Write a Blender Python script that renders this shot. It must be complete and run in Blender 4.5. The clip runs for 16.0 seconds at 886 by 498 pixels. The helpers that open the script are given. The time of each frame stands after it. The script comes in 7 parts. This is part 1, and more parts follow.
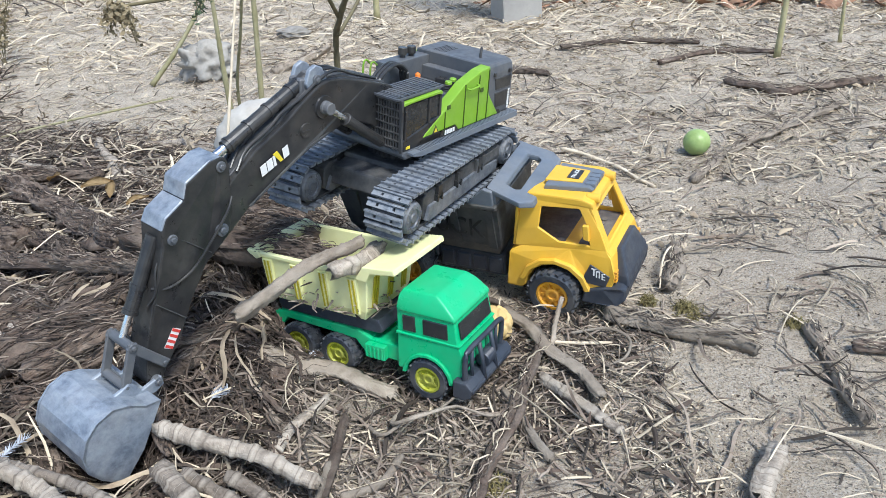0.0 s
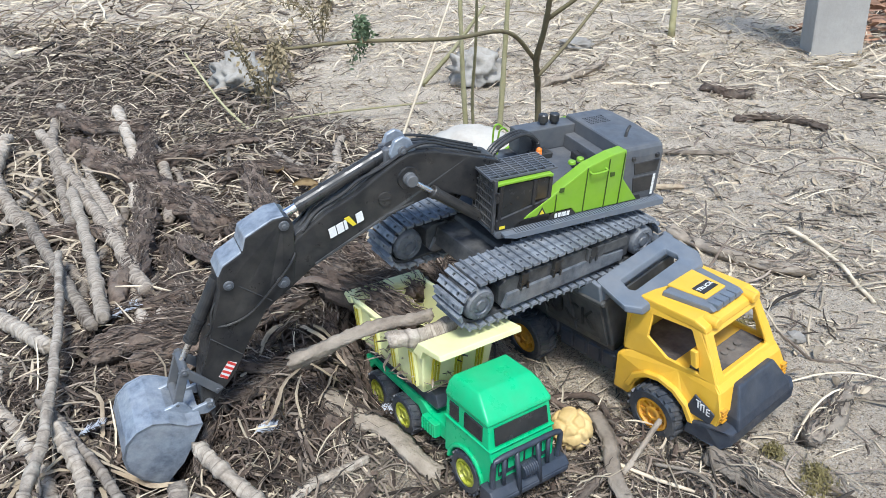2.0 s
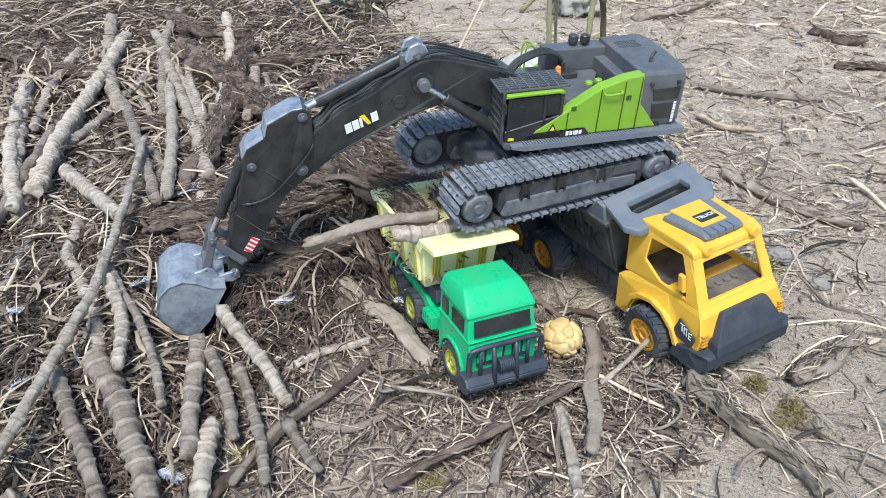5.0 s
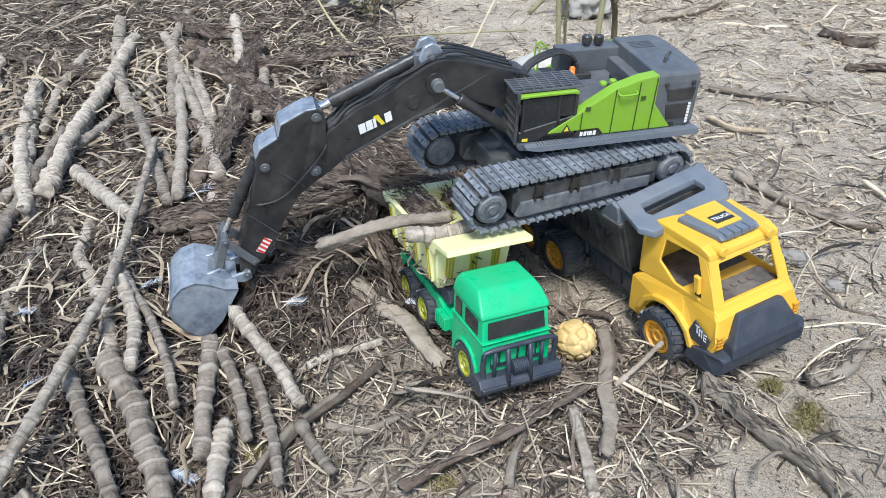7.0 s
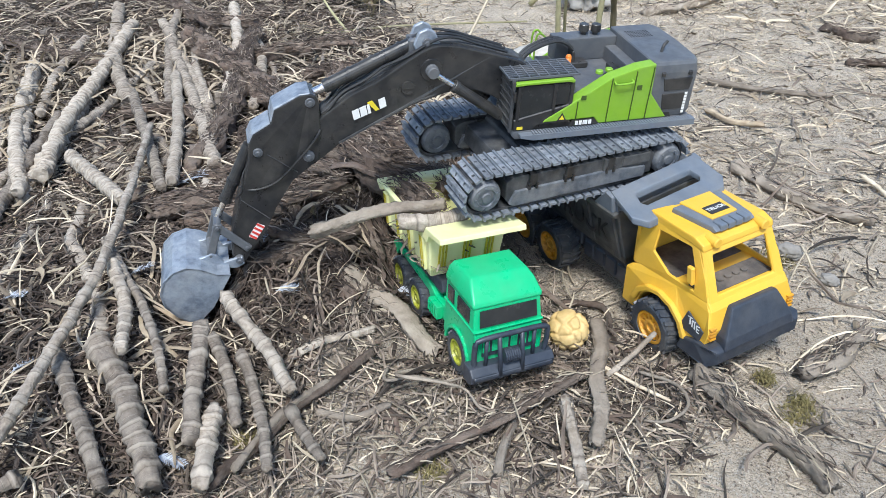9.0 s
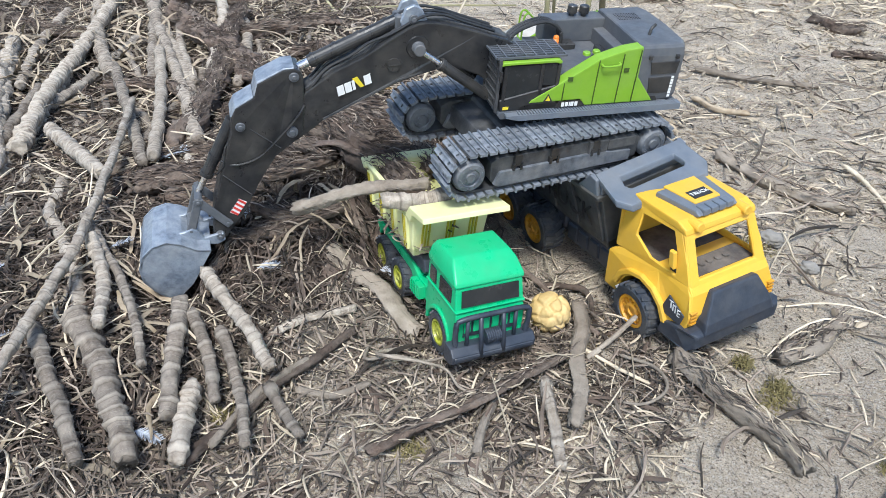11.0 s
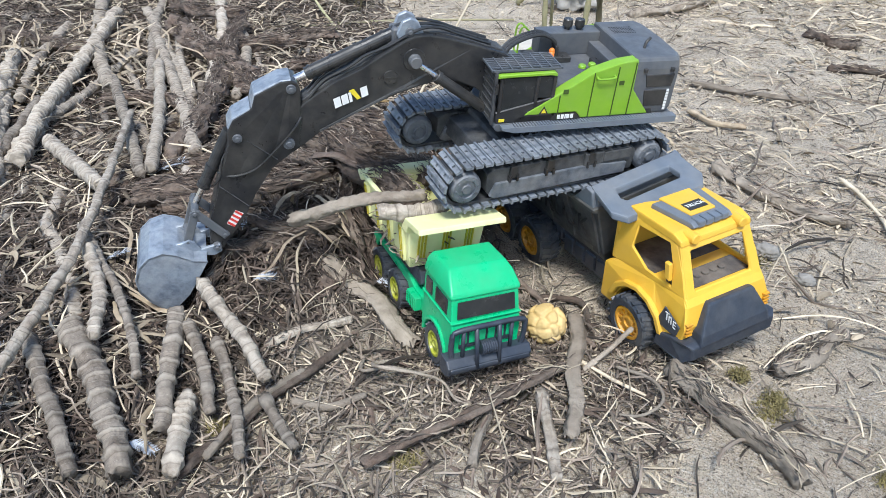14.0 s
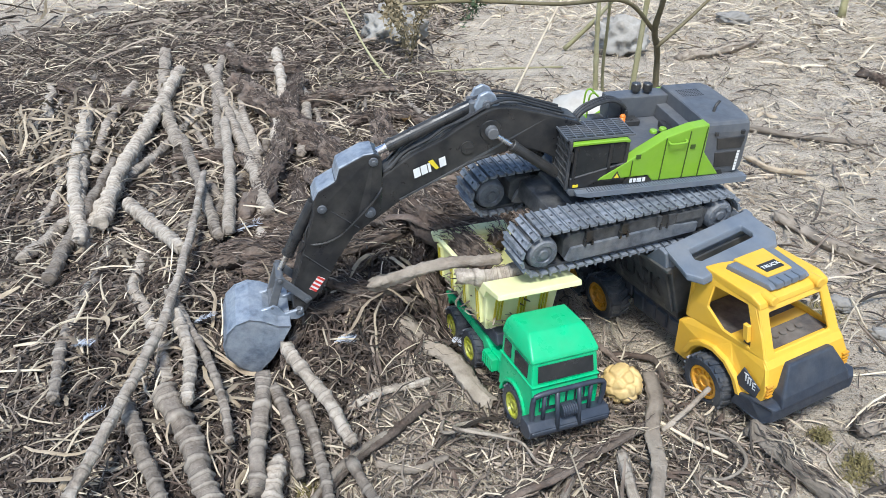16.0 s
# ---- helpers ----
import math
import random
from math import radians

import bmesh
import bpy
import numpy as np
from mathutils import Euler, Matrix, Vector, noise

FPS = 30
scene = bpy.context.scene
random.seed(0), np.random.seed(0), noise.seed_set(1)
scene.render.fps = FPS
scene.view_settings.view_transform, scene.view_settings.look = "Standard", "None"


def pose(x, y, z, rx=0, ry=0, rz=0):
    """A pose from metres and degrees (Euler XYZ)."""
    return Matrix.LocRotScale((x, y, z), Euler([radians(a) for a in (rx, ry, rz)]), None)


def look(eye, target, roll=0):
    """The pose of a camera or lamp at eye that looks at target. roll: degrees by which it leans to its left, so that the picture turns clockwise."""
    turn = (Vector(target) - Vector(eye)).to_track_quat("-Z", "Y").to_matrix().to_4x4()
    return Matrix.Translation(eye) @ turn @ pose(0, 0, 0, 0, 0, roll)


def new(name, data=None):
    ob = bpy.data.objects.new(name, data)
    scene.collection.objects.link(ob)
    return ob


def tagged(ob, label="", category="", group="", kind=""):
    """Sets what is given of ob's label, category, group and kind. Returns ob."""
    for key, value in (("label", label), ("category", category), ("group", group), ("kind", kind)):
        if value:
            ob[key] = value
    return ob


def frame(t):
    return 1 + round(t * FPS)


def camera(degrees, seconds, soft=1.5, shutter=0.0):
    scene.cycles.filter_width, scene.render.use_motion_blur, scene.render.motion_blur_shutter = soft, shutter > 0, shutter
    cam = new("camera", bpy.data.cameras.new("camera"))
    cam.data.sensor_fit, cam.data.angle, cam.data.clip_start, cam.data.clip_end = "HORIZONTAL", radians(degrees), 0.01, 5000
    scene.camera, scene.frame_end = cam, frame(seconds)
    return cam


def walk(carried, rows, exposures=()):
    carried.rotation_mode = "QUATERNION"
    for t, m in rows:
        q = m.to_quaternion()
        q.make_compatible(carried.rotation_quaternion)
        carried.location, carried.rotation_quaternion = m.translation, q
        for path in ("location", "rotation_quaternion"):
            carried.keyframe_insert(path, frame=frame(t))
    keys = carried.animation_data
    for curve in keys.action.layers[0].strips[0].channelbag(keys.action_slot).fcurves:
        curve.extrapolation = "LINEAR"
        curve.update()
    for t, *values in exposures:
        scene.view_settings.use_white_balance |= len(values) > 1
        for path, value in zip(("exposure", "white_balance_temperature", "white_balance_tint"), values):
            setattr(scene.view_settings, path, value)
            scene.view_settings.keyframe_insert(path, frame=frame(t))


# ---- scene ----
cam = camera(60.6, 16.0, soft=0.5)
PATH = [
    (0, (0.066, 0.027, 0.61), (-0.047, 1.799, -0.308), -4.4),
    (0.5, (0.101, 0.027, 0.627), (-0.131, 1.792, -0.284), -5.1),
    (1, (0.21, 0.047, 0.662), (-0.21, 1.781, -0.242), -5.9),
    (1.3, (0.252, 0.082, 0.657), (-0.303, 1.783, -0.236), -6.1),
    (1.5, (0.266, 0.127, 0.656), (-0.378, 1.789, -0.252), -5.5),
    (2, (0.312, 0.183, 0.673), (-0.567, 1.741, -0.22), -4.3),
    (2.5, (0.365, 0.216, 0.679), (-0.701, 1.657, -0.208), -2.8),
    (3, (0.456, 0.24, 0.677), (-0.68, 1.607, -0.24), -2.6),
    (3.5, (0.462, 0.235, 0.673), (-0.663, 1.601, -0.259), -2.9),
    (4, (0.467, 0.204, 0.666), (-0.63, 1.561, -0.311), -2.6),
    (6.3, (0.46, 0.191, 0.658), (-0.653, 1.492, -0.375), -3.9),
    (6.5, (0.457, 0.193, 0.659), (-0.652, 1.5, -0.371), -3.8),
    (7, (0.456, 0.188, 0.656), (-0.656, 1.504, -0.36), -3.5),
    (7.5, (0.453, 0.182, 0.652), (-0.668, 1.493, -0.359), -3.0),
    (8, (0.456, 0.184, 0.651), (-0.667, 1.49, -0.365), -2.7),
    (8.5, (0.46, 0.187, 0.649), (-0.657, 1.495, -0.374), -2.7),
    (9, (0.462, 0.193, 0.647), (-0.644, 1.502, -0.383), -2.8),
    (11.5, (0.466, 0.194, 0.634), (-0.592, 1.513, -0.432), -0.8),
    (12, (0.471, 0.194, 0.631), (-0.585, 1.513, -0.438), -0.8),
    (12.5, (0.472, 0.195, 0.632), (-0.582, 1.514, -0.439), -0.7),
    (13, (0.473, 0.197, 0.632), (-0.581, 1.519, -0.436), -0.7),
    (13.5, (0.471, 0.196, 0.633), (-0.584, 1.522, -0.429), -0.6),
    (14, (0.469, 0.194, 0.636), (-0.605, 1.529, -0.395), -0.9),
    (14.5, (0.448, 0.194, 0.676), (-0.692, 1.541, -0.264), -1.7),
    (15, (0.433, 0.173, 0.699), (-0.757, 1.503, -0.204), -2.1),
    (15.5, (0.434, 0.166, 0.692), (-0.752, 1.488, -0.228), -2.4),
    (16, (0.432, 0.162, 0.685), (-0.743, 1.469, -0.27), -3.3),
]
walk(cam, [(t, look(eye, target, roll)) for t, eye, target, roll in PATH], exposures=((0.0, 0.88, 6050, 7.0), (16.0, 0.88, 6050, 7.0)))

# ---- world and light ----
world = bpy.data.worlds.new("world")
scene.world = world
world.use_nodes = True
wn = world.node_tree
sky = wn.nodes.new("ShaderNodeTexSky")
sky.sky_type = "NISHITA"
sky.sun_disc = False
sky.sun_elevation = radians(52)
sky.sun_rotation = radians(150)
wn.links.new(sky.outputs[0], wn.nodes["Background"].inputs[0])
wn.nodes["Background"].inputs[1].default_value = 0.12
sun_data = bpy.data.lights.new("sun", "SUN")
sun_data.energy, sun_data.angle, sun_data.color = 2.5, radians(14), (1.0, 0.965, 0.92)
sun = new("sun", sun_data)
sun.matrix_world = look((0.9, -1.2, 2.6), (0, 0, 0))


# ---- materials ----
def material(name, base, rough=0.6, second=None, scale=40.0, amount=0.5, dust=None, dust_amount=0.3, bump=0.2,
             bump_scale=200.0, metal=0.0, island=0.0, obj_random=0.0, stretch=None, nodes=None):
    """Base colour mottled with a second one, a layer of dust in patches, and fine relief."""
    m = bpy.data.materials.new(name)
    m.use_nodes = True
    nt = m.node_tree
    N, L = nt.nodes, nt.links
    bsdf = N["Principled BSDF"]
    bsdf.inputs["Roughness"].default_value = rough
    bsdf.inputs["Metallic"].default_value = metal
    tc = N.new("ShaderNodeTexCoord")
    vec = tc.outputs["Object"]
    if stretch:
        mp = N.new("ShaderNodeMapping")
        mp.inputs["Scale"].default_value = stretch
        L.new(vec, mp.inputs["Vector"])
        vec = mp.outputs[0]

    def tex(s, detail=6.0, lo=0.35, hi=0.65):
        n = N.new("ShaderNodeTexNoise")
        n.inputs["Scale"].default_value, n.inputs["Detail"].default_value = s, detail
        n.inputs["Roughness"].default_value = 0.65
        L.new(vec, n.inputs["Vector"])
        r = N.new("ShaderNodeMapRange")
        r.inputs[1].default_value, r.inputs[2].default_value = lo, hi
        L.new(n.outputs["Fac"], r.inputs[0])
        return r.outputs[0]

    def mix(fac, a, b):
        x = N.new("ShaderNodeMix")
        x.data_type = "RGBA"
        if isinstance(fac, float):
            x.inputs[0].default_value = fac
        else:
            L.new(fac, x.inputs[0])
        for sock, v in ((x.inputs[6], a), (x.inputs[7], b)):
            if isinstance(v, tuple):
                sock.default_value = (*v, 1)
            else:
                L.new(v, sock)
        return x.outputs[2]

    def times(a, k):
        x = N.new("ShaderNodeMath")
        x.operation = "MULTIPLY"
        L.new(a, x.inputs[0])
        x.inputs[1].default_value = k
        return x.outputs[0]

    col = base
    if second:
        col = mix(times(tex(scale), amount), base, second)
    if dust:
        col = mix(times(tex(scale * 0.37, 9.0, 0.42, 0.72), dust_amount), col, dust)
    if nodes:
        # pale swollen rings between thin dark scars, along the stalk
        at = N.new("ShaderNodeAttribute")
        at.attribute_name = "node_phase"
        ramp = N.new("ShaderNodeValToRGB")
        e = ramp.color_ramp.elements
        e[0].position, e[0].color = 0.26, (0, 0, 0, 1)
        e[1].position, e[1].color = 0.74, (0, 0, 0, 1)
        for p, v in ((0.32, 0.0), (0.36, 1.0), (0.41, 0.0), (0.64, 0.0), (0.68, 0.7), (0.72, 0.0)):
            k = e.new(p)
            k.color = (v, v, v, 1)
        L.new(at.outputs["Fac"], ramp.inputs[0])
        col = mix(times(ramp.outputs[0], 0.62), col, nodes)
        ramp2 = N.new("ShaderNodeValToRGB")
        e = ramp2.color_ramp.elements
        e[0].position, e[0].color = 0.40, (0, 0, 0, 1)
        e[1].position, e[1].color = 0.64, (0, 0, 0, 1)
        k = e.new(0.52)
        k.color = (1, 1, 1, 1)
        L.new(at.outputs["Fac"], ramp2.inputs[0])
        col = mix(times(ramp2.outputs[0], 0.34), col, (0.58, 0.52, 0.43))
    if island or obj_random:
        if island:
            g = N.new("ShaderNodeNewGeometry").outputs["Random Per Island"]
        else:
            g = N.new("ShaderNodeObjectInfo").outputs["Random"]
        r = N.new("ShaderNodeMapRange")
        k = island or obj_random
        r.inputs[3].default_value, r.inputs[4].default_value = 1 - k, 1 + k
        L.new(g, r.inputs[0])
        h = N.new("ShaderNodeHueSaturation")
        L.new(r.outputs[0], h.inputs["Value"])
        if isinstance(col, tuple):
            h.inputs["Color"].default_value = (*col, 1)
        else:
            L.new(col, h.inputs["Color"])
        col = h.outputs[0]
    if isinstance(col, tuple):
        bsdf.inputs["Base Color"].default_value = (*col, 1)
    else:
        L.new(col, bsdf.inputs["Base Color"])
    if dust or second:
        r = N.new("ShaderNodeMapRange")
        r.inputs[3].default_value, r.inputs[4].default_value = max(0.05, rough - 0.12), min(1, rough + 0.18)
        L.new(tex(scale * 0.8), r.inputs[0])
        L.new(r.outputs[0], bsdf.inputs["Roughness"])
    if bump:
        b = N.new("ShaderNodeBump")
        b.inputs["Strength"].default_value = bump
        b.inputs["Distance"].default_value = 0.002
        L.new(tex(bump_scale, 8.0, 0.2, 0.8), b.inputs["Height"])
        L.new(b.outputs[0], bsdf.inputs["Normal"])
    return m


DUST = (0.30, 0.27, 0.22)
M = dict(
    black=material("black_plastic", (0.015, 0.016, 0.018), 0.36, (0.026, 0.026, 0.028), 60, 0.6, DUST, 0.14, 0.06),
    black_dusty=material("dusty_black_plastic", (0.026, 0.028, 0.031), 0.55, (0.055, 0.057, 0.062), 70, 0.8, (0.22, 0.21, 0.19), 0.4, 0.12),
    shoe=material("worn_grey_track", (0.095, 0.106, 0.124), 0.42, (0.20, 0.225, 0.26), 130, 0.85, (0.34, 0.34, 0.335), 0.45, 0.15, obj_random=0.2),
    grey=material("grey_painted_metal", (0.075, 0.083, 0.096), 0.46, (0.11, 0.118, 0.13), 50, 0.6, DUST, 0.22, 0.06),
    steel_worn=material("worn_blue_grey_steel", (0.135, 0.162, 0.205), 0.42, (0.30, 0.34, 0.39), 70, 0.9, (0.44, 0.45, 0.46), 0.5, 0.15, metal=0.2),
    chrome=material("chrome_rod", (0.72, 0.72, 0.74), 0.18, (0.6, 0.6, 0.6), 90, 0.4, None, 0, 0.0, metal=1.0),
    lime_paint=material("lime_green_paint", (0.21, 0.40, 0.022), 0.42, (0.17, 0.34, 0.02), 60, 0.5, DUST, 0.12, 0.04),
    lime_dark=material("dark_vent", (0.05, 0.09, 0.012), 0.6, (0.03, 0.05, 0.01), 60, 0.5),
    yellow=material("yellow_plastic", (0.77, 0.455, 0.045), 0.42, (0.70, 0.39, 0.032), 40, 0.5, (0.40, 0.28, 0.13), 0.18, 0.05),
    rim_yellow=material("amber_yellow_rim", (0.72, 0.34, 0.015), 0.45, (0.5, 0.22, 0.012), 90, 0.5, DUST, 0.25, 0.05),
    bed_grey=material("dark_grey_bed_plastic", (0.036, 0.040, 0.043), 0.5, (0.06, 0.062, 0.064), 40, 0.7, DUST, 0.28, 0.08),
    slate=material("blue_grey_plastic", (0.14, 0.165, 0.20), 0.45, (0.10, 0.12, 0.15), 50, 0.6, DUST, 0.25, 0.05),
    navy=material("dusty_navy_black_plastic", (0.024, 0.031, 0.046), 0.40, (0.046, 0.056, 0.075), 60, 0.7, DUST, 0.12, 0.07),
    tyre=material("dusty_black_rubber", (0.020, 0.026, 0.038), 0.45, (0.048, 0.058, 0.074), 90, 0.8, DUST, 0.35, 0.15),
    green=material("emerald_green_plastic", (0.018, 0.47, 0.19), 0.34, (0.013, 0.38, 0.145), 45, 0.5, (0.25, 0.28, 0.19), 0.14, 0.04),
    cream=material("pale_yellow_plastic", (0.78, 0.78, 0.42), 0.42, (0.70, 0.69, 0.30), 50, 0.6, (0.52, 0.46, 0.30), 0.2, 0.05),
    stripe=material("mustard_stripe", (0.50, 0.42, 0.02), 0.5, (0.42, 0.34, 0.02), 80, 0.5),
    rim_lime=material("lime_yellow_rim", (0.40, 0.42, 0.025), 0.45, (0.26, 0.27, 0.02), 90, 0.6, DUST, 0.3, 0.05),
    glass_dark=material("dark_window", (0.014, 0.017, 0.019), 0.16, (0.034, 0.037, 0.040), 60, 0.5, DUST, 0.08, 0.02),
    white=material("white_marking", (0.78, 0.78, 0.76), 0.5, (0.6, 0.6, 0.58), 120, 0.4),
    mark_yellow=material("yellow_marking", (0.75, 0.60, 0.03), 0.5, (0.6, 0.5, 0.05), 120, 0.3),
    red=material("red_marking", (0.60, 0.05, 0.04), 0.5, (0.5, 0.06, 0.05), 120, 0.3),
    orange=material("orange_lamp_plastic", (0.80, 0.20, 0.02), 0.35, (0.7, 0.17, 0.02), 90, 0.3),
    cab_floor=material("dirty_cab_floor", (0.055, 0.05, 0.048), 0.7, (0.12, 0.10, 0.085), 60, 0.8, (0.30, 0.26, 0.21), 0.5, 0.3),
    stalk=material("dry_stalk", (0.30, 0.248, 0.194), 0.9, (0.10, 0.076, 0.057), 60, 1.0, (0.44, 0.39, 0.325), 0.6, 0.9, 260, obj_random=0.25, nodes=(0.06, 0.045, 0.034)),
    stick=material("weathered_stick", (0.33, 0.275, 0.215), 0.9, (0.17, 0.135, 0.10), 38, 0.9, (0.46, 0.405, 0.33), 0.6, 0.9, 240, obj_random=0.25),
    cover_grey=material("scuffed_grey_cover", (0.060, 0.068, 0.082), 0.42, (0.14, 0.155, 0.178), 75, 0.85, (0.33, 0.32, 0.30), 0.4, 0.15),
    pale_stalk=material("pale_dry_stalk", (0.46, 0.392, 0.312), 0.9, (0.17, 0.134, 0.100), 62, 1.0, (0.56, 0.505, 0.43), 0.6, 0.8, 260, obj_random=0.18, nodes=(0.08, 0.06, 0.045)),
    bark=material("brown_fibrous_bark", (0.150, 0.105, 0.078), 0.95, (0.055, 0.038, 0.029), 70, 0.95, (0.30, 0.25, 0.20), 0.6, 1.0, 230, obj_random=0.35),
    fibre=material("dry_fibre", (0.210, 0.164, 0.125), 0.9, (0.060, 0.045, 0.035), 30, 0.9, (0.42, 0.355, 0.28), 0.6, 0.3, 400, island=0.85),
    root=material("dark_rootlets", (0.092, 0.064, 0.048), 0.95, (0.030, 0.022, 0.017), 30, 0.85, (0.19, 0.148, 0.115), 0.5, 0.3, 400, island=0.6),
    straw=material("pale_straw", (0.55, 0.465, 0.335), 0.8, (0.30, 0.235, 0.165), 30, 0.7, (0.70, 0.62, 0.47), 0.5, 0.2, 400, island=0.5),
    husk=material("dry_leaf_strips", (0.36, 0.29, 0.195), 0.8, (0.17, 0.125, 0.083), 25, 0.9, (0.50, 0.43, 0.33), 0.5, 0.3, 300, island=0.55),
    nut=material("tan_seed_husk", (0.66, 0.47, 0.19), 0.6, (0.48, 0.31, 0.11), 70, 0.7, (0.72, 0.58, 0.32), 0.5, 0.3, 150),
    lime=material("green_fruit_skin", (0.30, 0.40, 0.13), 0.45, (0.19, 0.29, 0.08), 60, 0.7, (0.42, 0.50, 0.24), 0.4, 0.2, 300),
    cane=material("yellow_green_stem", (0.36, 0.33, 0.17), 0.7, (0.22, 0.20, 0.10), 50, 0.7, (0.44, 0.40, 0.28), 0.5, 0.2, 200, obj_random=0.2),
    brown_stem=material("brown_green_stem", (0.17, 0.145, 0.075), 0.8, (0.11, 0.085, 0.05), 60, 0.7, None, 0, 0.4, 200),
    leaf=material("dull_green_leaf", (0.11, 0.15, 0.075), 0.7, (0.07, 0.10, 0.05), 60, 0.6, None, 0, 0.2, 200, island=0.4),
    weed=material("brown_dried_weed", (0.30, 0.24, 0.14), 0.85, (0.19, 0.15, 0.085), 60, 0.6, None, 0, 0.2, 200, island=0.4),
    dry_leaf=material("tan_dry_leaf", (0.46, 0.33, 0.16), 0.75, (0.33, 0.22, 0.11), 50, 0.7, None, 0, 0.3, 200),
    red_bark=material("rust_brown_bark_chips", (0.34, 0.19, 0.115), 0.9, (0.22, 0.12, 0.075), 40, 0.7, (0.42, 0.28, 0.19), 0.5, 0.3, 200, island=0.45),
    feather=material("grey_white_feather", (0.50, 0.53, 0.58), 0.85, (0.34, 0.36, 0.40), 90, 0.7, None, 0, 0.2, 400, island=0.25),
    moss=material("olive_moss", (0.23, 0.19, 0.075), 0.95, (0.14, 0.12, 0.05), 90, 0.7, None, 0, 0.3, 300, island=0.4),
    concrete=material("weathered_grey_concrete", (0.33, 0.315, 0.29), 0.9, (0.29, 0.275, 0.25), 12, 0.85, (0.54, 0.51, 0.46), 0.5, 0.6, 90),
    bag=material("dirty_white_cloth_sack", (0.36, 0.335, 0.295), 0.85, (0.19, 0.17, 0.14), 22, 0.9, (0.5, 0.48, 0.44), 0.5, 0.4, 60),
    shell=material("pale_grey_husk_shell", (0.52, 0.49, 0.43), 0.8, (0.38, 0.34, 0.29), 25, 0.8, (0.6, 0.57, 0.52), 0.5, 0.5, 80),
    stone=material("grey_stone", (0.30, 0.28, 0.25), 0.9, (0.20, 0.185, 0.16), 40, 0.8, None, 0, 0.5, 100),
)


def sand_material():
    m = bpy.data.materials.new("sandy_soil")
    m.use_nodes = True
    nt = m.node_tree
    N, L = nt.nodes, nt.links
    tc = N.new("ShaderNodeTexCoord").outputs["Object"]
    bsdf = N["Principled BSDF"]
    bsdf.inputs["Roughness"].default_value = 0.95

    def noise_tex(s, detail, lo, hi):
        n = N.new("ShaderNodeTexNoise")
        n.inputs["Scale"].default_value, n.inputs["Detail"].default_value, n.inputs["Roughness"].default_value = s, detail, 0.7
        L.new(tc, n.inputs["Vector"])
        r = N.new("ShaderNodeMapRange")
        r.inputs[1].default_value, r.inputs[2].default_value = lo, hi
        L.new(n.outputs["Fac"], r.inputs[0])
        return r.outputs[0]

    def mix(f, a, b):
        x = N.new("ShaderNodeMix")
        x.data_type = "RGBA"
        L.new(f, x.inputs[0])
        for sock, v in ((x.inputs[6], a), (x.inputs[7], b)):
            if isinstance(v, tuple):
                sock.default_value = (*v, 1)
            else:
                L.new(v, sock)
        return x.outputs[2]

    c = mix(noise_tex(9, 8, 0.36, 0.64), (0.52, 0.425, 0.312), (0.74, 0.625, 0.478))
    c = mix(noise_tex(2.3, 6, 0.42, 0.68), c, (0.42, 0.335, 0.238))
    c = mix(noise_tex(330, 4, 0.50, 0.64), c, (0.72, 0.655, 0.565))
    c = mix(noise_tex(170, 5, 0.56, 0.66), c, (0.13, 0.102, 0.076))
    c = mix(noise_tex(460, 3, 0.55, 0.64), c, (0.17, 0.135, 0.10))
    # soil mixed to dark brown with height, where it rises under the heap of stalks
    xyz = N.new("ShaderNodeSeparateXYZ")
    L.new(tc, xyz.inputs[0])
    r = N.new("ShaderNodeMapRange")
    r.inputs[1].default_value, r.inputs[2].default_value = 0.016, 0.045
    L.new(xyz.outputs[2], r.inputs[0])
    c = mix(r.outputs[0], c, (0.095, 0.072, 0.054))
    L.new(c, bsdf.inputs["Base Color"])
    b = N.new("ShaderNodeBump")
    b.inputs["Strength"].default_value, b.inputs["Distance"].default_value = 1.0, 0.008
    L.new(noise_tex(150, 8, 0.2, 0.8), b.inputs["Height"])
    L.new(b.outputs[0], bsdf.inputs["Normal"])
    return m


M["sand"] = sand_material()


# ---- building helpers ----
def part(name, bm, mat, parent=None, label="", smooth=False, m=None):
    me = bpy.data.meshes.new(name)
    bm.to_mesh(me)
    bm.free()
    if smooth:
        me.polygons.foreach_set("use_smooth", [True] * len(me.polygons))
    for k in (mat if isinstance(mat, (list, tuple)) else [mat]):
        me.materials.append(M[k])
    ob = new(name, me)
    if parent:
        ob.parent = parent
    if m is not None:
        ob.matrix_basis = m
    if label:
        tagged(ob, label)
    return ob


def thing(name, label, category, m, group=""):
    ob = new(name)
    ob.empty_display_size = 0.05
    ob.matrix_basis = m
    return tagged(ob, label, category, group)


def begin():
    return bmesh.new()


def box(bm, x0, x1, y0, y1, z0, z1):
    v = [bm.verts.new((x, y, z)) for z in (z0, z1) for x, y in ((x0, y0), (x1, y0), (x1, y1), (x0, y1))]
    for f in ((3, 2, 1, 0), (4, 5, 6, 7), (0, 1, 5, 4), (1, 2, 6, 5), (2, 3, 7, 6), (3, 0, 4, 7)):
        bm.faces.new([v[i] for i in f])
    return v


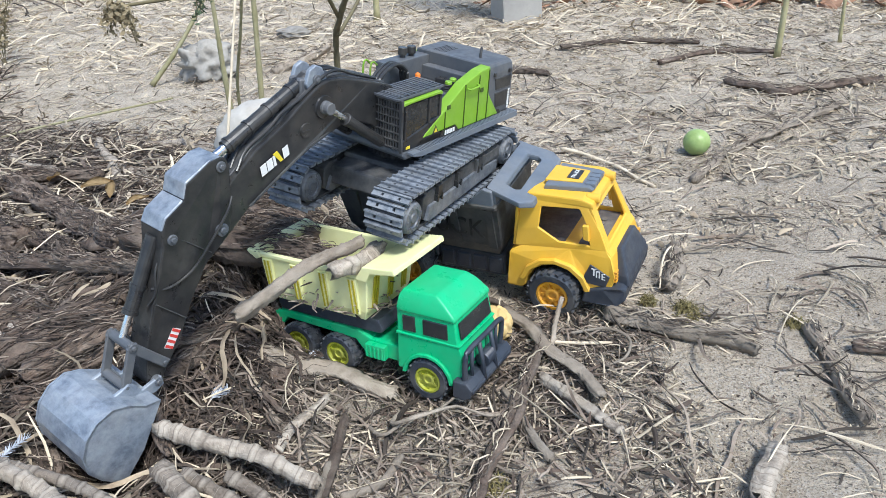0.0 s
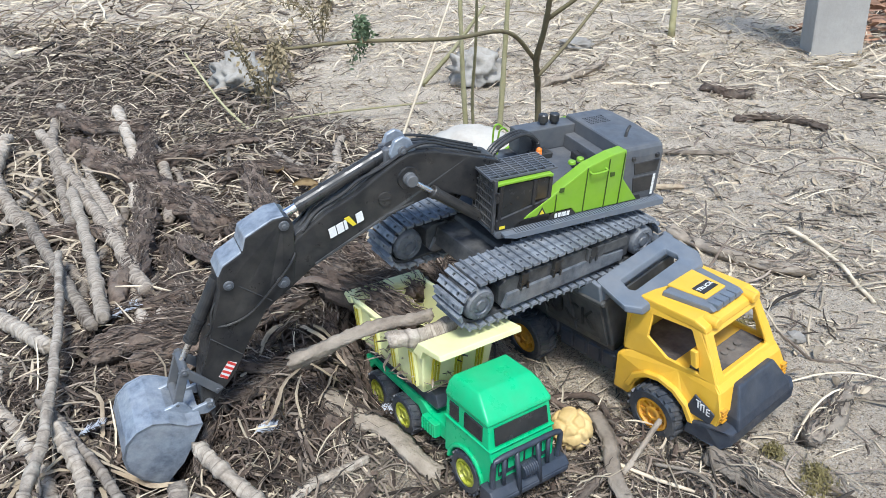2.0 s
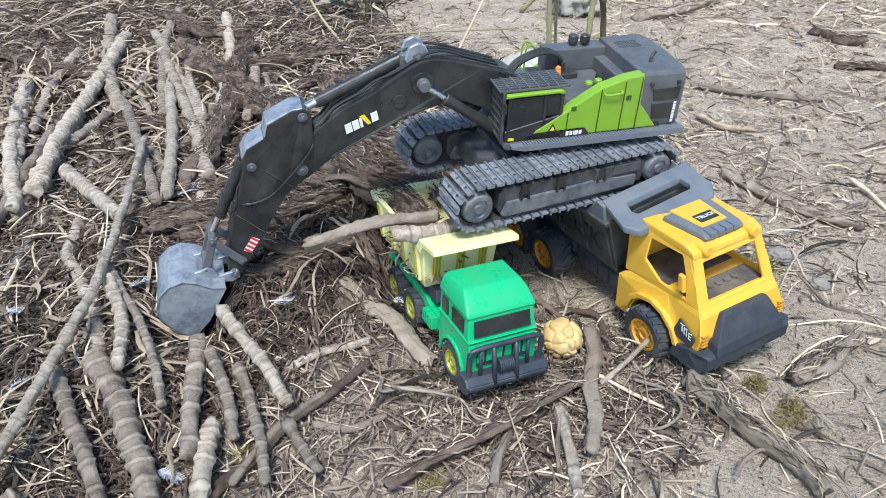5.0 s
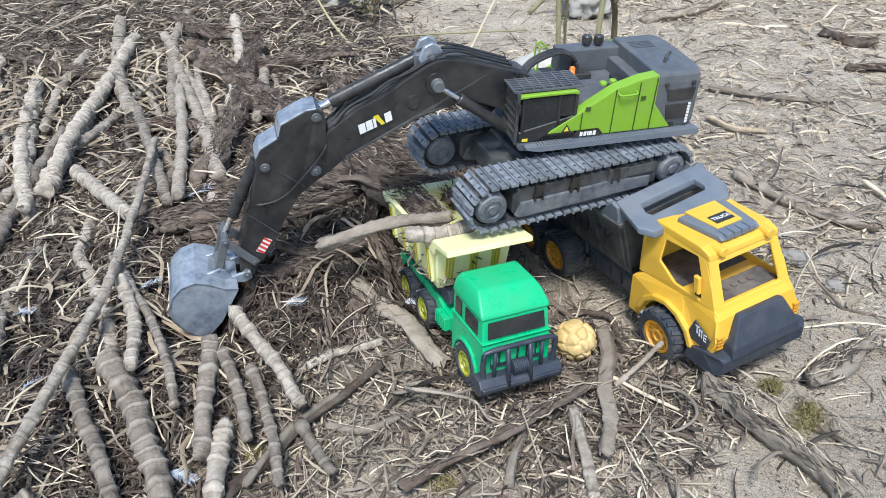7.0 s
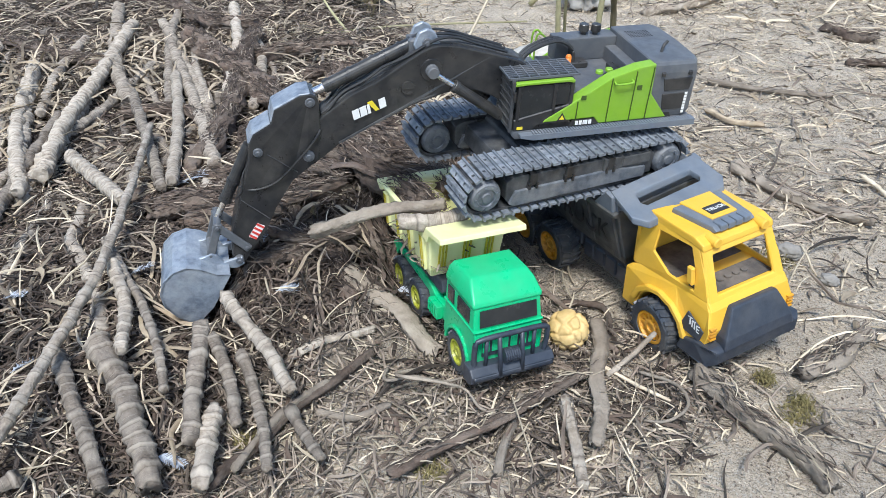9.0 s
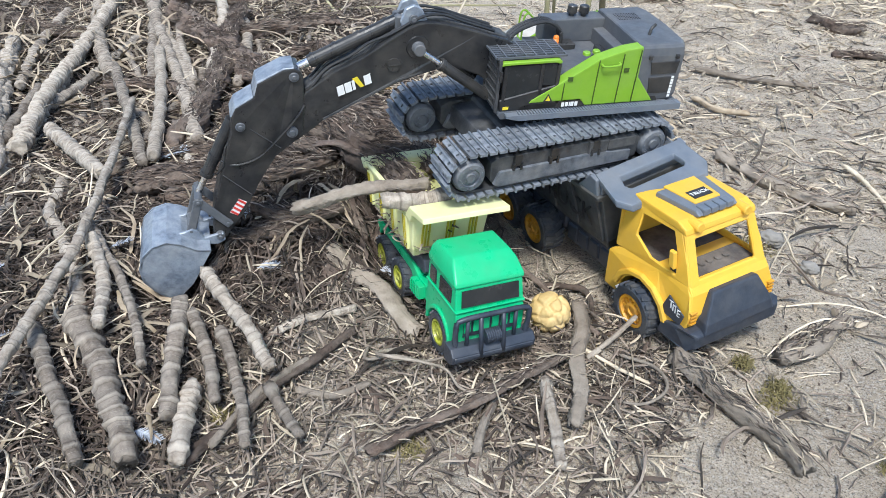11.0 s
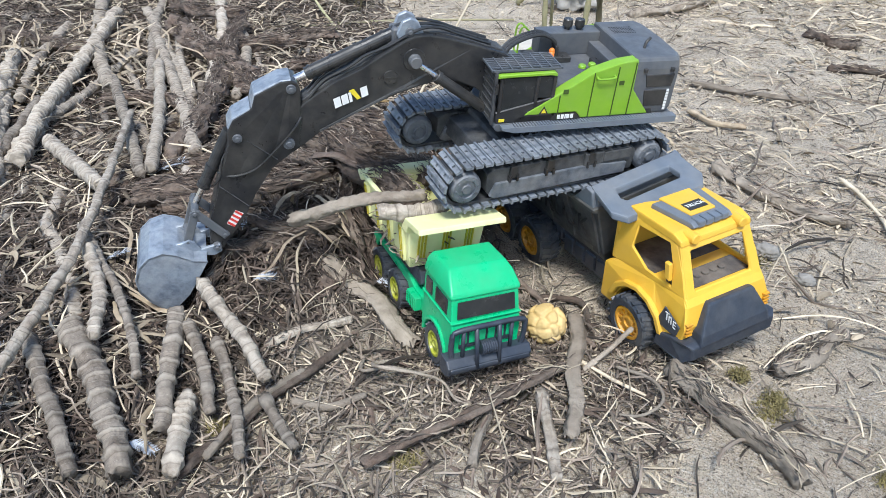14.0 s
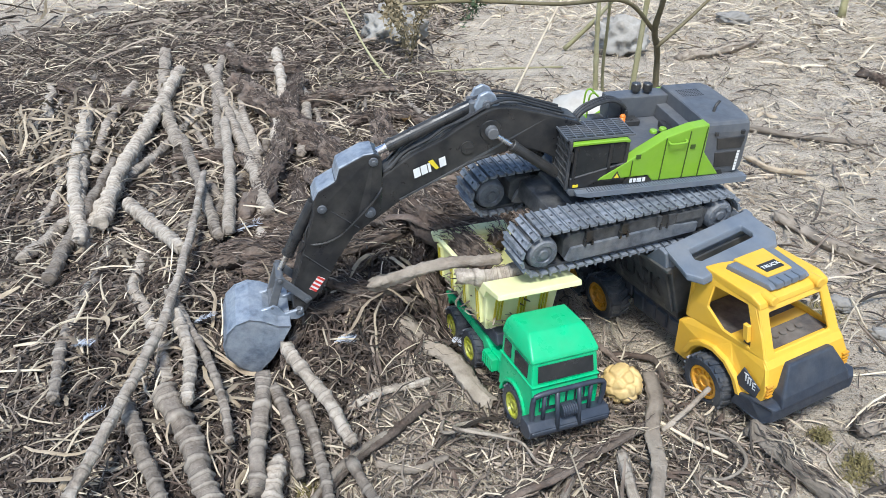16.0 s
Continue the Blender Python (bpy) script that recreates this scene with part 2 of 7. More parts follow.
def prism(bm, poly, y0, y1, taper=None):
    """A polygon of (x, z) drawn out along y; taper(x, z) may give the half width instead."""
    a, b = [], []
    for x, z in poly:
        p, q = (y0, y1) if taper is None else (-taper(x, z), taper(x, z))
        a.append(bm.verts.new((x, p, z)))
        b.append(bm.verts.new((x, q, z)))
    n = len(poly)
    bm.faces.new(a)
    bm.faces.new(b[::-1])
    for i in range(n):
        bm.faces.new((a[i], b[i], b[(i + 1) % n], a[(i + 1) % n]))
    bmesh.ops.recalc_face_normals(bm, faces=bm.faces[:])


def loft(bm, rings, close_ends=True):
    """Rings of equally many points, joined one to the next."""
    vs = [[bm.verts.new(p) for p in r] for r in rings]
    n = len(vs[0])
    for a, b in zip(vs, vs[1:]):
        for i in range(n):
            bm.faces.new((a[i], a[(i + 1) % n], b[(i + 1) % n], b[i]))
    if close_ends:
        bm.faces.new(vs[0][::-1])
        bm.faces.new(vs[-1])
    bmesh.ops.recalc_face_normals(bm, faces=bm.faces[:])
    return vs


def across(d):
    d = Vector(d).normalized()
    u = d.cross(Vector((0, 0, 1)) if abs(d.z) < 0.9 else Vector((1, 0, 0))).normalized()
    return u, d.cross(u)


def rod(bm, p, q, r, r2=None, n=12):
    u, v = across(Vector(q) - Vector(p))
    r2 = r if r2 is None else r2
    loft(bm, [[Vector(c) + (u * math.cos(2 * math.pi * i / n) + v * math.sin(2 * math.pi * i / n)) * s for i in range(n)] for c, s in ((p, r), (q, r2))])


def tube(bm, pts, radii, n=8):
    """A bent tube; radii: one for all or one a point."""
    pts = [Vector(p) for p in pts]
    rings = []
    for i, p in enumerate(pts):
        d = pts[min(i + 1, len(pts) - 1)] - pts[max(i - 1, 0)]
        u, v = across(d)
        r = radii if isinstance(radii, float) else radii[i]
        rings.append([p + (u * math.cos(2 * math.pi * k / n) + v * math.sin(2 * math.pi * k / n)) * r for k in range(n)])
    loft(bm, rings)


def arc_path(pts, steps=6):
    """A smooth curve through points."""
    P = [Vector(p) for p in pts]
    if len(P) < 3:
        return [P[0].lerp(P[-1], i / steps) for i in range(steps + 1)]
    P = [P[0] * 2 - P[1]] + P + [P[-1] * 2 - P[-2]]
    out = []
    for i in range(1, len(P) - 2):
        a, b, c, d = P[i - 1:i + 3]
        for k in range(steps):
            t = k / steps
            out.append(0.5 * ((2 * b) + (c - a) * t + (2 * a - 5 * b + 4 * c - d) * t * t + (3 * b - a - 3 * c + d) * t ** 3))
    return out + [P[-2]]


def bevel(bm, w, seg=2, angle=25):
    bmesh.ops.recalc_face_normals(bm, faces=bm.faces[:])
    e = [k for k in bm.edges if len(k.link_faces) == 2 and k.calc_face_angle(0) > radians(angle)]
    bmesh.ops.bevel(bm, geom=e, offset=w, segments=seg, affect="EDGES", profile=0.6, clamp_overlap=True)
    return bm


def panel_ring(bm, outer, inner, offset):
    """A frame of equally many outer and inner points, with the thickness given as a vector."""
    offset = Vector(offset)
    o, i = [bm.verts.new(p) for p in outer], [bm.verts.new(p) for p in inner]
    o2, i2 = [bm.verts.new(Vector(p) + offset) for p in outer], [bm.verts.new(Vector(p) + offset) for p in inner]
    n = len(o)
    for k in range(n):
        j = (k + 1) % n
        for q in ((o[k], o[j], i[j], i[k]), (o2[k], i2[k], i2[j], o2[j]), (o[k], o2[k], o2[j], o[j]), (i[k], i[j], i2[j], i2[k])):
            bm.faces.new(q)
    bmesh.ops.recalc_face_normals(bm, faces=bm.faces[:])


def torus_ring(bm, c, axis, R, r, n=24, k=8, squash=1.0):
    axis = Vector(axis).normalized()
    u, v = across(axis)
    rings = []
    for i in range(n):
        a = 2 * math.pi * i / n
        rad = u * math.cos(a) + v * math.sin(a)
        rings.append([bm.verts.new(Vector(c) + rad * (R + r * math.cos(2 * math.pi * j / k)) + axis * (r * squash * math.sin(2 * math.pi * j / k))) for j in range(k)])
    for i in range(n):
        for j in range(k):
            a, b = rings[i], rings[(i + 1) % n]
            bm.faces.new((a[j], b[j], b[(j + 1) % k], a[(j + 1) % k]))
    bmesh.ops.recalc_face_normals(bm, faces=bm.faces[:])


def heap(x, y):
    """Height of the soil and of the heap of stalks on it."""
    x, y = np.asarray(x, float), np.asarray(y, float)
    edge = -0.18 - 0.25 * np.maximum(0, y - 1.1)
    s = lambda v: 1 / (1 + np.exp(-np.clip(v, -40, 40)))
    h = 0.055 * s((edge - x) / 0.045) * (1 - s((-0.15 - y) / 0.1)) * (1 - 0.85 * s((y - 1.7 + 0.35 * (x + 0.6)) / 0.12)) * (1 - s((-3.2 - x) / 0.4))
    h = h + 0.085 * np.exp(-((x + 0.31) / 0.17) ** 2 - ((y - 0.98) / 0.25) ** 2)
    h = h + 0.03 * np.exp(-((x + 0.55) / 0.25) ** 2 - ((y - 0.7) / 0.3) ** 2)
    # the pit where the bucket digs
    h = h - 0.055 * np.exp(-((x + 0.335) / 0.05) ** 2 - ((y - 0.615) / 0.05) ** 2)
    # the trucks stand on the level soil
    for ox, oy, mid, half, wide in ((0.0041, 0.8088, -0.09, 0.165, 0.058), (0.1908, 1.04, -0.13, 0.25, 0.095)):
        u, v = (x - ox) * 0.899 - (y - oy) * 0.438 - mid, (x - ox) * 0.438 + (y - oy) * 0.899
        h = h * (1 - s((half - np.abs(u)) / 0.010) * s((wide - np.abs(v)) / 0.010))
    # a low swell of the soil under and before the trucks
    return h + 0.0105 * np.exp(-((x - 0.05) / 0.27) ** 4 - ((y - 0.93) / 0.24) ** 4)


# ---- ground ----
def ground_sheet():
    def axis(a, b, step, far):
        fine = np.arange(a, b + 1e-9, step)
        g = step * 1.35 ** np.arange(1, 40)
        out = np.cumsum(g)
        out = out[out < far]
        return np.concatenate([a - out[::-1], fine, b + out])
    xs, ys = axis(-1.9, 1.5, 0.0125, 400), axis(-0.2, 3.4, 0.0125, 400)
    X, Y = np.meshgrid(xs, ys)
    Z = heap(X, Y)
    rng = np.random.default_rng(3)
    near = np.exp(-np.maximum(0, np.hypot(X, Y - 1) - 3) / 2)
    for k in range(26):
        f = rng.uniform(6, 110)
        a = rng.uniform(0, 6.28)
        Z = Z + near * (0.05 / f) * np.sin(f * (X * math.cos(a) + Y * math.sin(a)) + rng.uniform(0, 6.28) + 2 * np.sin(3 * X + k) + 2 * np.cos(2.7 * Y + k)) * 0.55
    for wx, wy in ((0.1908, 1.04), (-0.02, 1.14), (0.0041, 0.8088)):
        Z = Z - 0.004 * np.exp(-((X - wx) ** 2 + (Y - wy) ** 2) / 0.1 ** 2)
    nx, ny = len(xs), len(ys)
    verts = np.stack([X, Y, Z], -1).reshape(-1, 3)
    i = (np.arange(ny - 1)[:, None] * nx + np.arange(nx - 1)[None]).reshape(-1)
    faces = np.stack([i, i + 1, i + nx + 1, i + nx], -1)
    me = bpy.data.meshes.new("ground")
    me.from_pydata(verts.tolist(), [], faces.tolist())
    me.polygons.foreach_set("use_smooth", [True] * len(me.polygons))
    me.materials.append(M["sand"])
    tagged(new("ground", me), "pale dry sandy soil, brown and fibrous under the heap", "ground", kind="structure")


ground_sheet()


def lathe(bm, profile, n=28):
    """A profile of (radius, y) turned about the y axis."""
    rings = [[bm.verts.new((r * math.cos(2 * math.pi * i / n), y, r * math.sin(2 * math.pi * i / n))) for r, y in profile] for i in range(n)]
    k = len(profile)
    for i in range(n):
        a, b = rings[i], rings[(i + 1) % n]
        for j in range(k - 1):
            bm.faces.new((a[j], a[j + 1], b[j + 1], b[j]))
    bmesh.ops.remove_doubles(bm, verts=bm.verts[:], dist=1e-6)
    bmesh.ops.recalc_face_normals(bm, faces=bm.faces[:])


def wheel(parent, r, w, rim_mat, m, lugs=22, spokes=6, rim_label=""):
    """A toy wheel whose outer face looks along -y: tyre with lugs, dished rim, hub."""
    bm = begin()
    lathe(bm, [(r * 0.60, -w * 0.36), (r * 0.64, -w * 0.5), (r * 0.86, -w * 0.5), (r * 0.95, -w * 0.40), (r * 0.95, w * 0.40), (r * 0.86, w * 0.5), (r * 0.5, w * 0.5)], 32)
    for i in range(lugs):
        a = 2 * math.pi * i / lugs
        for side in (-1, 1):
            b = a + (math.pi / lugs if side > 0 else 0)
            q = bmesh.ops.create_cube(bm, size=1.0)["verts"]
            mm = Matrix.Rotation(-b, 4, "Y") @ Matrix.Translation((r * 0.955, side * w * 0.26, 0)) @ Matrix.Rotation(radians(18 * side), 4, "X") @ Matrix.Diagonal((r * 0.09, w * 0.46, r * 0.13, 1))
            bmesh.ops.transform(bm, matrix=mm, verts=q)
    tyre = part("wheel", bm, "tyre", parent, "dusty black rubber tyre", m=m)
    bm = begin()
    lathe(bm, [(r * 0.63, -w * 0.40), (r * 0.60, -w * 0.47), (r * 0.52, -w * 0.47), (r * 0.47, -w * 0.30), (r * 0.30, -w * 0.26), (r * 0.28, -w * 0.40), (r * 0.22, -w * 0.43), (r * 0.16, -w * 0.43), (r * 0.15, -w * 0.36), (0.0, -w * 0.36)], 28)
    for i in range(spokes):
        q = bmesh.ops.create_cube(bm, size=1.0)["verts"]
        mm = Matrix.Rotation(2 * math.pi * i / spokes, 4, "Y") @ Matrix.Translation((r * 0.40, -w * 0.32, 0)) @ Matrix.Diagonal((r * 0.22, w * 0.12, r * 0.10, 1))
        bmesh.ops.transform(bm, matrix=mm, verts=q)
    part("rim", bm, rim_mat, tyre, rim_label)
    return tyre


def mirror_y(f):
    for s in (-1, 1):
        f(s)


def marks(name, parent, origin, ux, uy, widths, height, mat, label="", gap=0.25, depth=0.0006):
    """A row of plain bars along ux, standing up along uy."""
    bm = begin()
    o, ux, uy = Vector(origin), Vector(ux).normalized(), Vector(uy).normalized()
    n = ux.cross(uy).normalized()
    x = 0.0
    for w in widths:
        c = [o + ux * (x + a * w) + uy * (b * height) for a, b in ((0, 0), (1, 0), (1, 1), (0, 1))]
        loft(bm, [c, [p + n * depth for p in c]])
        x += w * (1 + gap)
    return part(name, bm, mat, parent, label)


def lettering(word, parent, m, size, mat, label):
    cu = bpy.data.curves.new("lettering", "FONT")
    cu.body, cu.size, cu.extrude, cu.align_x, cu.align_y = word, size, 0.0005, "CENTER", "CENTER"
    tmp = new("lettering_curve", cu)
    me = bpy.data.meshes.new_from_object(tmp.evaluated_get(bpy.context.evaluated_depsgraph_get()))
    bpy.data.objects.remove(tmp)
    me.materials.clear()
    me.materials.append(M[mat])
    ob = new("lettering", me)
    ob.parent, ob.matrix_basis = parent, m
    return tagged(ob, label)


# ---- excavator ----
def excavator():
    ex = thing("toy_excavator", "charcoal and lime green toy crawler excavator standing on two toy trucks", "excavator",
               pose(-0.0484, 1.0131, 0.2085, math.degrees(-0.1297), math.degrees(-0.0322), math.degrees(4.2328)) @ Matrix.Scale(0.94, 4))
    A, HZ, RB = 0.1423, 0.030, 0.0295
    # tracks
    bm = begin()
    for y0, y1 in ((-0.0275, -0.0145), (-0.0105, 0.0105), (0.0145, 0.0275)):
        box(bm, -0.0052, 0.0052, y0, y1, 0.0, 0.0034)
    for y0, y1 in ((-0.0145, -0.0105), (0.0105, 0.0145)):
        box(bm, -0.0052, -0.0012, y0, y1, 0.0, 0.0034)
        box(bm, 0.0030, 0.0052, y0, y1, 0.0, 0.0034)
    box(bm, -0.0052, -0.0026, -0.0275, 0.0275, 0.0034, 0.0064)
    shoe_me = bpy.data.meshes.new("track_shoe")
    bm.to_mesh(shoe_me)
    bm.free()
    shoe_me.materials.append(M["shoe"])

    def on_belt(s):
        """Place and turn along the belt's loop."""
        L, C = 2 * A, math.pi * RB
        s %= 2 * (L + C)
        if s < L:
            sag = 0.0
            return -A + s, HZ + RB - sag, 0.0
        s -= L
        if s < C:
            a = s / RB
            return A + RB * math.sin(a), HZ + RB * math.cos(a), a
        s -= C
        if s < L:
            return A - s, HZ - RB, math.pi
        a = math.pi + (s - L) / RB
        return -A + RB * math.sin(a), HZ + RB * math.cos(a), a

    total = 2 * (2 * A + math.pi * RB)
    for name, yc, near in (("track_left", 0.0805, 1), ("track_right", -0.0795, -1)):
        bm = begin()
        loop_o = [on_belt(total * i / 64) for i in range(64)]
        outer = [(x, yc - 0.018, z) for x, z, a in loop_o]
        inner = [(x - math.sin(a) * 0.004, yc - 0.018, z - math.cos(a) * 0.004) for x, z, a in loop_o]
        panel_ring(bm, outer, inner, (0, 0.036, 0))
        track = part("track", bm, "black_dusty", ex, "worn grey rubber-plastic crawler track")
        count = 54
        for i in range(count):
            x, z, a = on_belt(total * (i + 0.3) / count)
            ob = new("track_shoe", shoe_me)
            ob.parent = track
            ob.matrix_basis = Matrix.Translation((x, yc, z)) @ Matrix.Rotation(a, 4, "Y")
        # side frame with its stepped cover
        yo = yc + 0.0245
        bm = begin()
        prism(bm, [(-0.118, 0.014), (0.105, 0.010), (0.112, 0.018), (0.112, 0.044), (0.100, 0.050), (-0.112, 0.050), (-0.120, 0.042)], yc - 0.024, yo - 0.003)
        bevel(bm, 0.0015)
        frame_ = part("track_frame", bm, "black_dusty", ex, "dusty black track side frame")
        bm = begin()
        prism(bm, [(-0.105, 0.012), (0.100, 0.008), (0.108, 0.012), (0.100, 0.030), (-0.060, 0.033), (-0.075, 0.030), (-0.105, 0.028)], yo - 0.004, yo + 0.001)
        bevel(bm, 0.001)
        part("side_cover", bm, "cover_grey", frame_, "scuffed grey cover plate")
        bm = begin()
        box(bm, -0.110, -0.065, yo - 0.004, yo + 0.0005, 0.034, 0.049)
        box(bm, -0.064, -0.034, yo - 0.004, yo + 0.0015, 0.033, 0.051)
        bevel(bm, 0.0012)
        part("tension_box", bm, "black_dusty", frame_)
        for bx in (0.075, 0.020, -0.045):
            bm = begin()
            prism(bm, [(bx - 0.006, 0.036), (bx + 0.006, 0.036), (bx + 0.005, 0.052), (bx - 0.005, 0.052)], yo - 0.006, yo + 0.002)
            prism(bm, [(bx - 0.007, 0.030), (bx - 0.004, 0.030), (bx - 0.004, 0.040), (bx - 0.007, 0.040)], yo - 0.004, yo + 0.003)
            prism(bm, [(bx + 0.004, 0.030), (bx + 0.007, 0.030), (bx + 0.007, 0.040), (bx + 0.004, 0.040)], yo - 0.004, yo + 0.003)
            part("roller_bracket", bm, "black", frame_)
        for hx in (A, -A):
            bm = begin()
            lathe(bm, [(0.0, 0.027), (0.006, 0.027), (0.007, 0.025), (0.012, 0.0245), (0.013, 0.0265), (0.019, 0.0265), (0.021, 0.024), (0.0225, 0.020), (0.0225, -0.024), (0.0, -0.024)], 28)
            for i in range(9):
                a = 2 * math.pi * i / 9
                rod(bm, (0.0157 * math.cos(a), 0.0255, 0.0157 * math.sin(a)), (0.0157 * math.cos(a), 0.0278, 0.0157 * math.sin(a)), 0.0014, n=6)
            part("sprocket", bm, "cover_grey", ex, "dusty grey drive sprocket", m=pose(hx, yc, HZ))
    # centre body between the tracks
    bm = begin()
    prism(bm, [(-0.075, 0.030), (0.075, 0.030), (0.065, 0.056), (-0.065, 0.056)], -0.057, 0.057)
    for sx in (-1, 1):
        prism(bm, [(sx * 0.050, 0.020), (sx * 0.100, 0.020), (sx * 0.095, 0.046), (sx * 0.055, 0.052)], -0.058, 0.058)
    bevel(bm, 0.003)
    part("carbody", bm, "black_dusty", ex, "black central undercarriage body")
    U = pose(-0.0054, -0.003, 0.002, 0, 0, -8.33)
    bm = begin()
    rod(bm, (0, 0, 0.054), (0, 0, 0.074), 0.050, n=40)
    for i in range(40):
        a = 2 * math.pi * i / 40
        rod(bm, (0.051 * math.cos(a), 0.051 * math.sin(a), 0.058), (0.051 * math.cos(a), 0.051 * math.sin(a), 0.068), 0.0025, n=6)
    part("slewing_ring", bm, "black", ex, "toothed black slewing ring")

    def up(name, bm, mat, label="", parent=None, smooth=False):
        return part(name, bm, mat, parent or ex, label, smooth, None if parent else U)

    # deck and side walkways
    bm = begin()
    prism(bm, [(-0.178, 0.072), (0.074, 0.072), (0.079, 0.078), (0.077, 0.084), (-0.184, 0.084), (-0.186, 0.078)], -0.072, 0.066)
    bevel(bm, 0.002)
    deck = up("deck", bm, "grey", "dark grey slewing deck")
    for s in (-1, 1):
        bm = begin()
        y0, y1 = (0.064, 0.0765) if s > 0 else (-0.084, -0.070)
        prism(bm, [(-0.186, 0.0745), (0.052, 0.0745), (0.070, 0.079), (0.070, 0.082), (-0.186, 0.0835)], y0, y1)
        for i in range(56):
            x = -0.180 + i * 0.0042
            box(bm, x, x + 0.0016, y0 + 0.001, y1 - 0.001, 0.0822, 0.0842)
        up("walkway", bm, "slate", "ribbed grey side walkway", deck)
    # counterweight and engine hood
    bm = begin()
    prof = [(-0.178, -0.074), (-0.186, -0.060), (-0.189, -0.004), (-0.186, 0.052), (-0.178, 0.066), (-0.112, 0.066), (-0.112, -0.074)]
    rings = []
    for z, k in ((0.084, 0.96), (0.094, 1.0), (0.150, 1.0), (0.160, 0.975), (0.1645, 0.93)):
        rings.append([(-0.112 + (x + 0.112) * k, -0.004 + (y + 0.004) * k, z) for x, y in prof])
    loft(bm, rings)
    bevel(bm, 0.0015, 1, 30)
    cw = up("counterweight", bm, "grey", "dark grey counterweight and engine hood")
    bm = begin()
    for x in (-0.128, -0.168):
        prism(bm, [(x - 0.003, 0.1455), (x + 0.003, 0.1455), (x + 0.003, 0.1515), (x - 0.003, 0.1515)], 0.064, 0.069)
    bevel(bm, 0.001, 1)
    up("lug", bm, "black", parent=cw)
    bm = begin()
    tube(bm, arc_path([(-0.140, 0.030, 0.163), (-0.143, 0.028, 0.172), (-0.150, 0.024, 0.176)], 4), 0.0022, 8)
    up("handle", bm, "black", "black lifting handle", cw)
    for z0, z1, xa, xb in ((0.124, 0.142, -0.134, -0.172), (0.096, 0.120, -0.136, -0.170)):
        bm = begin()
        prism(bm, [(xa, z0), (xb, z0), (xb - 0.002, z1), (xa + 0.004, z1)], 0.0652, 0.0672)
        bevel(bm, 0.0008, 1)
        up("cover_panel", bm, "black", "black recessed cover panel", cw)
    marks("marking", cw, (-0.170, 0.0675, 0.090), (0, 0, 1), (1, 0, 0), [0.004, 0.003, 0.004, 0.004, 0.003, 0.004, 0.003], 0.004, "white", "small white upright marking")
    bm = begin()
    for i in range(9):
        for k in range(5):
            rod(bm, (-0.155 + i * 0.004, -0.045 + k * 0.005, 0.1635), (-0.155 + i * 0.004, -0.045 + k * 0.005, 0.1652), 0.0011, n=6)
    up("vent_grille", bm, "black", "perforated hood vent", cw)
    # sunken engine bay in front of the hood
    bm = begin()
    box(bm, -0.112, 0.002, -0.072, 0.050, 0.084, 0.126)
    box(bm, -0.112, -0.020, -0.0735, -0.046, 0.126, 0.159)
    box(bm, -0.112, -0.095, -0.046, 0.050, 0.126, 0.146)
    prism(bm, [(-0.020, 0.126), (0.020, 0.126), (0.020, 0.110), (-0.020, 0.110)], -0.072, -0.040)
    bevel(bm, 0.0015)
    bay = up("engine_bay", bm, "grey", "sunken grey engine deck")
    bm = begin()
    torus_ring(bm, (-0.075, 0.020, 0.130), (0, 0, 1), 0.008, 0.0022, 18, 6)
    up("lift_ring", bm, "black", "black lifting ring", bay)
    for b in ((-0.092, -0.082, -0.010, 0.030, 0.128, 0.137), (-0.060, -0.030, -0.040, -0.020, 0.126, 0.134)):
        bm = begin()
        box(bm, *b)
        bevel(bm, 0.001, 1)
        up("deck_block", bm, "black", "black deck fitting", bay)
    for cx, cy in ((-0.062, 0.038), (-0.046, 0.042)):
        bm = begin()
        rod(bm, (cx, cy, 0.146), (cx, cy, 0.1505), 0.0055, 0.005, 18)
        bevel(bm, 0.0008, 1)
        up("filler_cap", bm, "lime_paint", "lime green filler cap", bay)
    for cx, cy in ((-0.083, -0.058), (-0.066, -0.061)):
        bm = begin()
        rod(bm, (cx, cy, 0.156), (cx, cy, 0.163), 0.0042, n=14)
        rod(bm, (cx, cy, 0.163), (cx, cy, 0.174), 0.0072, 0.0068, 18)
        bevel(bm, 0.0012, 1)
        up("exhaust_cap", bm, "black", "round black exhaust cap")
    for dy in (0, 0.0062, 0.0124):
        bm = begin()
        tube(bm, arc_path([(-0.040, -0.040 + dy, 0.128), (-0.036, -0.040 + dy, 0.152), (-0.010, -0.038 + dy, 0.166), (0.030, -0.030 + dy, 0.158), (0.050, -0.024 + dy, 0.140)], 6), 0.0028, 8)
        up("deck_hose", bm, "black", "arched black hydraulic hose")
    bm = begin()
    rod(bm, (-0.013, 0.012, 0.120), (-0.013, 0.012, 0.158), 0.0042, 0.004, 14)
    bmesh.ops.create_uvsphere(bm, u_segments=14, v_segments=8, radius=0.0041, matrix=Matrix.Translation((-0.013, 0.012, 0.1585)))
    up("beacon", bm, "orange", "small orange beacon", smooth=True)
    # green side panels
    def panel(s):
        y = 0.0665 if s > 0 else -0.0745
        yi = y - s * (0.018 if s > 0 else 0.004)
        y0, y1 = sorted((y, yi))
        bm = begin()
        top = 0.0 if s > 0 else -0.004
        prism(bm, [(0.038, 0.0935), (0.034, 0.098), (-0.008, 0.122), (-0.054, 0.150), (-0.090, 0.1610 + top), (-0.1145, 0.1640 + top), (-0.1160, 0.1220), (-0.146, 0.0850), (-0.044, 0.0850), (-0.036, 0.0945)], y0, y1)
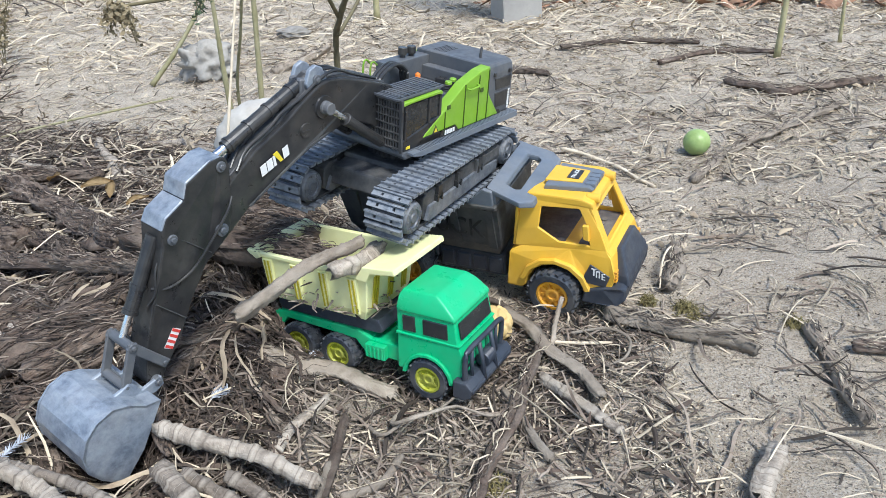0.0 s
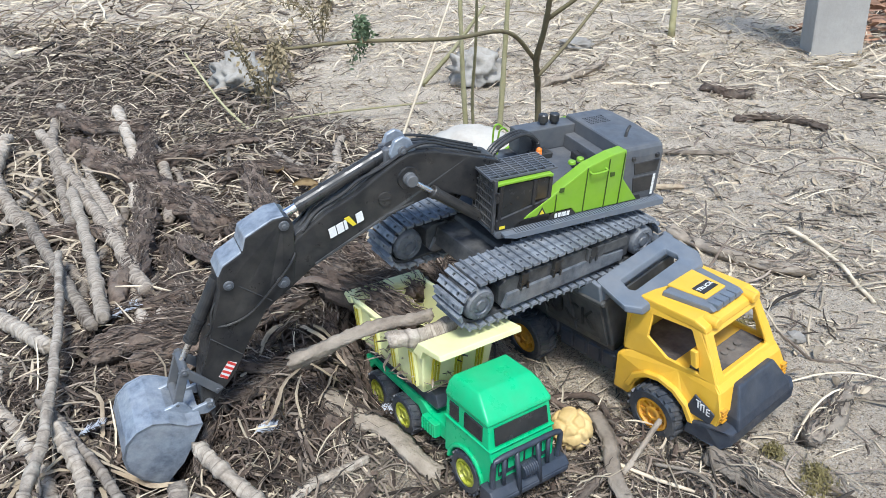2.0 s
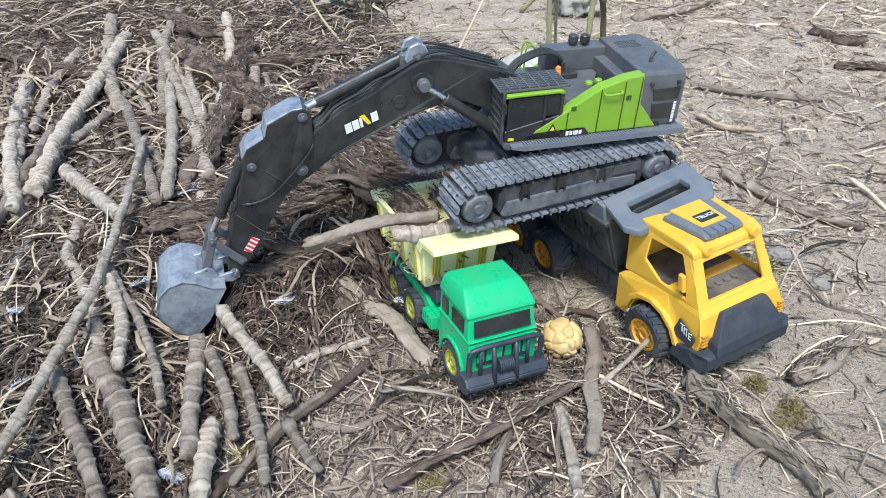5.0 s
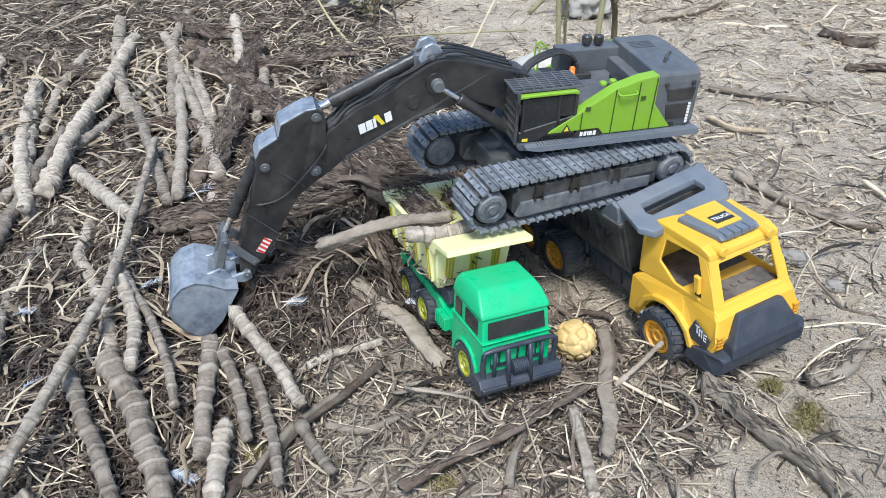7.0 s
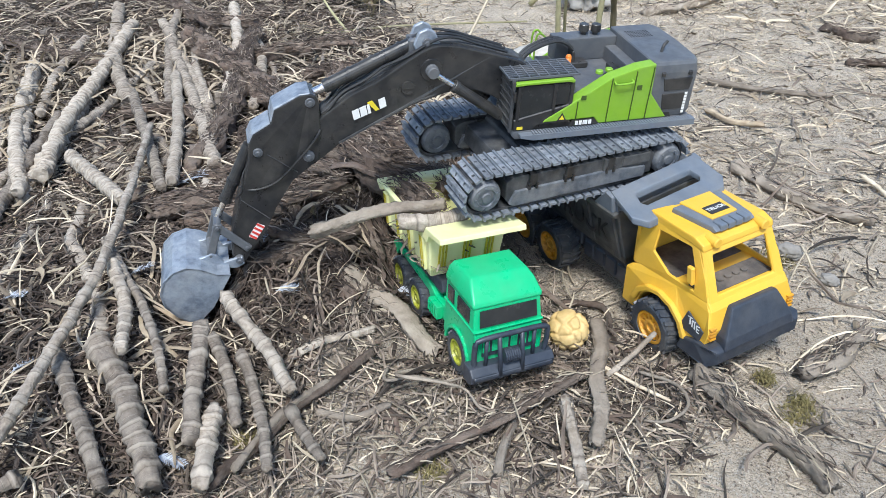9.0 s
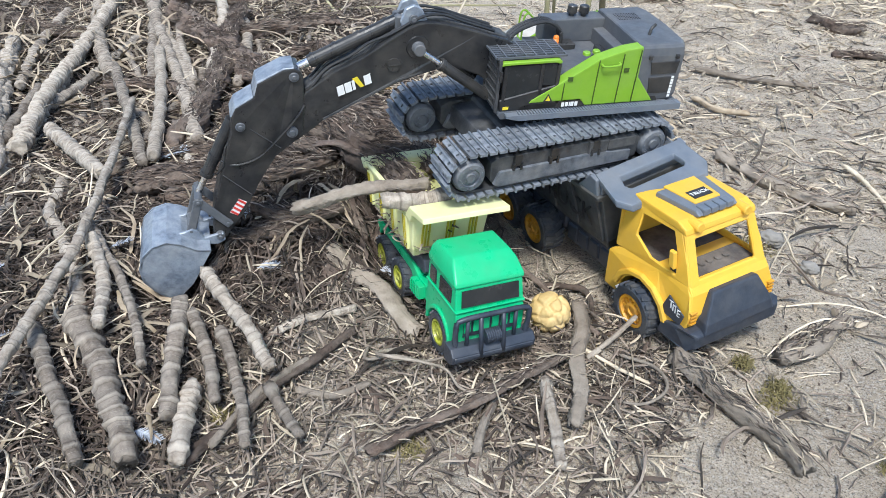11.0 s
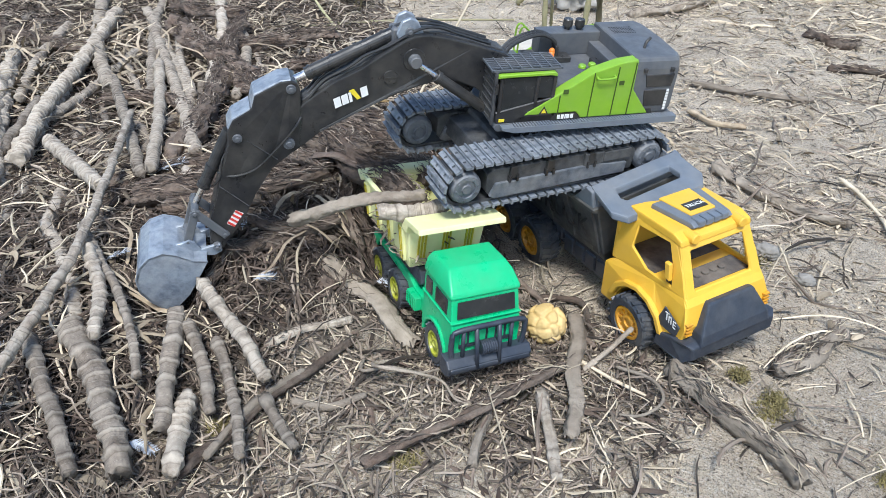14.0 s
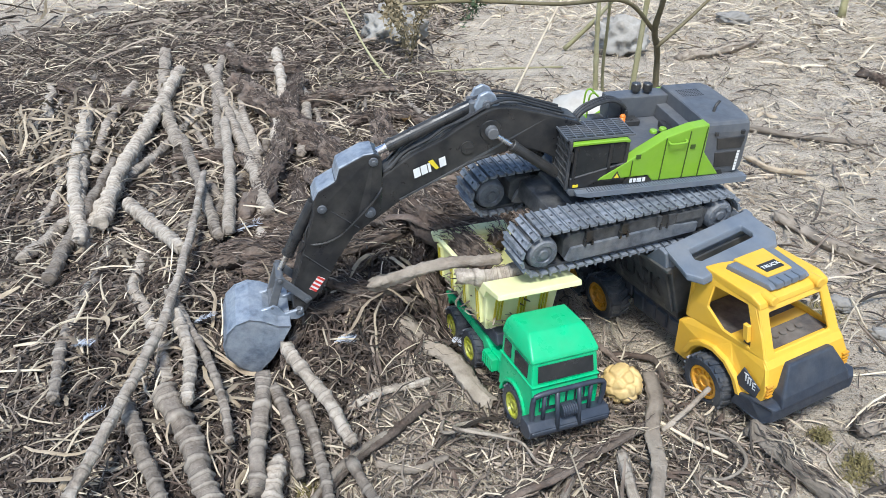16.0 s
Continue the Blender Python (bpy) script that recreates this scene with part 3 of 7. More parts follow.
        bevel(bm, 0.0018)
        b2 = begin()
        prism(b2, [(0.052, 0.0845), (0.044, 0.0915), (-0.150, 0.0915), (-0.153, 0.0845)], *sorted((y - s * 0.001, y - s * 0.016)))
        up("lower_band", b2, "black", "black lower band")
        p = up("side_panel", bm, "lime_paint", "lime green engine side panel")
        yy = y + s * 0.0004
        bm = begin()
        for xa, xb, za, zb in ((-0.054, -0.054, 0.086, 0.149), (-0.088, -0.088, 0.086, 0.156), (-0.112, -0.112, 0.086, 0.160), (-0.009, -0.009, 0.086, 0.120)):
            loft(bm, [[(xa - 0.0005, yy - 0.001, za), (xa + 0.0005, yy - 0.001, za), (xa + 0.0005, yy + 0.001, za), (xa - 0.0005, yy + 0.001, za)],
                      [(xb - 0.0005, yy - 0.001, zb), (xb + 0.0005, yy - 0.001, zb), (xb + 0.0005, yy + 0.001, zb), (xb - 0.0005, yy + 0.001, zb)]])
        up("seam", bm, "lime_dark", "dark panel seam", p)
        bm = begin()
        tube(bm, arc_path([(-0.058, y, 0.143), (-0.059, y + s * 0.005, 0.142), (-0.070, y + s * 0.005, 0.1415), (-0.082, y + s * 0.005, 0.143), (-0.083, y, 0.144)], 4), 0.0015, 8)
        up("grab_handle", bm, "lime_paint", parent=p)
        if s > 0:
            bm = begin()
            box(bm, -0.020, -0.013, y, y + 0.0012, 0.122, 0.128)
            box(bm, -0.099, -0.092, y, y + 0.0012, 0.130, 0.136)
            up("latch", bm, "lime_dark", "recessed latch", p)
            bm = begin()
            prism(bm, [(0.004, 0.094), (0.018, 0.094), (0.011, 0.106)], y, y + 0.0006)
            up("warning_sign", bm, "black", "black triangular warning sign", p)
            bm = begin()
            prism(bm, [(0.0075, 0.0962), (0.0145, 0.0962), (0.011, 0.1025)], y + 0.0006, y + 0.001)
            up("warning_sign", bm, "mark_yellow", "yellow triangle", p)
            bm = begin()
            prism(bm, [(0.000, 0.0850), (-0.043, 0.0850), (-0.036, 0.0940), (-0.004, 0.0940)], y, y + 0.0009)
            up("name_plate", bm, "black", "black name plate", p)
            marks("marking", p, (-0.009, y + 0.001, 0.0865), (-1, 0, 0), (0, 0, 1), [0.0042, 0.0040, 0.0016, 0.0044, 0.0042], 0.0060, "white", "plain white lettering bars", 0.35)
        else:
            bm = begin()
            for i in range(9):
                for k in range(5):
                    x, z = -0.062 - i * 0.004, 0.100 + k * 0.009
                    box(bm, x - 0.003, x, y - 0.0008, y, z, z + 0.006)
            up("louvre", bm, "lime_dark", "louvred air vent", p)
    mirror_y(panel)
    # cab
    CF, CR, CY0, CY1 = 0.077, -0.002, 0.018, 0.0655
    bm = begin()
    prism(bm, [(CR, 0.084), (CF, 0.084), (CF + 0.002, 0.100), (CR, 0.118)], CY0, CY1)
    bevel(bm, 0.0012, 1)
    cab = up("cab", bm, "black", "black operator cab with dark windows")
    bm = begin()
    box(bm, CR, CF - 0.002, CY0 + 0.002, CY1 - 0.002, 0.146, 0.152)
    bevel(bm, 0.0012, 1)
    up("cab_roof", bm, "black", "black cab roof", cab)
    for x in (CR + 0.0025, CR + 0.026, CF - 0.0035):
        for y in (CY0 + 0.0025, CY1 - 0.0025):
            bm = begin()
            box(bm, x - 0.0025, x + 0.0025, y - 0.0025, y + 0.0025, 0.098, 0.147)
            bevel(bm, 0.0008, 1)
            up("cab_post", bm, "black", parent=cab)
    for x0, x1, z0 in ((CR + 0.005, CR + 0.0235, 0.117), (CR + 0.0285, CF - 0.006, 0.102)):
        for y in (CY1 - 0.0036, CY0 + 0.0020):
            bm = begin()
            box(bm, x0, x1, y, y + 0.0015, z0, 0.146)
            up("window", bm, "glass_dark", "dark glossy window", cab)
    bm = begin()
    box(bm, CF - 0.005, CF - 0.0035, CY0 + 0.005, CY1 - 0.005, 0.1, 0.146)
    up("window", bm, "glass_dark", "dark windscreen", cab)
    bm = begin()
    prism(bm, [(CF + 0.004, 0.1475), (CF + 0.002, 0.1525), (CR + 0.004, 0.1535), (CR, 0.150), (CR + 0.002, 0.147), (CR + 0.010, 0.149), (CF - 0.012, 0.1485)], CY1 - 0.006, CY1 + 0.0015)
    bevel(bm, 0.001, 1)
    up("visor", bm, "lime_paint", "lime green roof visor", cab)
    bm = begin()
    box(bm, CF + 0.0035, CF + 0.0075, CY0 - 0.0045, CY0 - 0.0015, 0.084, 0.156)
    box(bm, CF + 0.0035, CF + 0.0075, CY1 - 0.002, CY1 + 0.001, 0.084, 0.156)
    box(bm, CF + 0.0035, CF + 0.0075, CY0 - 0.0015, CY1 - 0.002, 0.1535, 0.156)
    guard = up("front_guard", bm, "black_dusty", "black barred front guard")
    for i in range(10):
        y = CY0 + 0.0022 + i * 0.0046
        bm = begin()
        box(bm, CF + 0.004, CF + 0.0065, y - 0.0009, y + 0.0009, 0.086, 0.154)
        up("bar", bm, "black_dusty", parent=guard)
    for k in range(7):
        z = 0.089 + k * 0.0105
        bm = begin()
        box(bm, CF + 0.0052, CF + 0.0072, CY0 - 0.003, CY1 - 0.0005, z - 0.0009, z + 0.0009)
        up("bar", bm, "black_dusty", parent=guard)
    bm = begin()
    for y in (CY0 - 0.005, CY1 - 0.0045):
        box(bm, CR - 0.006, CF + 0.010, y - 0.001, y + 0.001, 0.155, 0.1576)
    for x in (CR - 0.006, CF + 0.010):
        box(bm, x - 0.001, x + 0.001, CY0 - 0.006, CY1 - 0.0035, 0.155, 0.1576)
    for x in (CR + 0.004, CF):
        for y in (CY0 - 0.002, CY1 - 0.006):
            box(bm, x - 0.001, x + 0.001, y - 0.001, y + 0.001, 0.151, 0.156)
    guard = up("roof_guard", bm, "grey", "dark grey barred roof guard")
    for i in range(7):
        y = CY0 + 0.001 + i * 0.0057
        bm = begin()
        box(bm, CR - 0.005, CF + 0.009, y - 0.0010, y + 0.0010, 0.1555, 0.1575)
        up("bar", bm, "grey", parent=guard)
    for i in range(6):
        x = CR + 0.008 + i * 0.0135
        bm = begin()
        box(bm, x - 0.0009, x + 0.0009, CY0 - 0.004, CY1 - 0.005, 0.1560, 0.1580)
        up("bar", bm, "grey", parent=guard)
    bm = begin()
    tube(bm, [(CF + 0.006, CY1 + 0.001, 0.140), (CF + 0.007, CY1 + 0.007, 0.141)], 0.0009, 6)
    box(bm, CF + 0.004, CF + 0.008, CY1 + 0.006, CY1 + 0.0085, 0.130, 0.144)
    bevel(bm, 0.0008, 1)
    up("mirror", bm, "black", "black side mirror", cab)
    bm = begin()
    box(bm, CF - 0.012, CF - 0.004, CY1, CY1 + 0.0007, 0.0865, 0.0905)
    up("sticker", bm, "mark_yellow", "small yellow sticker", cab)
    # steps and rails on the other front corner
    bm = begin()
    box(bm, 0.020, 0.066, -0.072, -0.030, 0.084, 0.098)
    box(bm, 0.020, 0.046, -0.070, -0.032, 0.098, 0.112)
    bevel(bm, 0.0015)
    up("tool_box", bm, "grey", "stepped grey tool box")
    for x0, z0, z1 in ((0.056, 0.084, 0.132), (0.006, 0.112, 0.164)):
        bm = begin()
        for y in (-0.074, -0.060):
            tube(bm, arc_path([(x0, y, z0), (x0, y, z1 - 0.008), (x0 - 0.006, y, z1), (x0 - 0.014, y, z1 - 0.006)], 4), 0.0014, 8)
        for z in (z0 + 0.014, z0 + 0.028):
            rod(bm, (x0, -0.074, z), (x0, -0.060, z), 0.0013, n=8)
        up("hand_rail", bm, "lime_paint", "lime green ladder rail")
    # boom, lowered over the heap
    ELBOW, WRIST = Vector((0.3407, 0, 0.0520)), Vector((0.4465, 0, -0.1014))
    spine = [(0.0571, 0.1620), (0.0976, 0.1752), (0.1442, 0.1885), (0.1660, 0.1912), (0.1800, 0.1900), (0.1921, 0.1845), (0.2174, 0.1691), (0.2464, 0.1501), (0.2830, 0.1324), (0.3201, 0.1058)]

    def half(x, z):
        return 0.0215 if x < 0.2 else 0.0215 - 0.004 * min(1, (x - 0.2) / 0.12)
    bm = begin()
    prism(bm, [(0.0300, 0.1120), (0.0280, 0.1300), (0.0400, 0.1500)] + spine + [(0.3450, 0.0760), (0.3535, 0.0600), (0.3540, 0.0480), (0.3470, 0.0380), (0.3350, 0.0365), (0.3130, 0.0530),
               (0.2920, 0.0699), (0.2465, 0.0910), (0.2012, 0.1128), (0.1709, 0.1221), (0.1481, 0.1282), (0.1200, 0.1260), (0.0950, 0.1160), (0.0750, 0.1020), (0.0550, 0.0920), (0.0380, 0.0960)], 0, 0, half)
    bevel(bm, 0.0022)
    boom = up("boom", bm, "black", "black bent excavator boom")
    bm = begin()
    prism(bm, [(x + 0.001, z + 0.0025) for x, z in spine] + [(x - 0.001, z - 0.004) for x, z in spine[::-1]], -0.0125, 0.0125)
    bevel(bm, 0.0008, 1)
    up("top_flange", bm, "black_dusty", "dusty raised top plate", boom)
    for s in (-1, 1):
        bm = begin()
        low = [(0.3000, 0.0665), (0.2465, 0.0935), (0.2012, 0.1153), (0.1709, 0.1246)]
        prism(bm, [(x, z) for x, z in low] + [(x + 0.0008, z + 0.0022) for x, z in low[::-1]], *sorted((s * 0.0200, s * 0.0222)))
        up("weld_bead", bm, "black_dusty", "raised edge rib", boom)
    for y0, y1 in ((-0.0150, -0.0085), (0.0085, 0.0150)):
        bm = begin()
        prism(bm, [(0.1640, 0.1860), (0.1740, 0.2060), (0.1840, 0.2105), (0.1945, 0.2060), (0.2010, 0.1900), (0.1960, 0.1780)], y0, y1)
        bevel(bm, 0.0012, 1)
        up("cylinder_bracket", bm, "steel_worn", "worn blue-grey bracket", boom)

    def pin(x, z, y, r, parent=boom, mat="grey"):
        b = begin()
        rod(b, (x, -y, z), (x, y, z), r, n=18)
        rod(b, (x, -y - 0.0022, z), (x, y + 0.0022, z), r * 0.55, n=6)
        bevel(b, 0.0007, 1)
        up("pin", b, mat, "round steel pivot pin", parent)
    pin(0.1790, 0.1595, 0.0270, 0.0085)
    pin(0.1843, 0.1931, 0.0175, 0.0062)
    pin(ELBOW.x, ELBOW.z, 0.0225, 0.0078)
    for s in (-1, 1):
        bm = begin()
        rod(bm, (0.1790, s * 0.0205, 0.1595), (0.1790, s * 0.0232, 0.1595), 0.0150, 0.0140, 24)
        up("boss", bm, "black", parent=boom)
        bm = begin()
        rod(bm, (0.2090, s * 0.0195, 0.1370), (0.2090, s * 0.0222, 0.1370), 0.0095, 0.0088, 22)
        box(bm, 0.2020, 0.2160, *sorted((s * 0.0218, s * 0.0232)), 0.1362, 0.1378)
        up("boss", bm, "black", parent=boom)
        a, b = Vector((0.2800, 0, 0.0985)), Vector((0.2335, 0, 0.1160))
        if s < 0:
            a, b = b, a
        ux = (b - a).normalized()
        uy = Vector((0.351, 0, 0.936))
        y = s * 0.0212
        x = 0.0
        for w, mat in ((0.0092, "white"), (0.0088, "white"), (0.0038, "white"), (0.0100, "mark_yellow"), (0.0092, "white")):
            bm = begin()
            o = a + ux * x + Vector((0, y, 0))
            lean = ux * 0.0022
            c = [o, o + ux * w, o + ux * w + uy * 0.0130 + lean, o + uy * 0.0130 + lean]
            if mat == "mark_yellow":
                c = [o + ux * w * 0.5, o + ux * w, o + ux * w * 0.6 + uy * 0.0155, o - ux * 0.001 + uy * 0.0155]
            loft(bm, [c, [p + Vector((0, s * 0.0006, 0)) for p in c]])
            up("logo_bar", bm, mat, "plain yellow logo shape" if mat == "mark_yellow" else "plain white logo shape", boom)
            x += w + 0.0012
    # boom cylinders
    for s in (-1, 1):
        bm = begin()
        p0, p1 = Vector((0.0820, s * 0.0300, 0.0900)), Vector((0.1790, s * 0.0300, 0.1595))
        q = p0.lerp(p1, 0.72)
        rod(bm, p0, q, 0.0072, n=16)
        rod(bm, p0.lerp(p1, 0.66), q, 0.0084, n=16)
        bevel(bm, 0.0008, 1)
        cy = up("boom_cylinder", bm, "black", "black hydraulic boom cylinder")
        bm = begin()
        rod(bm, q, p1, 0.0038, n=14)
        up("piston_rod", bm, "chrome", "bright chrome rod", cy)
        bm = begin()
        rod(bm, p1 - Vector((0, 0.0045, 0)), p1 + Vector((0, 0.0045, 0)), 0.0078, n=16)
        bevel(bm, 0.001, 1)
        up("rod_eye", bm, "grey", parent=cy)
    # arm cylinder above the boom
    bm = begin()
    p0, p1 = Vector((0.1843, 0.0, 0.1945)), Vector((0.3341, 0.0, 0.1285))
    q = p0.lerp(p1, 0.86)
    rod(bm, p0.lerp(p1, 0.03), q, 0.0084, n=18)
    for k in (0.10, 0.19, 0.42, 0.62, 0.81):
        rod(bm, p0.lerp(p1, k), p0.lerp(p1, k + 0.02), 0.0096, n=18)
    ac = up("arm_cylinder", bm, "black", "black ribbed hydraulic arm cylinder")
    bm = begin()
    box(bm, 0.1930, 0.2060, -0.0110, 0.0110, 0.1760, 0.1960)
    bevel(bm, 0.002, 1)
    up("clamp", bm, "grey", "grey cylinder end clamp", ac)
    bm = begin()
    rod(bm, q, p1, 0.0052, n=16)
    up("piston_rod", bm, "chrome", "bright chrome rod", ac)
    # hoses along the boom
    for k in range(3):
        bm = begin()
        y = -0.011 + k * 0.011
        tube(bm, arc_path([(0.075, y, 0.172), (0.120, y, 0.187), (0.150, y + 0.004, 0.1980), (0.176, y * 1.6, 0.1960), (0.212, y * 1.4, 0.1760), (0.240, y * 1.3, 0.1610 + 0.002 * k), (0.262, y * 1.3, 0.1500), (0.292, y, 0.1330), (0.312, y + 0.006, 0.1140)], 6), 0.0019, 8)
        up("hose", bm, "black", "thin black hydraulic hose", boom)
    # arm
    bm = begin()
    prism(bm, [(0.3225, 0.1250), (0.3265, 0.1350), (0.3339, 0.1385), (0.3466, 0.1370), (0.3793, 0.1207), (0.3843, 0.1031), (0.4080, 0.0895), (0.4150, 0.0764), (0.4171, 0.0559), (0.4372, -0.0115), (0.4500, -0.0560), (0.4545, -0.0850),
               (0.4560, -0.1040), (0.4490, -0.1130), (0.4380, -0.1080), (0.4280, -0.0909), (0.4087, -0.0674), (0.3873, -0.0231), (0.3634, 0.0146), (0.3420, 0.0330), (0.3270, 0.0450), (0.3232, 0.0787)], 0, 0,
          lambda x, z: 0.0190 if z > 0.03 else 0.0162)
    bevel(bm, 0.002)
    arm = up("arm", bm, "black", "black excavator dipper arm")
    for poly in ([(0.3330, 0.1395), (0.3470, 0.1385), (0.3800, 0.1222), (0.3850, 0.1040), (0.3815, 0.1040), (0.3765, 0.1185), (0.3455, 0.1340), (0.3330, 0.1350)],
                 [(0.3850, 0.1046), (0.4090, 0.0910), (0.4160, 0.0775), (0.4135, 0.0765), (0.4060, 0.0870), (0.3850, 0.0990)]):
        bm = begin()
        prism(bm, poly, -0.0183, 0.0183)
        bevel(bm, 0.001, 1)
        up("top_plate", bm, "steel_worn", "scuffed blue-grey top plate", arm)
    for s in (-1, 1):
        for a, b in (((0.3930, 0.0590), (0.3560, 0.0280)), ((0.4330, -0.0060), (0.3990, -0.0400))):
            bm = begin()
            tube(bm, [(a[0], s * 0.0182, a[1]), (b[0], s * 0.0182, b[1])], 0.0007, 6)
            up("seam", bm, "black_dusty", "thin moulded seam", arm)
    pin(0.3341, 0.1270, 0.0205, 0.0064, arm)
    pin(0.4044, 0.0639, 0.0215, 0.0062, arm)
    pin(0.4343, -0.0821, 0.0205, 0.0056, arm)
    pin(WRIST.x, WRIST.z, 0.0235, 0.0062, arm)
    d, n = Vector((-0.5525, 0, 0.8335)), Vector((0.8335, 0, 0.5525))
    for s in (-1, 1):
        mid = Vector((0.4185, s * 0.0163, -0.0595))
        thick = Vector((0, s * 0.0007, 0))
        bm = begin()
        c = [mid - d * 0.0125 - n * 0.0058, mid - d * 0.0125 + n * 0.0058, mid + d * 0.0125 + n * 0.0058, mid + d * 0.0125 - n * 0.0058]
        loft(bm, [c, [p + thick for p in c]])
        stk = up("stripe_label", bm, "white", "white and red hazard stripes", arm)
        for k in range(4):
            bm = begin()
            a = mid + thick + d * (-0.0125 + 0.0068 * k)
            c = [a - n * 0.0058, a - n * 0.0058 + d * 0.0034, a + n * 0.0058 + d * 0.0046, a + n * 0.0058 + d * 0.0012]
            loft(bm, [c, [p + thick * 0.5 for p in c]])
            up("stripe", bm, "red", "red stripe", stk)
    bm = begin()
    tube(bm, arc_path([(0.3230, 0.0190, 0.0880), (0.3330, 0.0230, 0.0740), (0.3560, 0.0225, 0.0470), (0.3850, 0.0205, 0.0180), (0.4150, 0.0185, 0.0080), (0.4330, 0.0120, 0.0120)], 6), 0.0016, 8)
    up("hose", bm, "black", "thin black hose", arm)
    bm = begin()
    tube(bm, arc_path([(0.4120, 0.0100, 0.0500), (0.4260, 0.0140, 0.0320), (0.4310, 0.0170, 0.0080), (0.4400, 0.0130, -0.0060)], 6), 0.0013, 8)
    up("hose", bm, "black", "thin black hose", arm)
    # bucket cylinder and links
    bm = begin()
    p0, p1 = Vector((0.4140, 0, 0.0660)), Vector((0.4690, 0, -0.0430))
    q = p0.lerp(p1, 0.74)
    rod(bm, p0, q, 0.0078, n=16)
    rod(bm, p0.lerp(p1, 0.46), p0.lerp(p1, 0.50), 0.0090, n=16)
    rod(bm, p0.lerp(p1, 0.70), q, 0.0090, n=16)
    bc = up("bucket_cylinder", bm, "black", "black hydraulic bucket cylinder")
    bm = begin()
    rod(bm, q, p1, 0.0042, n=14)
    up("piston_rod", bm, "chrome", "bright chrome rod", bc)
    for a, b in (((0.4343, -0.0821), (0.4690, -0.0430)), ((0.4690, -0.0430), (0.4835, -0.0880))):
        for s in (-1, 1):
            bm = begin()
            d = Vector((b[0] - a[0], 0, b[1] - a[1])).normalized()
            n = Vector((-d.z, 0, d.x)) * 0.0056
            A3, B3 = Vector((a[0], s * 0.0172, a[1])) - d * 0.005, Vector((b[0], s * 0.0172, b[1])) + d * 0.005
            c = [A3 - n, A3 + n, B3 + n, B3 - n]
            loft(bm, [c, [p + Vector((0, s * 0.0042, 0)) for p in c]])
            bevel(bm, 0.001, 1)
            lk = up("bucket_link", bm, "grey", "grey bucket linkage bar")
    pin(0.4690, -0.0430, 0.0225, 0.0054, lk)
    pin(0.4835, -0.0880, 0.0215, 0.0052, lk)
    # bucket, curled about its pin
    HUB = Vector((0.4215, 0, 0.0455))
    bucket_turn = U @ Matrix.Translation(WRIST) @ Matrix.Rotation(radians(-34.0), 4, "Y") @ Matrix.Diagonal((0.89, 1.0, 0.89, 1)) @ Matrix.Translation(-HUB)
    W = 0.047
    prof = [(0.4330, 0.0330), (0.4500, 0.0250), (0.4760, 0.0240), (0.4960, 0.0180), (0.5100, 0.0000), (0.5140, -0.0220), (0.5080, -0.0450), (0.4920, -0.0640), (0.4680, -0.0740), (0.4360, -0.0790)]
    bm = begin()
    outer = [(x, z) for x, z in prof]
    inner = []
    for i, (x, z) in enumerate(prof):
        a, b = Vector(prof[max(0, i - 1)]), Vector(prof[min(len(prof) - 1, i + 1)])
        d = (b - a).normalized()
        inner.append((x + d.y * 0.003, z - d.x * 0.003))
    prism(bm, outer + inner[::-1], -W, W)
    bucket = up("bucket", bm, "steel_worn", "worn blue-grey toothed bucket, scratched and dusty")
    bucket.matrix_basis = bucket_turn
    for s in (-1, 1):
        bm = begin()
        y = s * W
        prism(bm, [(0.4320, 0.0330), (0.4300, 0.0100), (0.4260, -0.0350), (0.4330, -0.0800)] + [(x + 0.001, z) for x, z in prof[::-1]], *sorted((y, y - s * 0.003)))
        up("side_plate", bm, "steel_worn", "dusty side plate", bucket)
        bm = begin()
        prism(bm, [(0.4120, 0.0440), (0.4215, 0.0540), (0.4310, 0.0450), (0.4420, 0.0330), (0.4560, 0.0400), (0.4660, 0.0400), (0.4720, 0.0300), (0.4800, 0.0220), (0.4340, 0.0230), (0.4180, 0.0320)], *sorted((s * 0.0235, s * 0.0185)))
        bevel(bm, 0.001, 1)
        up("ear", bm, "steel_worn", "pivot ear plate", bucket)
    for k in range(5):
        y = -0.037 + k * 0.0185
        bm = begin()
        loft(bm, [[(0.4480, y - 0.0052, -0.0725), (0.4480, y + 0.0052, -0.0725), (0.4480, y + 0.0052, -0.0825), (0.4480, y - 0.0052, -0.0825)],
                  [(0.4290, y - 0.0048, -0.0755), (0.4290, y + 0.0048, -0.0755), (0.4290, y + 0.0048, -0.0825), (0.4290, y - 0.0048, -0.0825)],
                  [(0.4110, y - 0.0030, -0.0795), (0.4110, y + 0.0030, -0.0795), (0.4110, y + 0.0030, -0.0815), (0.4110, y - 0.0030, -0.0815)]])
        up("tooth", bm, "steel_worn", parent=bucket)
    return ex


excavator()


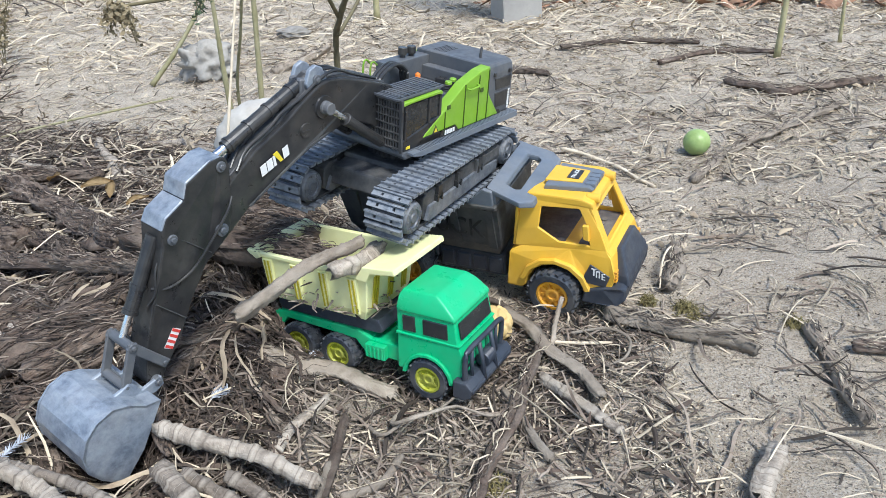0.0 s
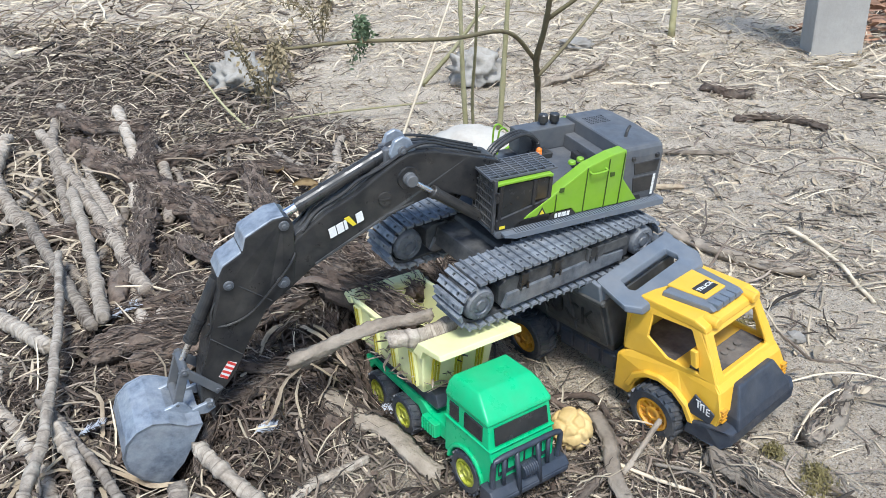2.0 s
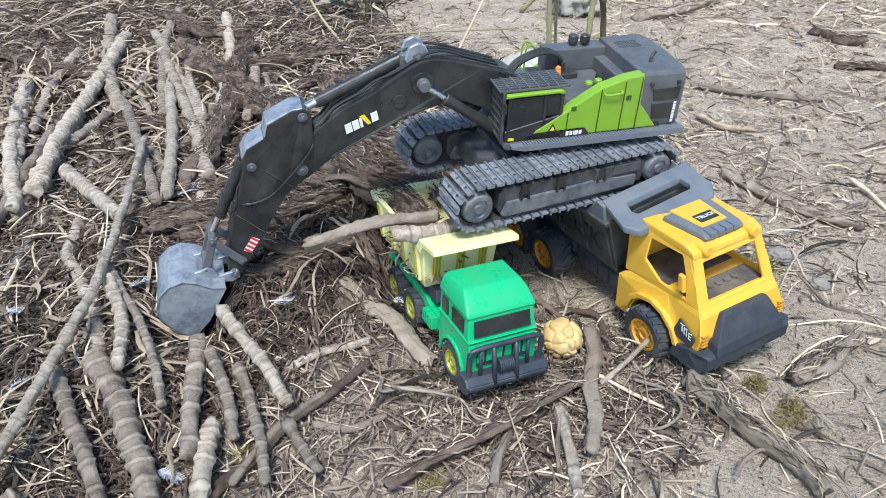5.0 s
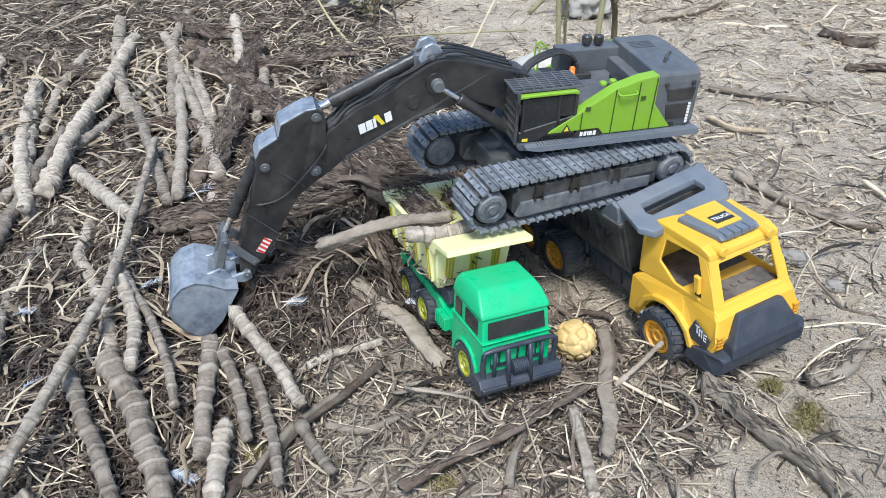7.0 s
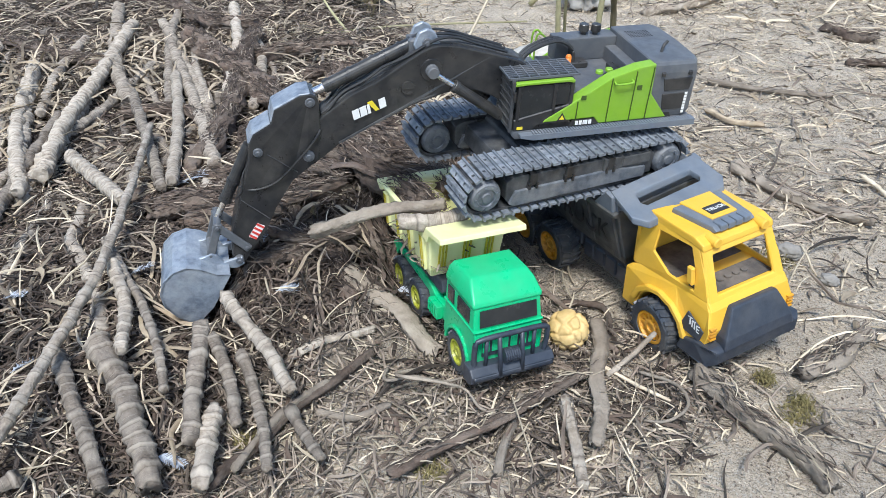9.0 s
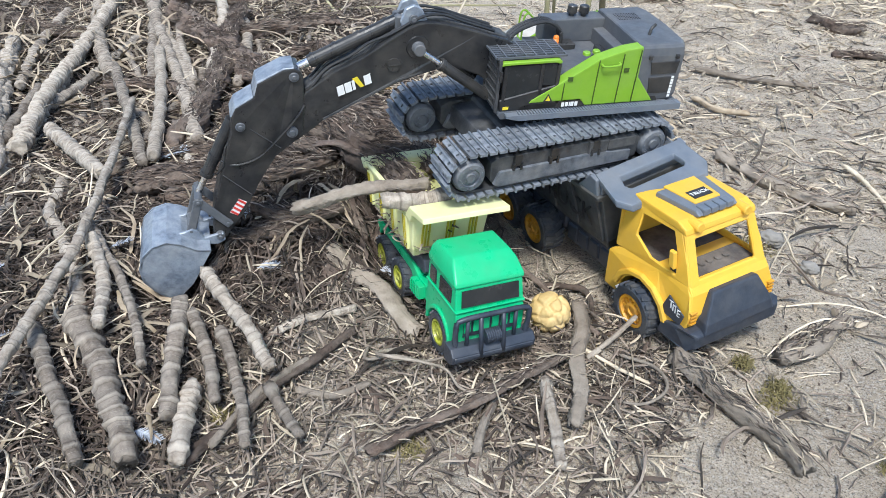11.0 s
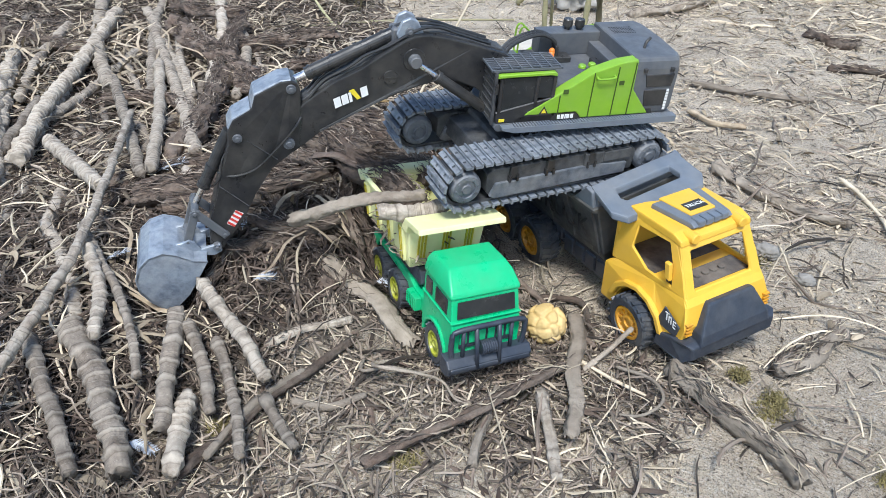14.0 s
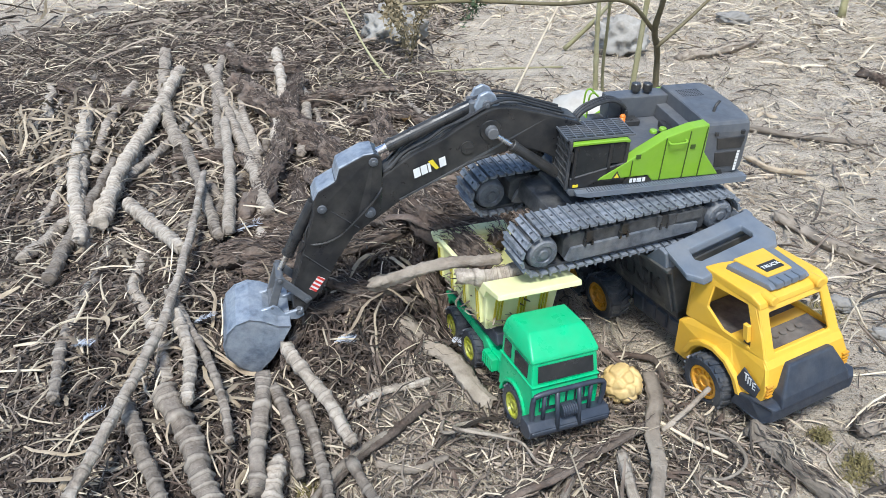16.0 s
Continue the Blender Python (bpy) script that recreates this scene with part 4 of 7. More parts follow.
# ---- yellow dump truck ----
def yellow_truck():
    tr = thing("toy_dump_truck", "yellow toy dump truck with dark grey bed and blue-grey canopy", "truck",
               pose(0.1912, 1.0373, 0.0098, math.degrees(0.0567), math.degrees(0.0121), math.degrees(-0.4331)))
    def P(name, bm, mat, label="", parent=None, smooth=False):
        return part(name, bm, mat, parent or tr, label, smooth)
    # chassis
    bm = begin()
    box(bm, -0.345, 0.075, -0.036, 0.036, 0.030, 0.052)
    bevel(bm, 0.002, 1)
    chassis = P("chassis", bm, "navy", "black chassis rail")
    bm = begin()
    box(bm, -0.195, -0.085, -0.046, 0.046, 0.0305, 0.068)
    bevel(bm, 0.002, 1)
    P("side_tank", bm, "navy", "black ribbed side tank", chassis)
    for k in range(4):
        bm = begin()
        box(bm, -0.190 + k * 0.026, -0.168 + k * 0.026, -0.049, 0.049, 0.036, 0.062)
        bevel(bm, 0.002, 1)
        P("tank_rib", bm, "navy", parent=chassis)
    bm = begin()
    box(bm, -0.330, -0.195, -0.050, 0.050, 0.048, 0.075)
    bevel(bm, 0.002, 1)
    P("bed_mount", bm, "navy", parent=chassis)
    # cab body with wheel arches
    arch = [(0.044 * math.cos(a), 0.0355 + 0.046 * math.sin(a)) for a in np.linspace(0.15, math.pi - 0.1, 9)]
    low = [(-0.074, 0.034), (-0.050, 0.034)] + arch[::-1] + [(0.052, 0.036), (0.078, 0.040), (0.086, 0.078), (0.080, 0.104), (0.073, 0.114), (0.020, 0.110), (-0.050, 0.104), (-0.068, 0.092)]
    bm = begin()
    prism(bm, low, 0, 0, lambda x, z: 0.0690 if z < 0.095 else 0.0610)
    bevel(bm, 0.003)
    body = P("cab_body", bm, "yellow", "yellow moulded cab with scuffs")
    # raised fender lip and lower step
    lip_o = [(0.056 * math.cos(a), 0.0355 + 0.057 * math.sin(a)) for a in np.linspace(0.25, math.pi - 0.3, 7)]
    lip_i = [(0.047 * math.cos(a), 0.0355 + 0.049 * math.sin(a)) for a in np.linspace(0.25, math.pi - 0.3, 7)]
    for s in (-1, 1):
        bm = begin()
        prism(bm, lip_o + lip_i[::-1], *sorted((s * 0.066, s * 0.0735)))
        bevel(bm, 0.0015, 1)
        P("fender_lip", bm, "yellow", parent=body)
    # cab sides with window openings, front frame, rear wall, roof
    for s in (-1, 1):
        out = [(-0.062, s * 0.0630, 0.100), (-0.058, s * 0.0610, 0.128), (-0.052, s * 0.0545, 0.176), (0.040, s * 0.0530, 0.178), (0.062, s * 0.0580, 0.140), (0.073, s * 0.0605, 0.112)]
        inn = [(0.004, s * 0.0622, 0.117), (-0.026, s * 0.0610, 0.134), (-0.023, s * 0.0560, 0.165), (0.031, s * 0.0545, 0.168), (0.043, s * 0.0580, 0.145), (0.048, s * 0.0608, 0.117)]
        bm = begin()
        panel_ring(bm, out, inn, (0, -s * 0.004, 0))
        bevel(bm, 0.0012, 1, 40)
        P("cab_side", bm, "yellow", "cab side with open window", body)
        bm = begin()
        prism(bm, [(0.040, 0.128), (0.049, 0.126), (0.047, 0.150), (0.038, 0.150)], *sorted((s * 0.0600, s * 0.0660)))
        bevel(bm, 0.0012, 1)
        P("mirror", bm, "yellow", "yellow side mirror", body)
    bm = begin()
    panel_ring(bm, [(0.077, -0.0600, 0.106), (0.077, 0.0600, 0.106), (0.046, 0.0535, 0.178), (0.046, -0.0535, 0.178)],
               [(0.0715, -0.0440, 0.1180), (0.0715, 0.0440, 0.1180), (0.0530, 0.0410, 0.1640), (0.0530, -0.0410, 0.1640)], (-0.005, 0, -0.001))
    bevel(bm, 0.0015, 1, 40)
    P("windscreen_frame", bm, "yellow", "empty windscreen frame", body)
    bm = begin()
    prism(bm, [(-0.060, 0.170), (-0.058, 0.180), (-0.040, 0.1835), (0.034, 0.1835), (0.049, 0.178), (0.051, 0.170), (0.030, 0.172)], -0.0545, 0.0545)
    prism(bm, [(-0.066, 0.098), (-0.060, 0.098), (-0.053, 0.178), (-0.058, 0.178)], -0.060, 0.060)
    bevel(bm, 0.003)
    roof = P("roof", bm, "yellow", "yellow cab roof", body)
    for s in (-1, 1):
        bm = begin()
        rod(bm, (0.036, s * 0.0365, 0.179), (0.055, s * 0.0365, 0.179), 0.0066, n=18)
        bevel(bm, 0.0012, 1)
        lamp = P("roof_lamp", bm, "yellow", parent=roof)
    # interior floor with dashboard
    bm = begin()
    box(bm, -0.058, 0.060, -0.056, 0.056, 0.105, 0.109)
    box(bm, 0.030, 0.062, -0.052, 0.052, 0.109, 0.114)
    for k in range(5):
        rod(bm, (0.045, -0.03 + k * 0.013, 0.113), (0.045, -0.03 + k * 0.013, 0.1165), 0.0045, n=12)
    P("cab_interior", bm, "cab_floor", "brown-grey dirty cab interior")
    # roof hatch
    bm = begin()
    prism(bm, [(-0.026, 0.182), (0.038, 0.182), (0.043, 0.186), (0.036, 0.1905), (-0.024, 0.1905)], 0, 0, lambda x, z: 0.038 if x < 0 else 0.030)
    bevel(bm, 0.0018)
    hatch = P("roof_hatch", bm, "slate", "blue-grey roof hatch surround")
    bm = begin()
    prism(bm, [(-0.028, 0.188), (0.024, 0.188), (0.024, 0.1925), (-0.028, 0.1925)], 0, 0, lambda x, z: 0.0245 if x < 0 else 0.0195)
    bevel(bm, 0.001, 1)
    P("hatch_lid", bm, "yellow", "yellow hatch lid", hatch)
    for k in range(4):
        bm = begin()
        y = -0.018 + k * 0.012
        box(bm, 0.028, 0.043, y - 0.0052, y + 0.0052, 0.184, 0.1925)
        bevel(bm, 0.0016)
        P("hatch_rib", bm, "slate", parent=hatch)
    bm = begin()
    box(bm, 0.000, 0.017, -0.014, 0.014, 0.1925, 0.1933)
    badge = P("badge", bm, "black", "black roof badge", hatch)
    lettering("TRUCK", badge, pose(0.0085, 0, 0.1935, 0, 0, 90), 0.0082, "white", "white lettering")
    # black front: skirt, bumper, sloping nose
    bm = begin()
    prism(bm, [(0.040, 0.031), (0.090, 0.032), (0.101, 0.039), (0.102, 0.058), (0.094, 0.062), (0.070, 0.060), (0.046, 0.052)], 0, 0, lambda x, z: 0.073 if x < 0.095 else 0.064)
    bevel(bm, 0.003)
    bump = P("bumper", bm, "navy", "scuffed navy-black bumper")
    bm = begin()
    rings = [[(0.070, -0.052, 0.056), (0.104, -0.056, 0.056), (0.104, 0.056, 0.056), (0.070, 0.052, 0.056)],
             [(0.070, -0.050, 0.072), (0.101, -0.053, 0.072), (0.101, 0.053, 0.072), (0.070, 0.050, 0.072)],
             [(0.070, -0.034, 0.104), (0.087, -0.036, 0.106), (0.087, 0.036, 0.106), (0.070, 0.034, 0.104)]]
    loft(bm, rings)
    bevel(bm, 0.003)
    P("nose", bm, "navy", "scuffed black sloping nose panel", bump)
    for s in (-1, 1):
        for k in range(4):
            bm = begin()
            z = 0.068 + k * 0.005
            box(bm, 0.082, 0.0885, *sorted((s * 0.057, s * 0.066)), z, z + 0.0022)
            P("vent_slat", bm, "rim_yellow", parent=body)
    for s in (-1, 1):
        bm = begin()
        prism(bm, [(0.038, 0.062), (0.074, 0.060), (0.080, 0.078), (0.052, 0.094)], *sorted((s * 0.0682, s * 0.0702)))
        bevel(bm, 0.0012, 1)
        sp = P("side_badge", bm, "navy", "black side badge", body)
        y = s * 0.0706
        b = begin()
        for xa, xb, za, zb in ((0.054, 0.061, 0.0865, 0.0880), (0.0565, 0.0585, 0.0765, 0.0865), (0.0605, 0.0622, 0.0745, 0.0850), (0.0645, 0.0662, 0.0740, 0.0850), (0.0620, 0.0650, 0.0830, 0.0850), (0.0685, 0.0700, 0.0720, 0.0820), (0.0700, 0.0735, 0.0720, 0.0732), (0.0700, 0.0735, 0.0765, 0.0777), (0.0700, 0.0735, 0.0808, 0.0820)):
            box(b, xa, xb, *sorted((y, y - s * 0.0008)), za, zb)
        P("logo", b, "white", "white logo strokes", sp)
    # dump bed
    def ring(x0, x1, w, z):
        return [(x0, -w, z), (x1, -w, z), (x1, w, z), (x0, w, z)]
    bm = begin()
    rings = [ring(-0.335, -0.090, 0.052, 0.078), ring(-0.345, -0.082, 0.060, 0.098), ring(-0.352, -0.080, 0.068, 0.168), ring(-0.352, -0.080, 0.075, 0.170), ring(-0.352, -0.080, 0.075, 0.177),
             ring(-0.348, -0.086, 0.063, 0.177), ring(-0.340, -0.090, 0.056, 0.100), ring(-0.335, -0.095, 0.050, 0.088)]
    loft(bm, rings)
    bevel(bm, 0.0016, 1, 30)
    bed = P("dump_bed", bm, "bed_grey", "dark grey dump bed, dusty and open")
    for s in (-1, 1):
        for k in range(5):
            x = -0.325 + k * 0.056
            bm = begin()
            loft(bm, [[(x, s * 0.058, 0.096), (x + 0.012, s * 0.058, 0.096), (x + 0.012, s * 0.063, 0.096), (x, s * 0.063, 0.096)],
                      [(x, s * 0.066, 0.168), (x + 0.012, s * 0.066, 0.168), (x + 0.012, s * 0.0725, 0.168), (x, s * 0.0725, 0.168)]])
            P("bed_rib", bm, "bed_grey", parent=bed)
        lettering("TRUCK", bed, Matrix.Translation((-0.170, s * 0.0675, 0.130)) @ Matrix.Rotation(0 if s < 0 else math.pi, 4, "Z") @ Matrix.Rotation(radians(84), 4, "X"), 0.040, "black", "black letters on the bed side")
    # canopy with a long slot
    bm = begin()
    o = [(-0.094, -0.068, 0.2045), (-0.046, -0.073, 0.190), (-0.030, -0.060, 0.1855), (-0.030, 0.060, 0.1855), (-0.046, 0.073, 0.190), (-0.094, 0.068, 0.2045)]
    i = [(-0.076, -0.043, 0.1990), (-0.060, -0.047, 0.1942), (-0.054, -0.042, 0.1922), (-0.054, 0.042, 0.1922), (-0.060, 0.047, 0.1942), (-0.076, 0.043, 0.1990)]
    panel_ring(bm, o, i, (0.002, 0, -0.010))
    bevel(bm, 0.0025, 2, 30)
    P("canopy", bm, "slate", "blue-grey canopy plate with a long slot", bed)
    bm = begin()
    prism(bm, [(-0.096, 0.160), (-0.084, 0.160), (-0.080, 0.198), (-0.094, 0.203)], -0.067, 0.067)
    for s in (-1, 1):
        prism(bm, [(-0.130, 0.172), (-0.085, 0.172), (-0.085, 0.200), (-0.098, 0.203)], *sorted((s * 0.066, s * 0.073)))
    bevel(bm, 0.002)
    P("head_board", bm, "slate", "blue-grey bed head board", bed)
    # the bed leans under the weight of the excavator
    bed.matrix_basis = Matrix.Translation((0, 0, 0.085)) @ Matrix.Rotation(radians(5.5), 4, "X") @ Matrix.Translation((0, 0, -0.087))
    # wheels
    for x, w in ((0.0, 0.030), (-0.2347, 0.034), (-0.3120, 0.034)):
        for s in (-1, 1):
            wheel(tr, 0.0385, w, "rim_yellow", pose(x, s * (0.0835 - w / 2), 0.0370, 0, random.uniform(0, 40), 0 if s < 0 else 180), 20, 10, "amber yellow plastic rim")
    bm = begin()
    for x in (0.0, -0.2347, -0.3120):
        rod(bm, (x, -0.07, 0.037), (x, 0.07, 0.037), 0.004, n=8)
    P("axle", bm, "black")
    return tr


yellow_truck()


# ---- green dump truck ----
def green_truck():
    tr = thing("toy_dump_truck", "emerald green toy truck with pale yellow tipper bed", "truck",
               pose(0.0026, 0.8124, 0.0165, math.degrees(-0.075), math.degrees(0.0005), math.degrees(-0.4793)))
    def P(name, bm, mat, label="", parent=None, smooth=False):
        return part(name, bm, mat, parent or tr, label, smooth)
    # cab
    arch = [(0.031 * math.cos(a), 0.0252 + 0.033 * math.sin(a)) for a in np.linspace(0.1, math.pi - 0.1, 9)]
    bm = begin()
    prism(bm, [(-0.036, 0.034), (-0.027, 0.034)] + [(x + 0.006, z) for x, z in arch[::-1]] + [(0.040, 0.030), (0.052, 0.030), (0.054, 0.072), (0.049, 0.084), (0.044, 0.114), (-0.034, 0.114)], 0, 0, lambda x, z: 0.0455 if z < 0.09 else 0.0440)
    bevel(bm, 0.0028)
    cab = P("cab", bm, "green", "emerald green cab with moulded trim")
    bm = begin()
    rings = []
    for x0, x1, w, z in ((-0.034, 0.046, 0.0462, 0.113), (-0.034, 0.045, 0.0462, 0.119), (-0.032, 0.030, 0.0425, 0.133), (-0.028, 0.018, 0.038, 0.1405)):
        rings.append([(x0, -w, z), (x1, -w, z), (x1, w, z), (x0, w, z)])
    loft(bm, rings)
    bevel(bm, 0.005, 3)
    P("roof", bm, "green", "rounded green roof", cab, True)
    bm = begin()
    prism(bm, [(-0.036, 0.082), (0.0515, 0.082), (0.0525, 0.0855), (-0.036, 0.0855)], -0.0468, 0.0468)
    bevel(bm, 0.001, 1)
    P("belt_line", bm, "green", parent=cab)
    lo = [(0.006 + 0.036 * math.cos(a), 0.0252 + 0.038 * math.sin(a)) for a in np.linspace(0.1, math.pi - 0.15, 9)]
    li = [(0.006 + 0.031 * math.cos(a), 0.0252 + 0.033 * math.sin(a)) for a in np.linspace(0.1, math.pi - 0.15, 9)]
    for s in (-1, 1):
        bm = begin()
        prism(bm, lo + li[::-1], *sorted((s * 0.043, s * 0.0485)))
        bevel(bm, 0.001, 1)
        P("wheel_arch", bm, "green", parent=cab)
    bm = begin()
    c = [(0.0495, -0.0385, 0.0895), (0.0495, 0.0385, 0.0895), (0.0458, 0.0375, 0.1100), (0.0458, -0.0375, 0.1100)]
    loft(bm, [c, [(x + 0.0012, y, z) for x, y, z in c]])
    P("windscreen", bm, "glass_dark", "black glossy windscreen", cab)
    for s in (-1, 1):
        for x0, x1, z0 in ((0.002, 0.036, 0.0885), (-0.026, -0.008, 0.0885)):
            bm = begin()
            prism(bm, [(x0, z0), (x1, z0), (x1 - 0.001, 0.109), (x0, 0.109)], *sorted((s * 0.0435, s * 0.0462)))
            bevel(bm, 0.0008, 1)
            P("side_window", bm, "glass_dark", "black side window", cab)
    # front grille openings and guard
    bm = begin()
    box(bm, 0.049, 0.0548, -0.036, 0.036, 0.050, 0.074)
    P("grille", bm, "navy", "dark grille recess", cab)
    for k in range(6):
        bm = begin()
        y = -0.036 + k * 0.0124
        box(bm, 0.0545, 0.0562, y, y + 0.0095, 0.056, 0.072)
        bevel(bm, 0.0008, 1)
        P("grille_block", bm, "green", parent=cab)
    bm = begin()
    prism(bm, [(0.046, 0.021), (0.060, 0.019), (0.069, 0.024), (0.071, 0.035), (0.064, 0.043), (0.046, 0.043)], -0.056, 0.057)
    prism(bm, [(0.067, 0.026), (0.072, 0.028), (0.072, 0.033), (0.067, 0.036)], -0.053, 0.054)
    bevel(bm, 0.002)
    bp = P("bumper", bm, "navy", "chunky navy-black bumper")
    bm = begin()
    tube(bm, arc_path([(0.058, -0.047, 0.038), (0.060, -0.049, 0.066), (0.061, -0.043, 0.080), (0.062, 0.0, 0.082), (0.061, 0.043, 0.080), (0.060, 0.049, 0.066), (0.058, 0.047, 0.038)], 5), 0.0034, 10)
    for y in (-0.018, 0.012):
        tube(bm, [(0.070, y, 0.030), (0.067, y, 0.055), (0.062, y, 0.082)], 0.0030, 8)
    for y in (-0.034, 0.030):
        tube(bm, [(0.061, y, 0.038), (0.061, y, 0.081)], 0.0026, 8)
    P("bull_bar", bm, "navy", "navy-black bull bar", bp, True)
    bm = begin()
    rod(bm, (0.064, -0.012, 0.052), (0.064, 0.008, 0.052), 0.0085, n=16)
    for k in range(7):
        torus_ring(bm, (0.064, -0.011 + k * 0.003, 0.052), (0, 1, 0), 0.0085, 0.0010, 16, 5)
    P("winch", bm, "navy", "ribbed winch drum", bp)
    # chassis
    bm = begin()
    prism(bm, [(-0.236, 0.044), (-0.236, 0.062), (-0.220, 0.066), (-0.100, 0.066), (-0.080, 0.058), (-0.030, 0.058), (-0.030, 0.036), (-0.090, 0.036), (-0.104, 0.052), (-0.150, 0.054), (-0.215, 0.056), (-0.224, 0.044)], -0.0385, 0.0385)
    bevel(bm, 0.0018)
    ch = P("chassis", bm, "green", "emerald green chassis deck")
    for s in (-1, 1):
        bm = begin()
        box(bm, -0.084, -0.055, *sorted((s * 0.038, s * 0.047)), 0.036, 0.055)
        for k in range(5):
            box(bm, -0.083 + k * 0.0058, -0.080 + k * 0.0058, *sorted((s * 0.047, s * 0.0485)), 0.037, 0.053)
        bevel(bm, 0.0008, 1)
        P("tank", bm, "green", "ribbed green side tank", ch)
    bm = begin()
    prism(bm, [(-0.225, 0.067), (-0.066, 0.067), (-0.062, 0.072), (-0.068, 0.086), (-0.222, 0.092), (-0.230, 0.078)], -0.036, 0.036)
    bevel(bm, 0.0018)
    P("hinge_frame", bm, "navy", "black tipper hinge frame")
    # tipper bed, open at the back
    def ring(x0, x1, w, z):
        return [(x0, -w, z), (x1, -w, z), (x1, w, z), (x0, w, z)]
    bm = begin()
    rings = [ring(-0.218, -0.080, 0.0460, 0.088), ring(-0.228, -0.074, 0.0500, 0.102), ring(-0.232, -0.068, 0.0540, 0.148), ring(-0.235, -0.066, 0.0565, 0.150), ring(-0.236, -0.064, 0.0565, 0.156),
             ring(-0.232, -0.070, 0.0500, 0.156), ring(-0.228, -0.078, 0.0420, 0.104), ring(-0.220, -0.082, 0.0380, 0.096)]
    loft(bm, rings)
    bevel(bm, 0.0014, 1, 30)
    bed = P("tipper_bed", bm, "cream", "pale yellow tipper bed with mustard stripes")
    bm = begin()
    prism(bm, [(-0.082, 0.150), (-0.070, 0.168), (-0.026, 0.172), (-0.024, 0.165), (-0.060, 0.160), (-0.066, 0.148)], -0.0590, 0.0590)
    bevel(bm, 0.0016)
    P("canopy_lip", bm, "cream", "pale yellow canopy lip", bed)
    bm = begin()
    prism(bm, [(-0.238, 0.146), (-0.229, 0.150), (-0.234, 0.157), (-0.249, 0.160), (-0.252, 0.155)], -0.0590, 0.0590)
    bevel(bm, 0.0014, 1)
    P("tail_lip", bm, "cream", parent=bed)
    for s in (-1, 1):
        for k in range(4):
            x = -0.226 + k * 0.044
            bm = begin()
            loft(bm, [[(x, s * 0.046, 0.098), (x + 0.010, s * 0.046, 0.098), (x + 0.010, s * 0.0530, 0.098), (x, s * 0.0530, 0.098)],
                      [(x - 0.002, s * 0.052, 0.148), (x + 0.012, s * 0.052, 0.148), (x + 0.012, s * 0.0580, 0.148), (x - 0.002, s * 0.0580, 0.148)]])
            P("bed_rib", bm, "cream", parent=bed)
            for d in (0.001, 0.0065):
                bm = begin()
                loft(bm, [[(x + d, s * 0.0525, 0.099), (x + d + 0.0025, s * 0.0525, 0.099), (x + d + 0.0025, s * 0.0537, 0.099), (x + d, s * 0.0537, 0.099)],
                          [(x + d, s * 0.0570, 0.147), (x + d + 0.0025, s * 0.0570, 0.147), (x + d + 0.0025, s * 0.0587, 0.147), (x + d, s * 0.0587, 0.147)]])
                P("stripe", bm, "stripe", "mustard stripe", bed)
    for g in (-0.034, 0.0, 0.032):
        for d in (-0.0045, 0.0, 0.0045):
            bm = begin()
            y = g + d
            loft(bm, [[(-0.0745, y - 0.001, 0.103), (-0.0745, y + 0.001, 0.103), (-0.0725, y + 0.001, 0.103), (-0.0725, y - 0.001, 0.103)],
                      [(-0.0670, y - 0.001, 0.150), (-0.0670, y + 0.001, 0.150), (-0.0650, y + 0.001, 0.150), (-0.0650, y - 0.001, 0.150)]])
            P("stripe", bm, "stripe", "mustard stripe", bed)
    for x in (0.006, -0.1292, -0.1935):
        for s in (-1, 1):
            wheel(tr, 0.0285, 0.022, "rim_lime", pose(x, s * (0.0475 - 0.011), 0.0265, 0, random.uniform(0, 40), 0 if s < 0 else 180), 18, 6, "lime yellow plastic rim")
    bm = begin()
    for x in (0.006, -0.1292, -0.1935):
        rod(bm, (x, -0.03, 0.0255), (x, 0.03, 0.0255), 0.003, n=8)
    P("axle", bm, "black")
    return tr


green_truck()


